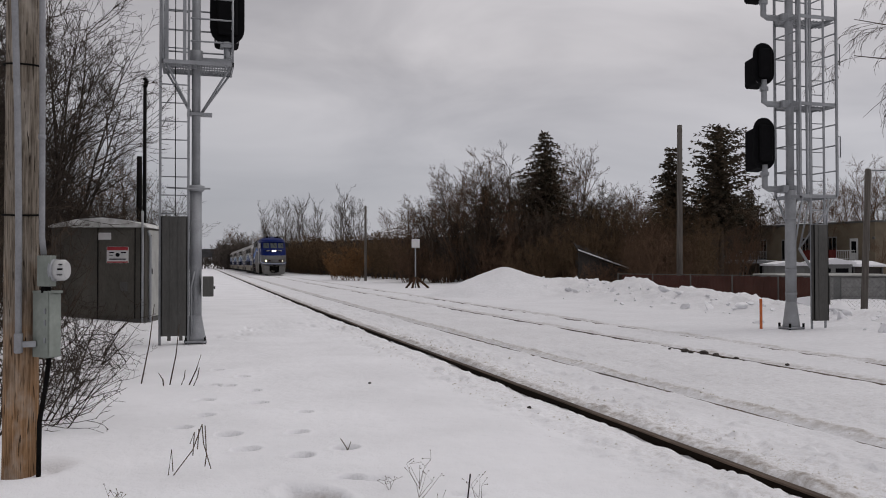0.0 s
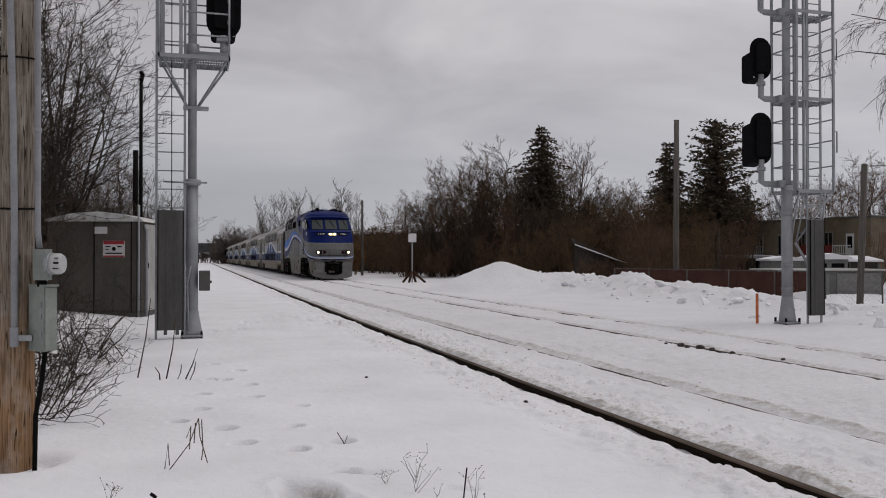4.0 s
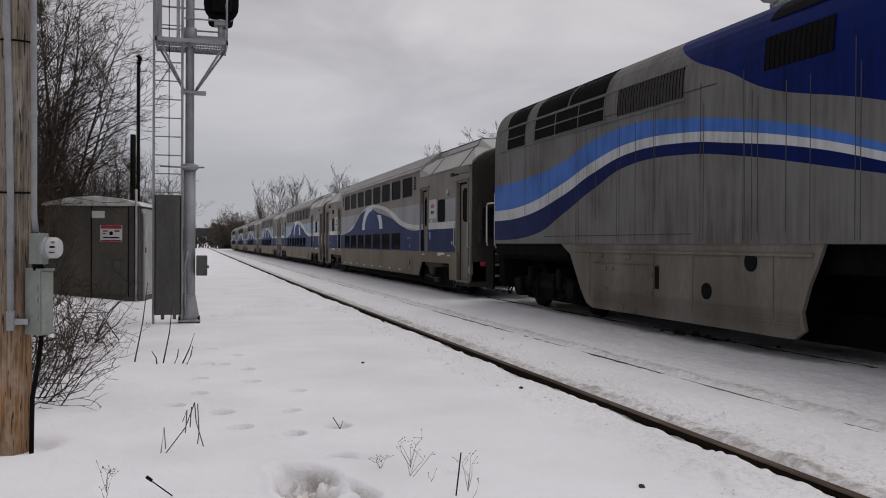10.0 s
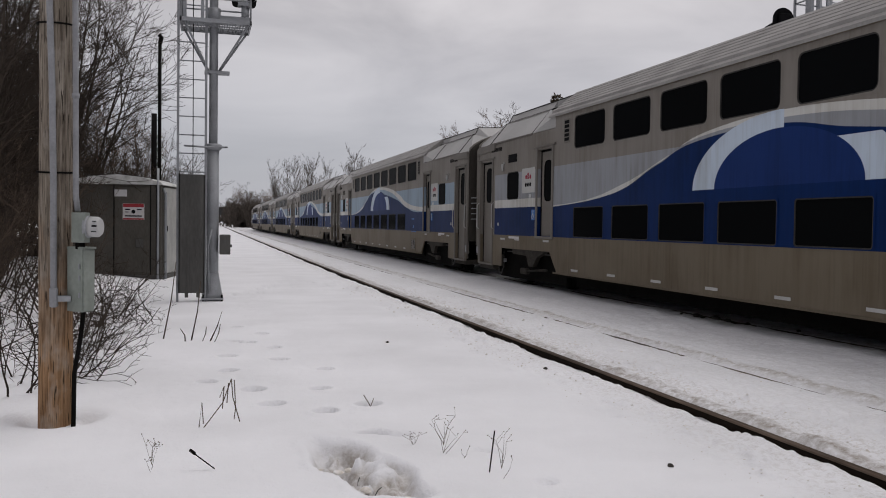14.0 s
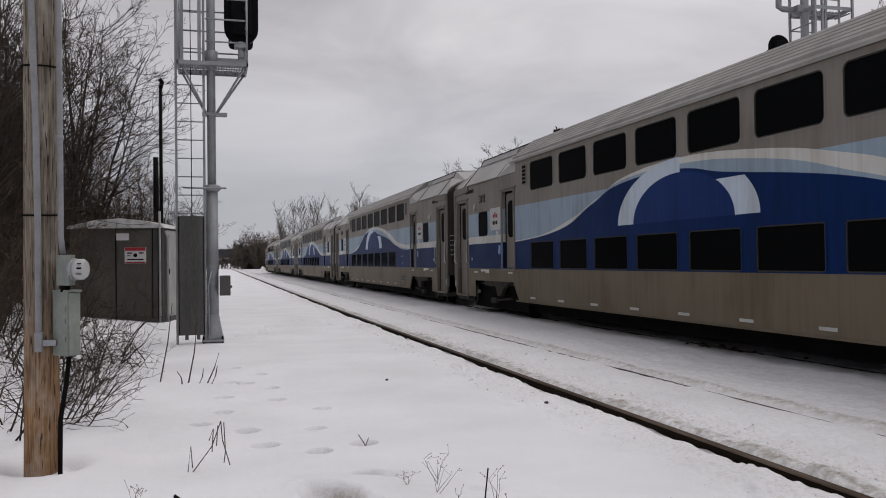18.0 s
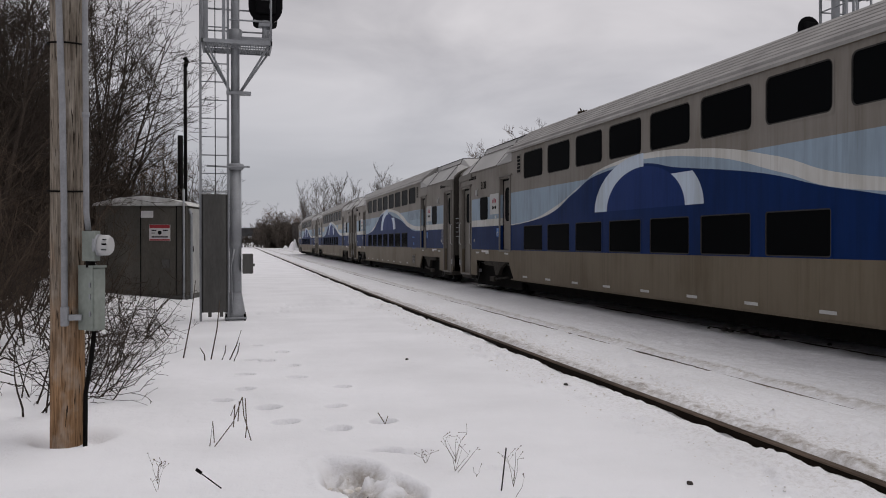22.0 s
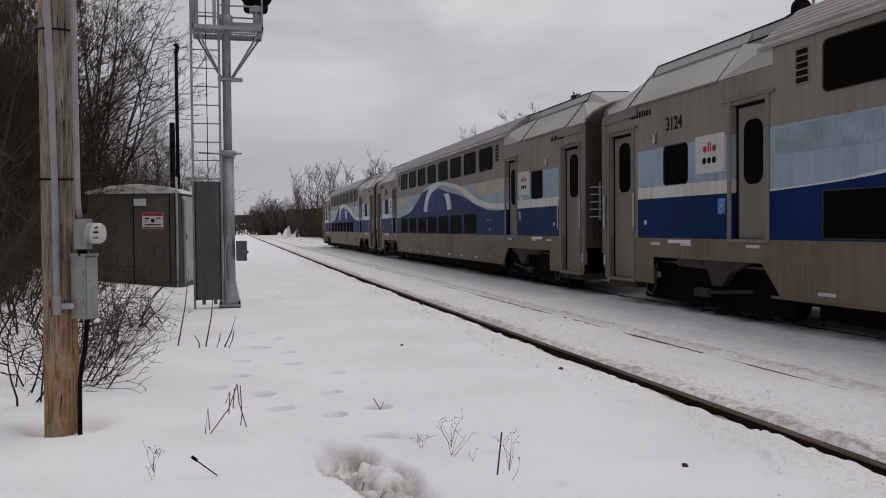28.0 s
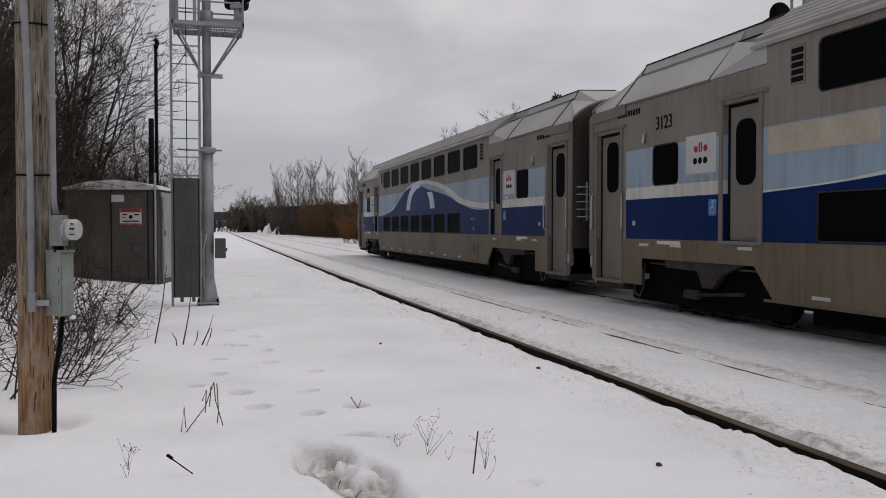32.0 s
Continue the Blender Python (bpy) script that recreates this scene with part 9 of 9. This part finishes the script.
def ice_crumbs(count, seed):
    """Crumbs of frozen slush thrown up along the rails."""
    rng = np.random.default_rng(seed)
    y = 3.6 + 15.0 * rng.random(count) ** 1.6
    pick = rng.random(count)
    bx = np.where(pick < 0.55, 3.95 + np.abs(rng.normal(0, 0.28, count)), np.where(pick < 0.8, 5.36 + rng.normal(0, 0.16, count), 3.1 + rng.normal(0, 0.16, count)))
    x = bx + 0.012 * (np.sqrt(np.maximum(0, y - 12.0) ** 2 + 400.0) - 20.0)
    z = ground_height(x, y)
    r = (0.006 + 0.016 * rng.random(count) ** 4) * np.clip(0.45 + 0.08 * (y - 3.5), 0.45, 1.1)
    octa = np.array(((1, 0, 0), (0, 1, 0), (-1, 0, 0), (0, -1, 0), (0, 0, 0.7), (0, 0, -0.7)), float)
    tri = np.array(((0, 1, 4), (1, 2, 4), (2, 3, 4), (3, 0, 4), (1, 0, 5), (2, 1, 5), (3, 2, 5), (0, 3, 5)))
    jit = octa[None] * (0.6 + 0.8 * rng.random((count, 6, 1))) + rng.normal(0, 0.15, (count, 6, 3))
    vs = jit * r[:, None, None] + np.stack([x, y, z + r * 0.2], -1)[:, None]
    fs = tri[None] + 6 * np.arange(count)[:, None, None]
    me = bpy.data.meshes.new("ice_crumbs")
    me.from_pydata(vs.reshape(-1, 3).tolist(), [], fs.reshape(-1, 3).tolist())
    me.materials.append(M_SOIL)
    return tagged(new("ice_crumbs", me), "crumbs of soiled frozen slush strewn along the rails", "snow", kind="stuff")


ice_crumbs(1800, 5)

# ---- motion of the train ----
FRONT = ((0, 122.0), (1, 108.9), (2, 96.2), (3, 84.3), (4, 72.8), (5, 61.3), (5.5, 56.3), (6, 51.7), (6.5, 47.35), (7, 43.2), (7.5, 39.05), (8, 35.05), (8.5, 31.4), (9, 27.85), (10, 21.2), (11, 14.77),
         (12, 8.51), (13, 2.45), (14, -3.55), (15, -9.6), (16, -15.65), (17, -21.75), (18, -27.75), (19, -33.75), (20, -40.0), (21, -46.35), (22, -52.4), (23, -58.65), (24, -65.0), (25, -71.15), (26, -77.4),
         (27, -83.9), (28, -90.55), (29, -97.4), (30, -104.15), (31, -110.8), (32, -117.6))
PITCH = 26.7          # from coach to coach
TRACK_X = 8.70


def on_track(y, length):
    """The pose of a car whose two ends stand on the bending track."""
    a, b = y, y + length
    xa, xb = TRACK_X + track_bend(a), TRACK_X + track_bend(b)
    yaw = -math.degrees(math.atan2(xb - xa, length))
    return xa, xb, yaw


def motions():
    for k, car in enumerate(coaches):
        rows = []
        for t, f in FRONT:
            xa, xb, yaw = on_track(f + PITCH * k, CAR_L)
            rows.append((t, pose((xa + xb) / 2, f + PITCH * k + HALF, 0, 0, 0, yaw)))
        walk(car, rows)
    rows = []
    for t, f in FRONT:
        y = f - 1.85
        xa, xb, yaw = on_track(y - LOCO_L, LOCO_L)
        rows.append((t, pose(xb, y, 0, 0, 0, 180 + yaw)))
    walk(loco, rows)
    # wheels roll with the way covered, never more than 75 degrees from row to row
    ts, fs = [t for t, f in FRONT], [f for t, f in FRONT]
    for car in coaches + [loco]:
        for w in car.children:
            if not w.name.startswith("wheelset"):
                continue
            r, sgn = (0.50, -1) if car == loco else (0.42, 1)
            home, rows, step = w.matrix_basis.copy(), [], math.radians(75) * r
            t = 0.0
            while t < 32.0:
                way = fs[0] - float(np.interp(t, ts, fs))
                rows.append((t, home @ Matrix.Rotation(sgn * way / r, 4, "X")))
                v = (float(np.interp(t, ts, fs)) - float(np.interp(t + 0.1, ts, fs))) / 0.1
                t = round((t + max(1 / 30, math.floor(step / max(v, 0.1) * 30) / 30)) * 30) / 30
            rows.append((32.0, home @ Matrix.Rotation(sgn * (fs[0] - fs[-1]) / r, 4, "X")))
            walk(w, rows)


motions()
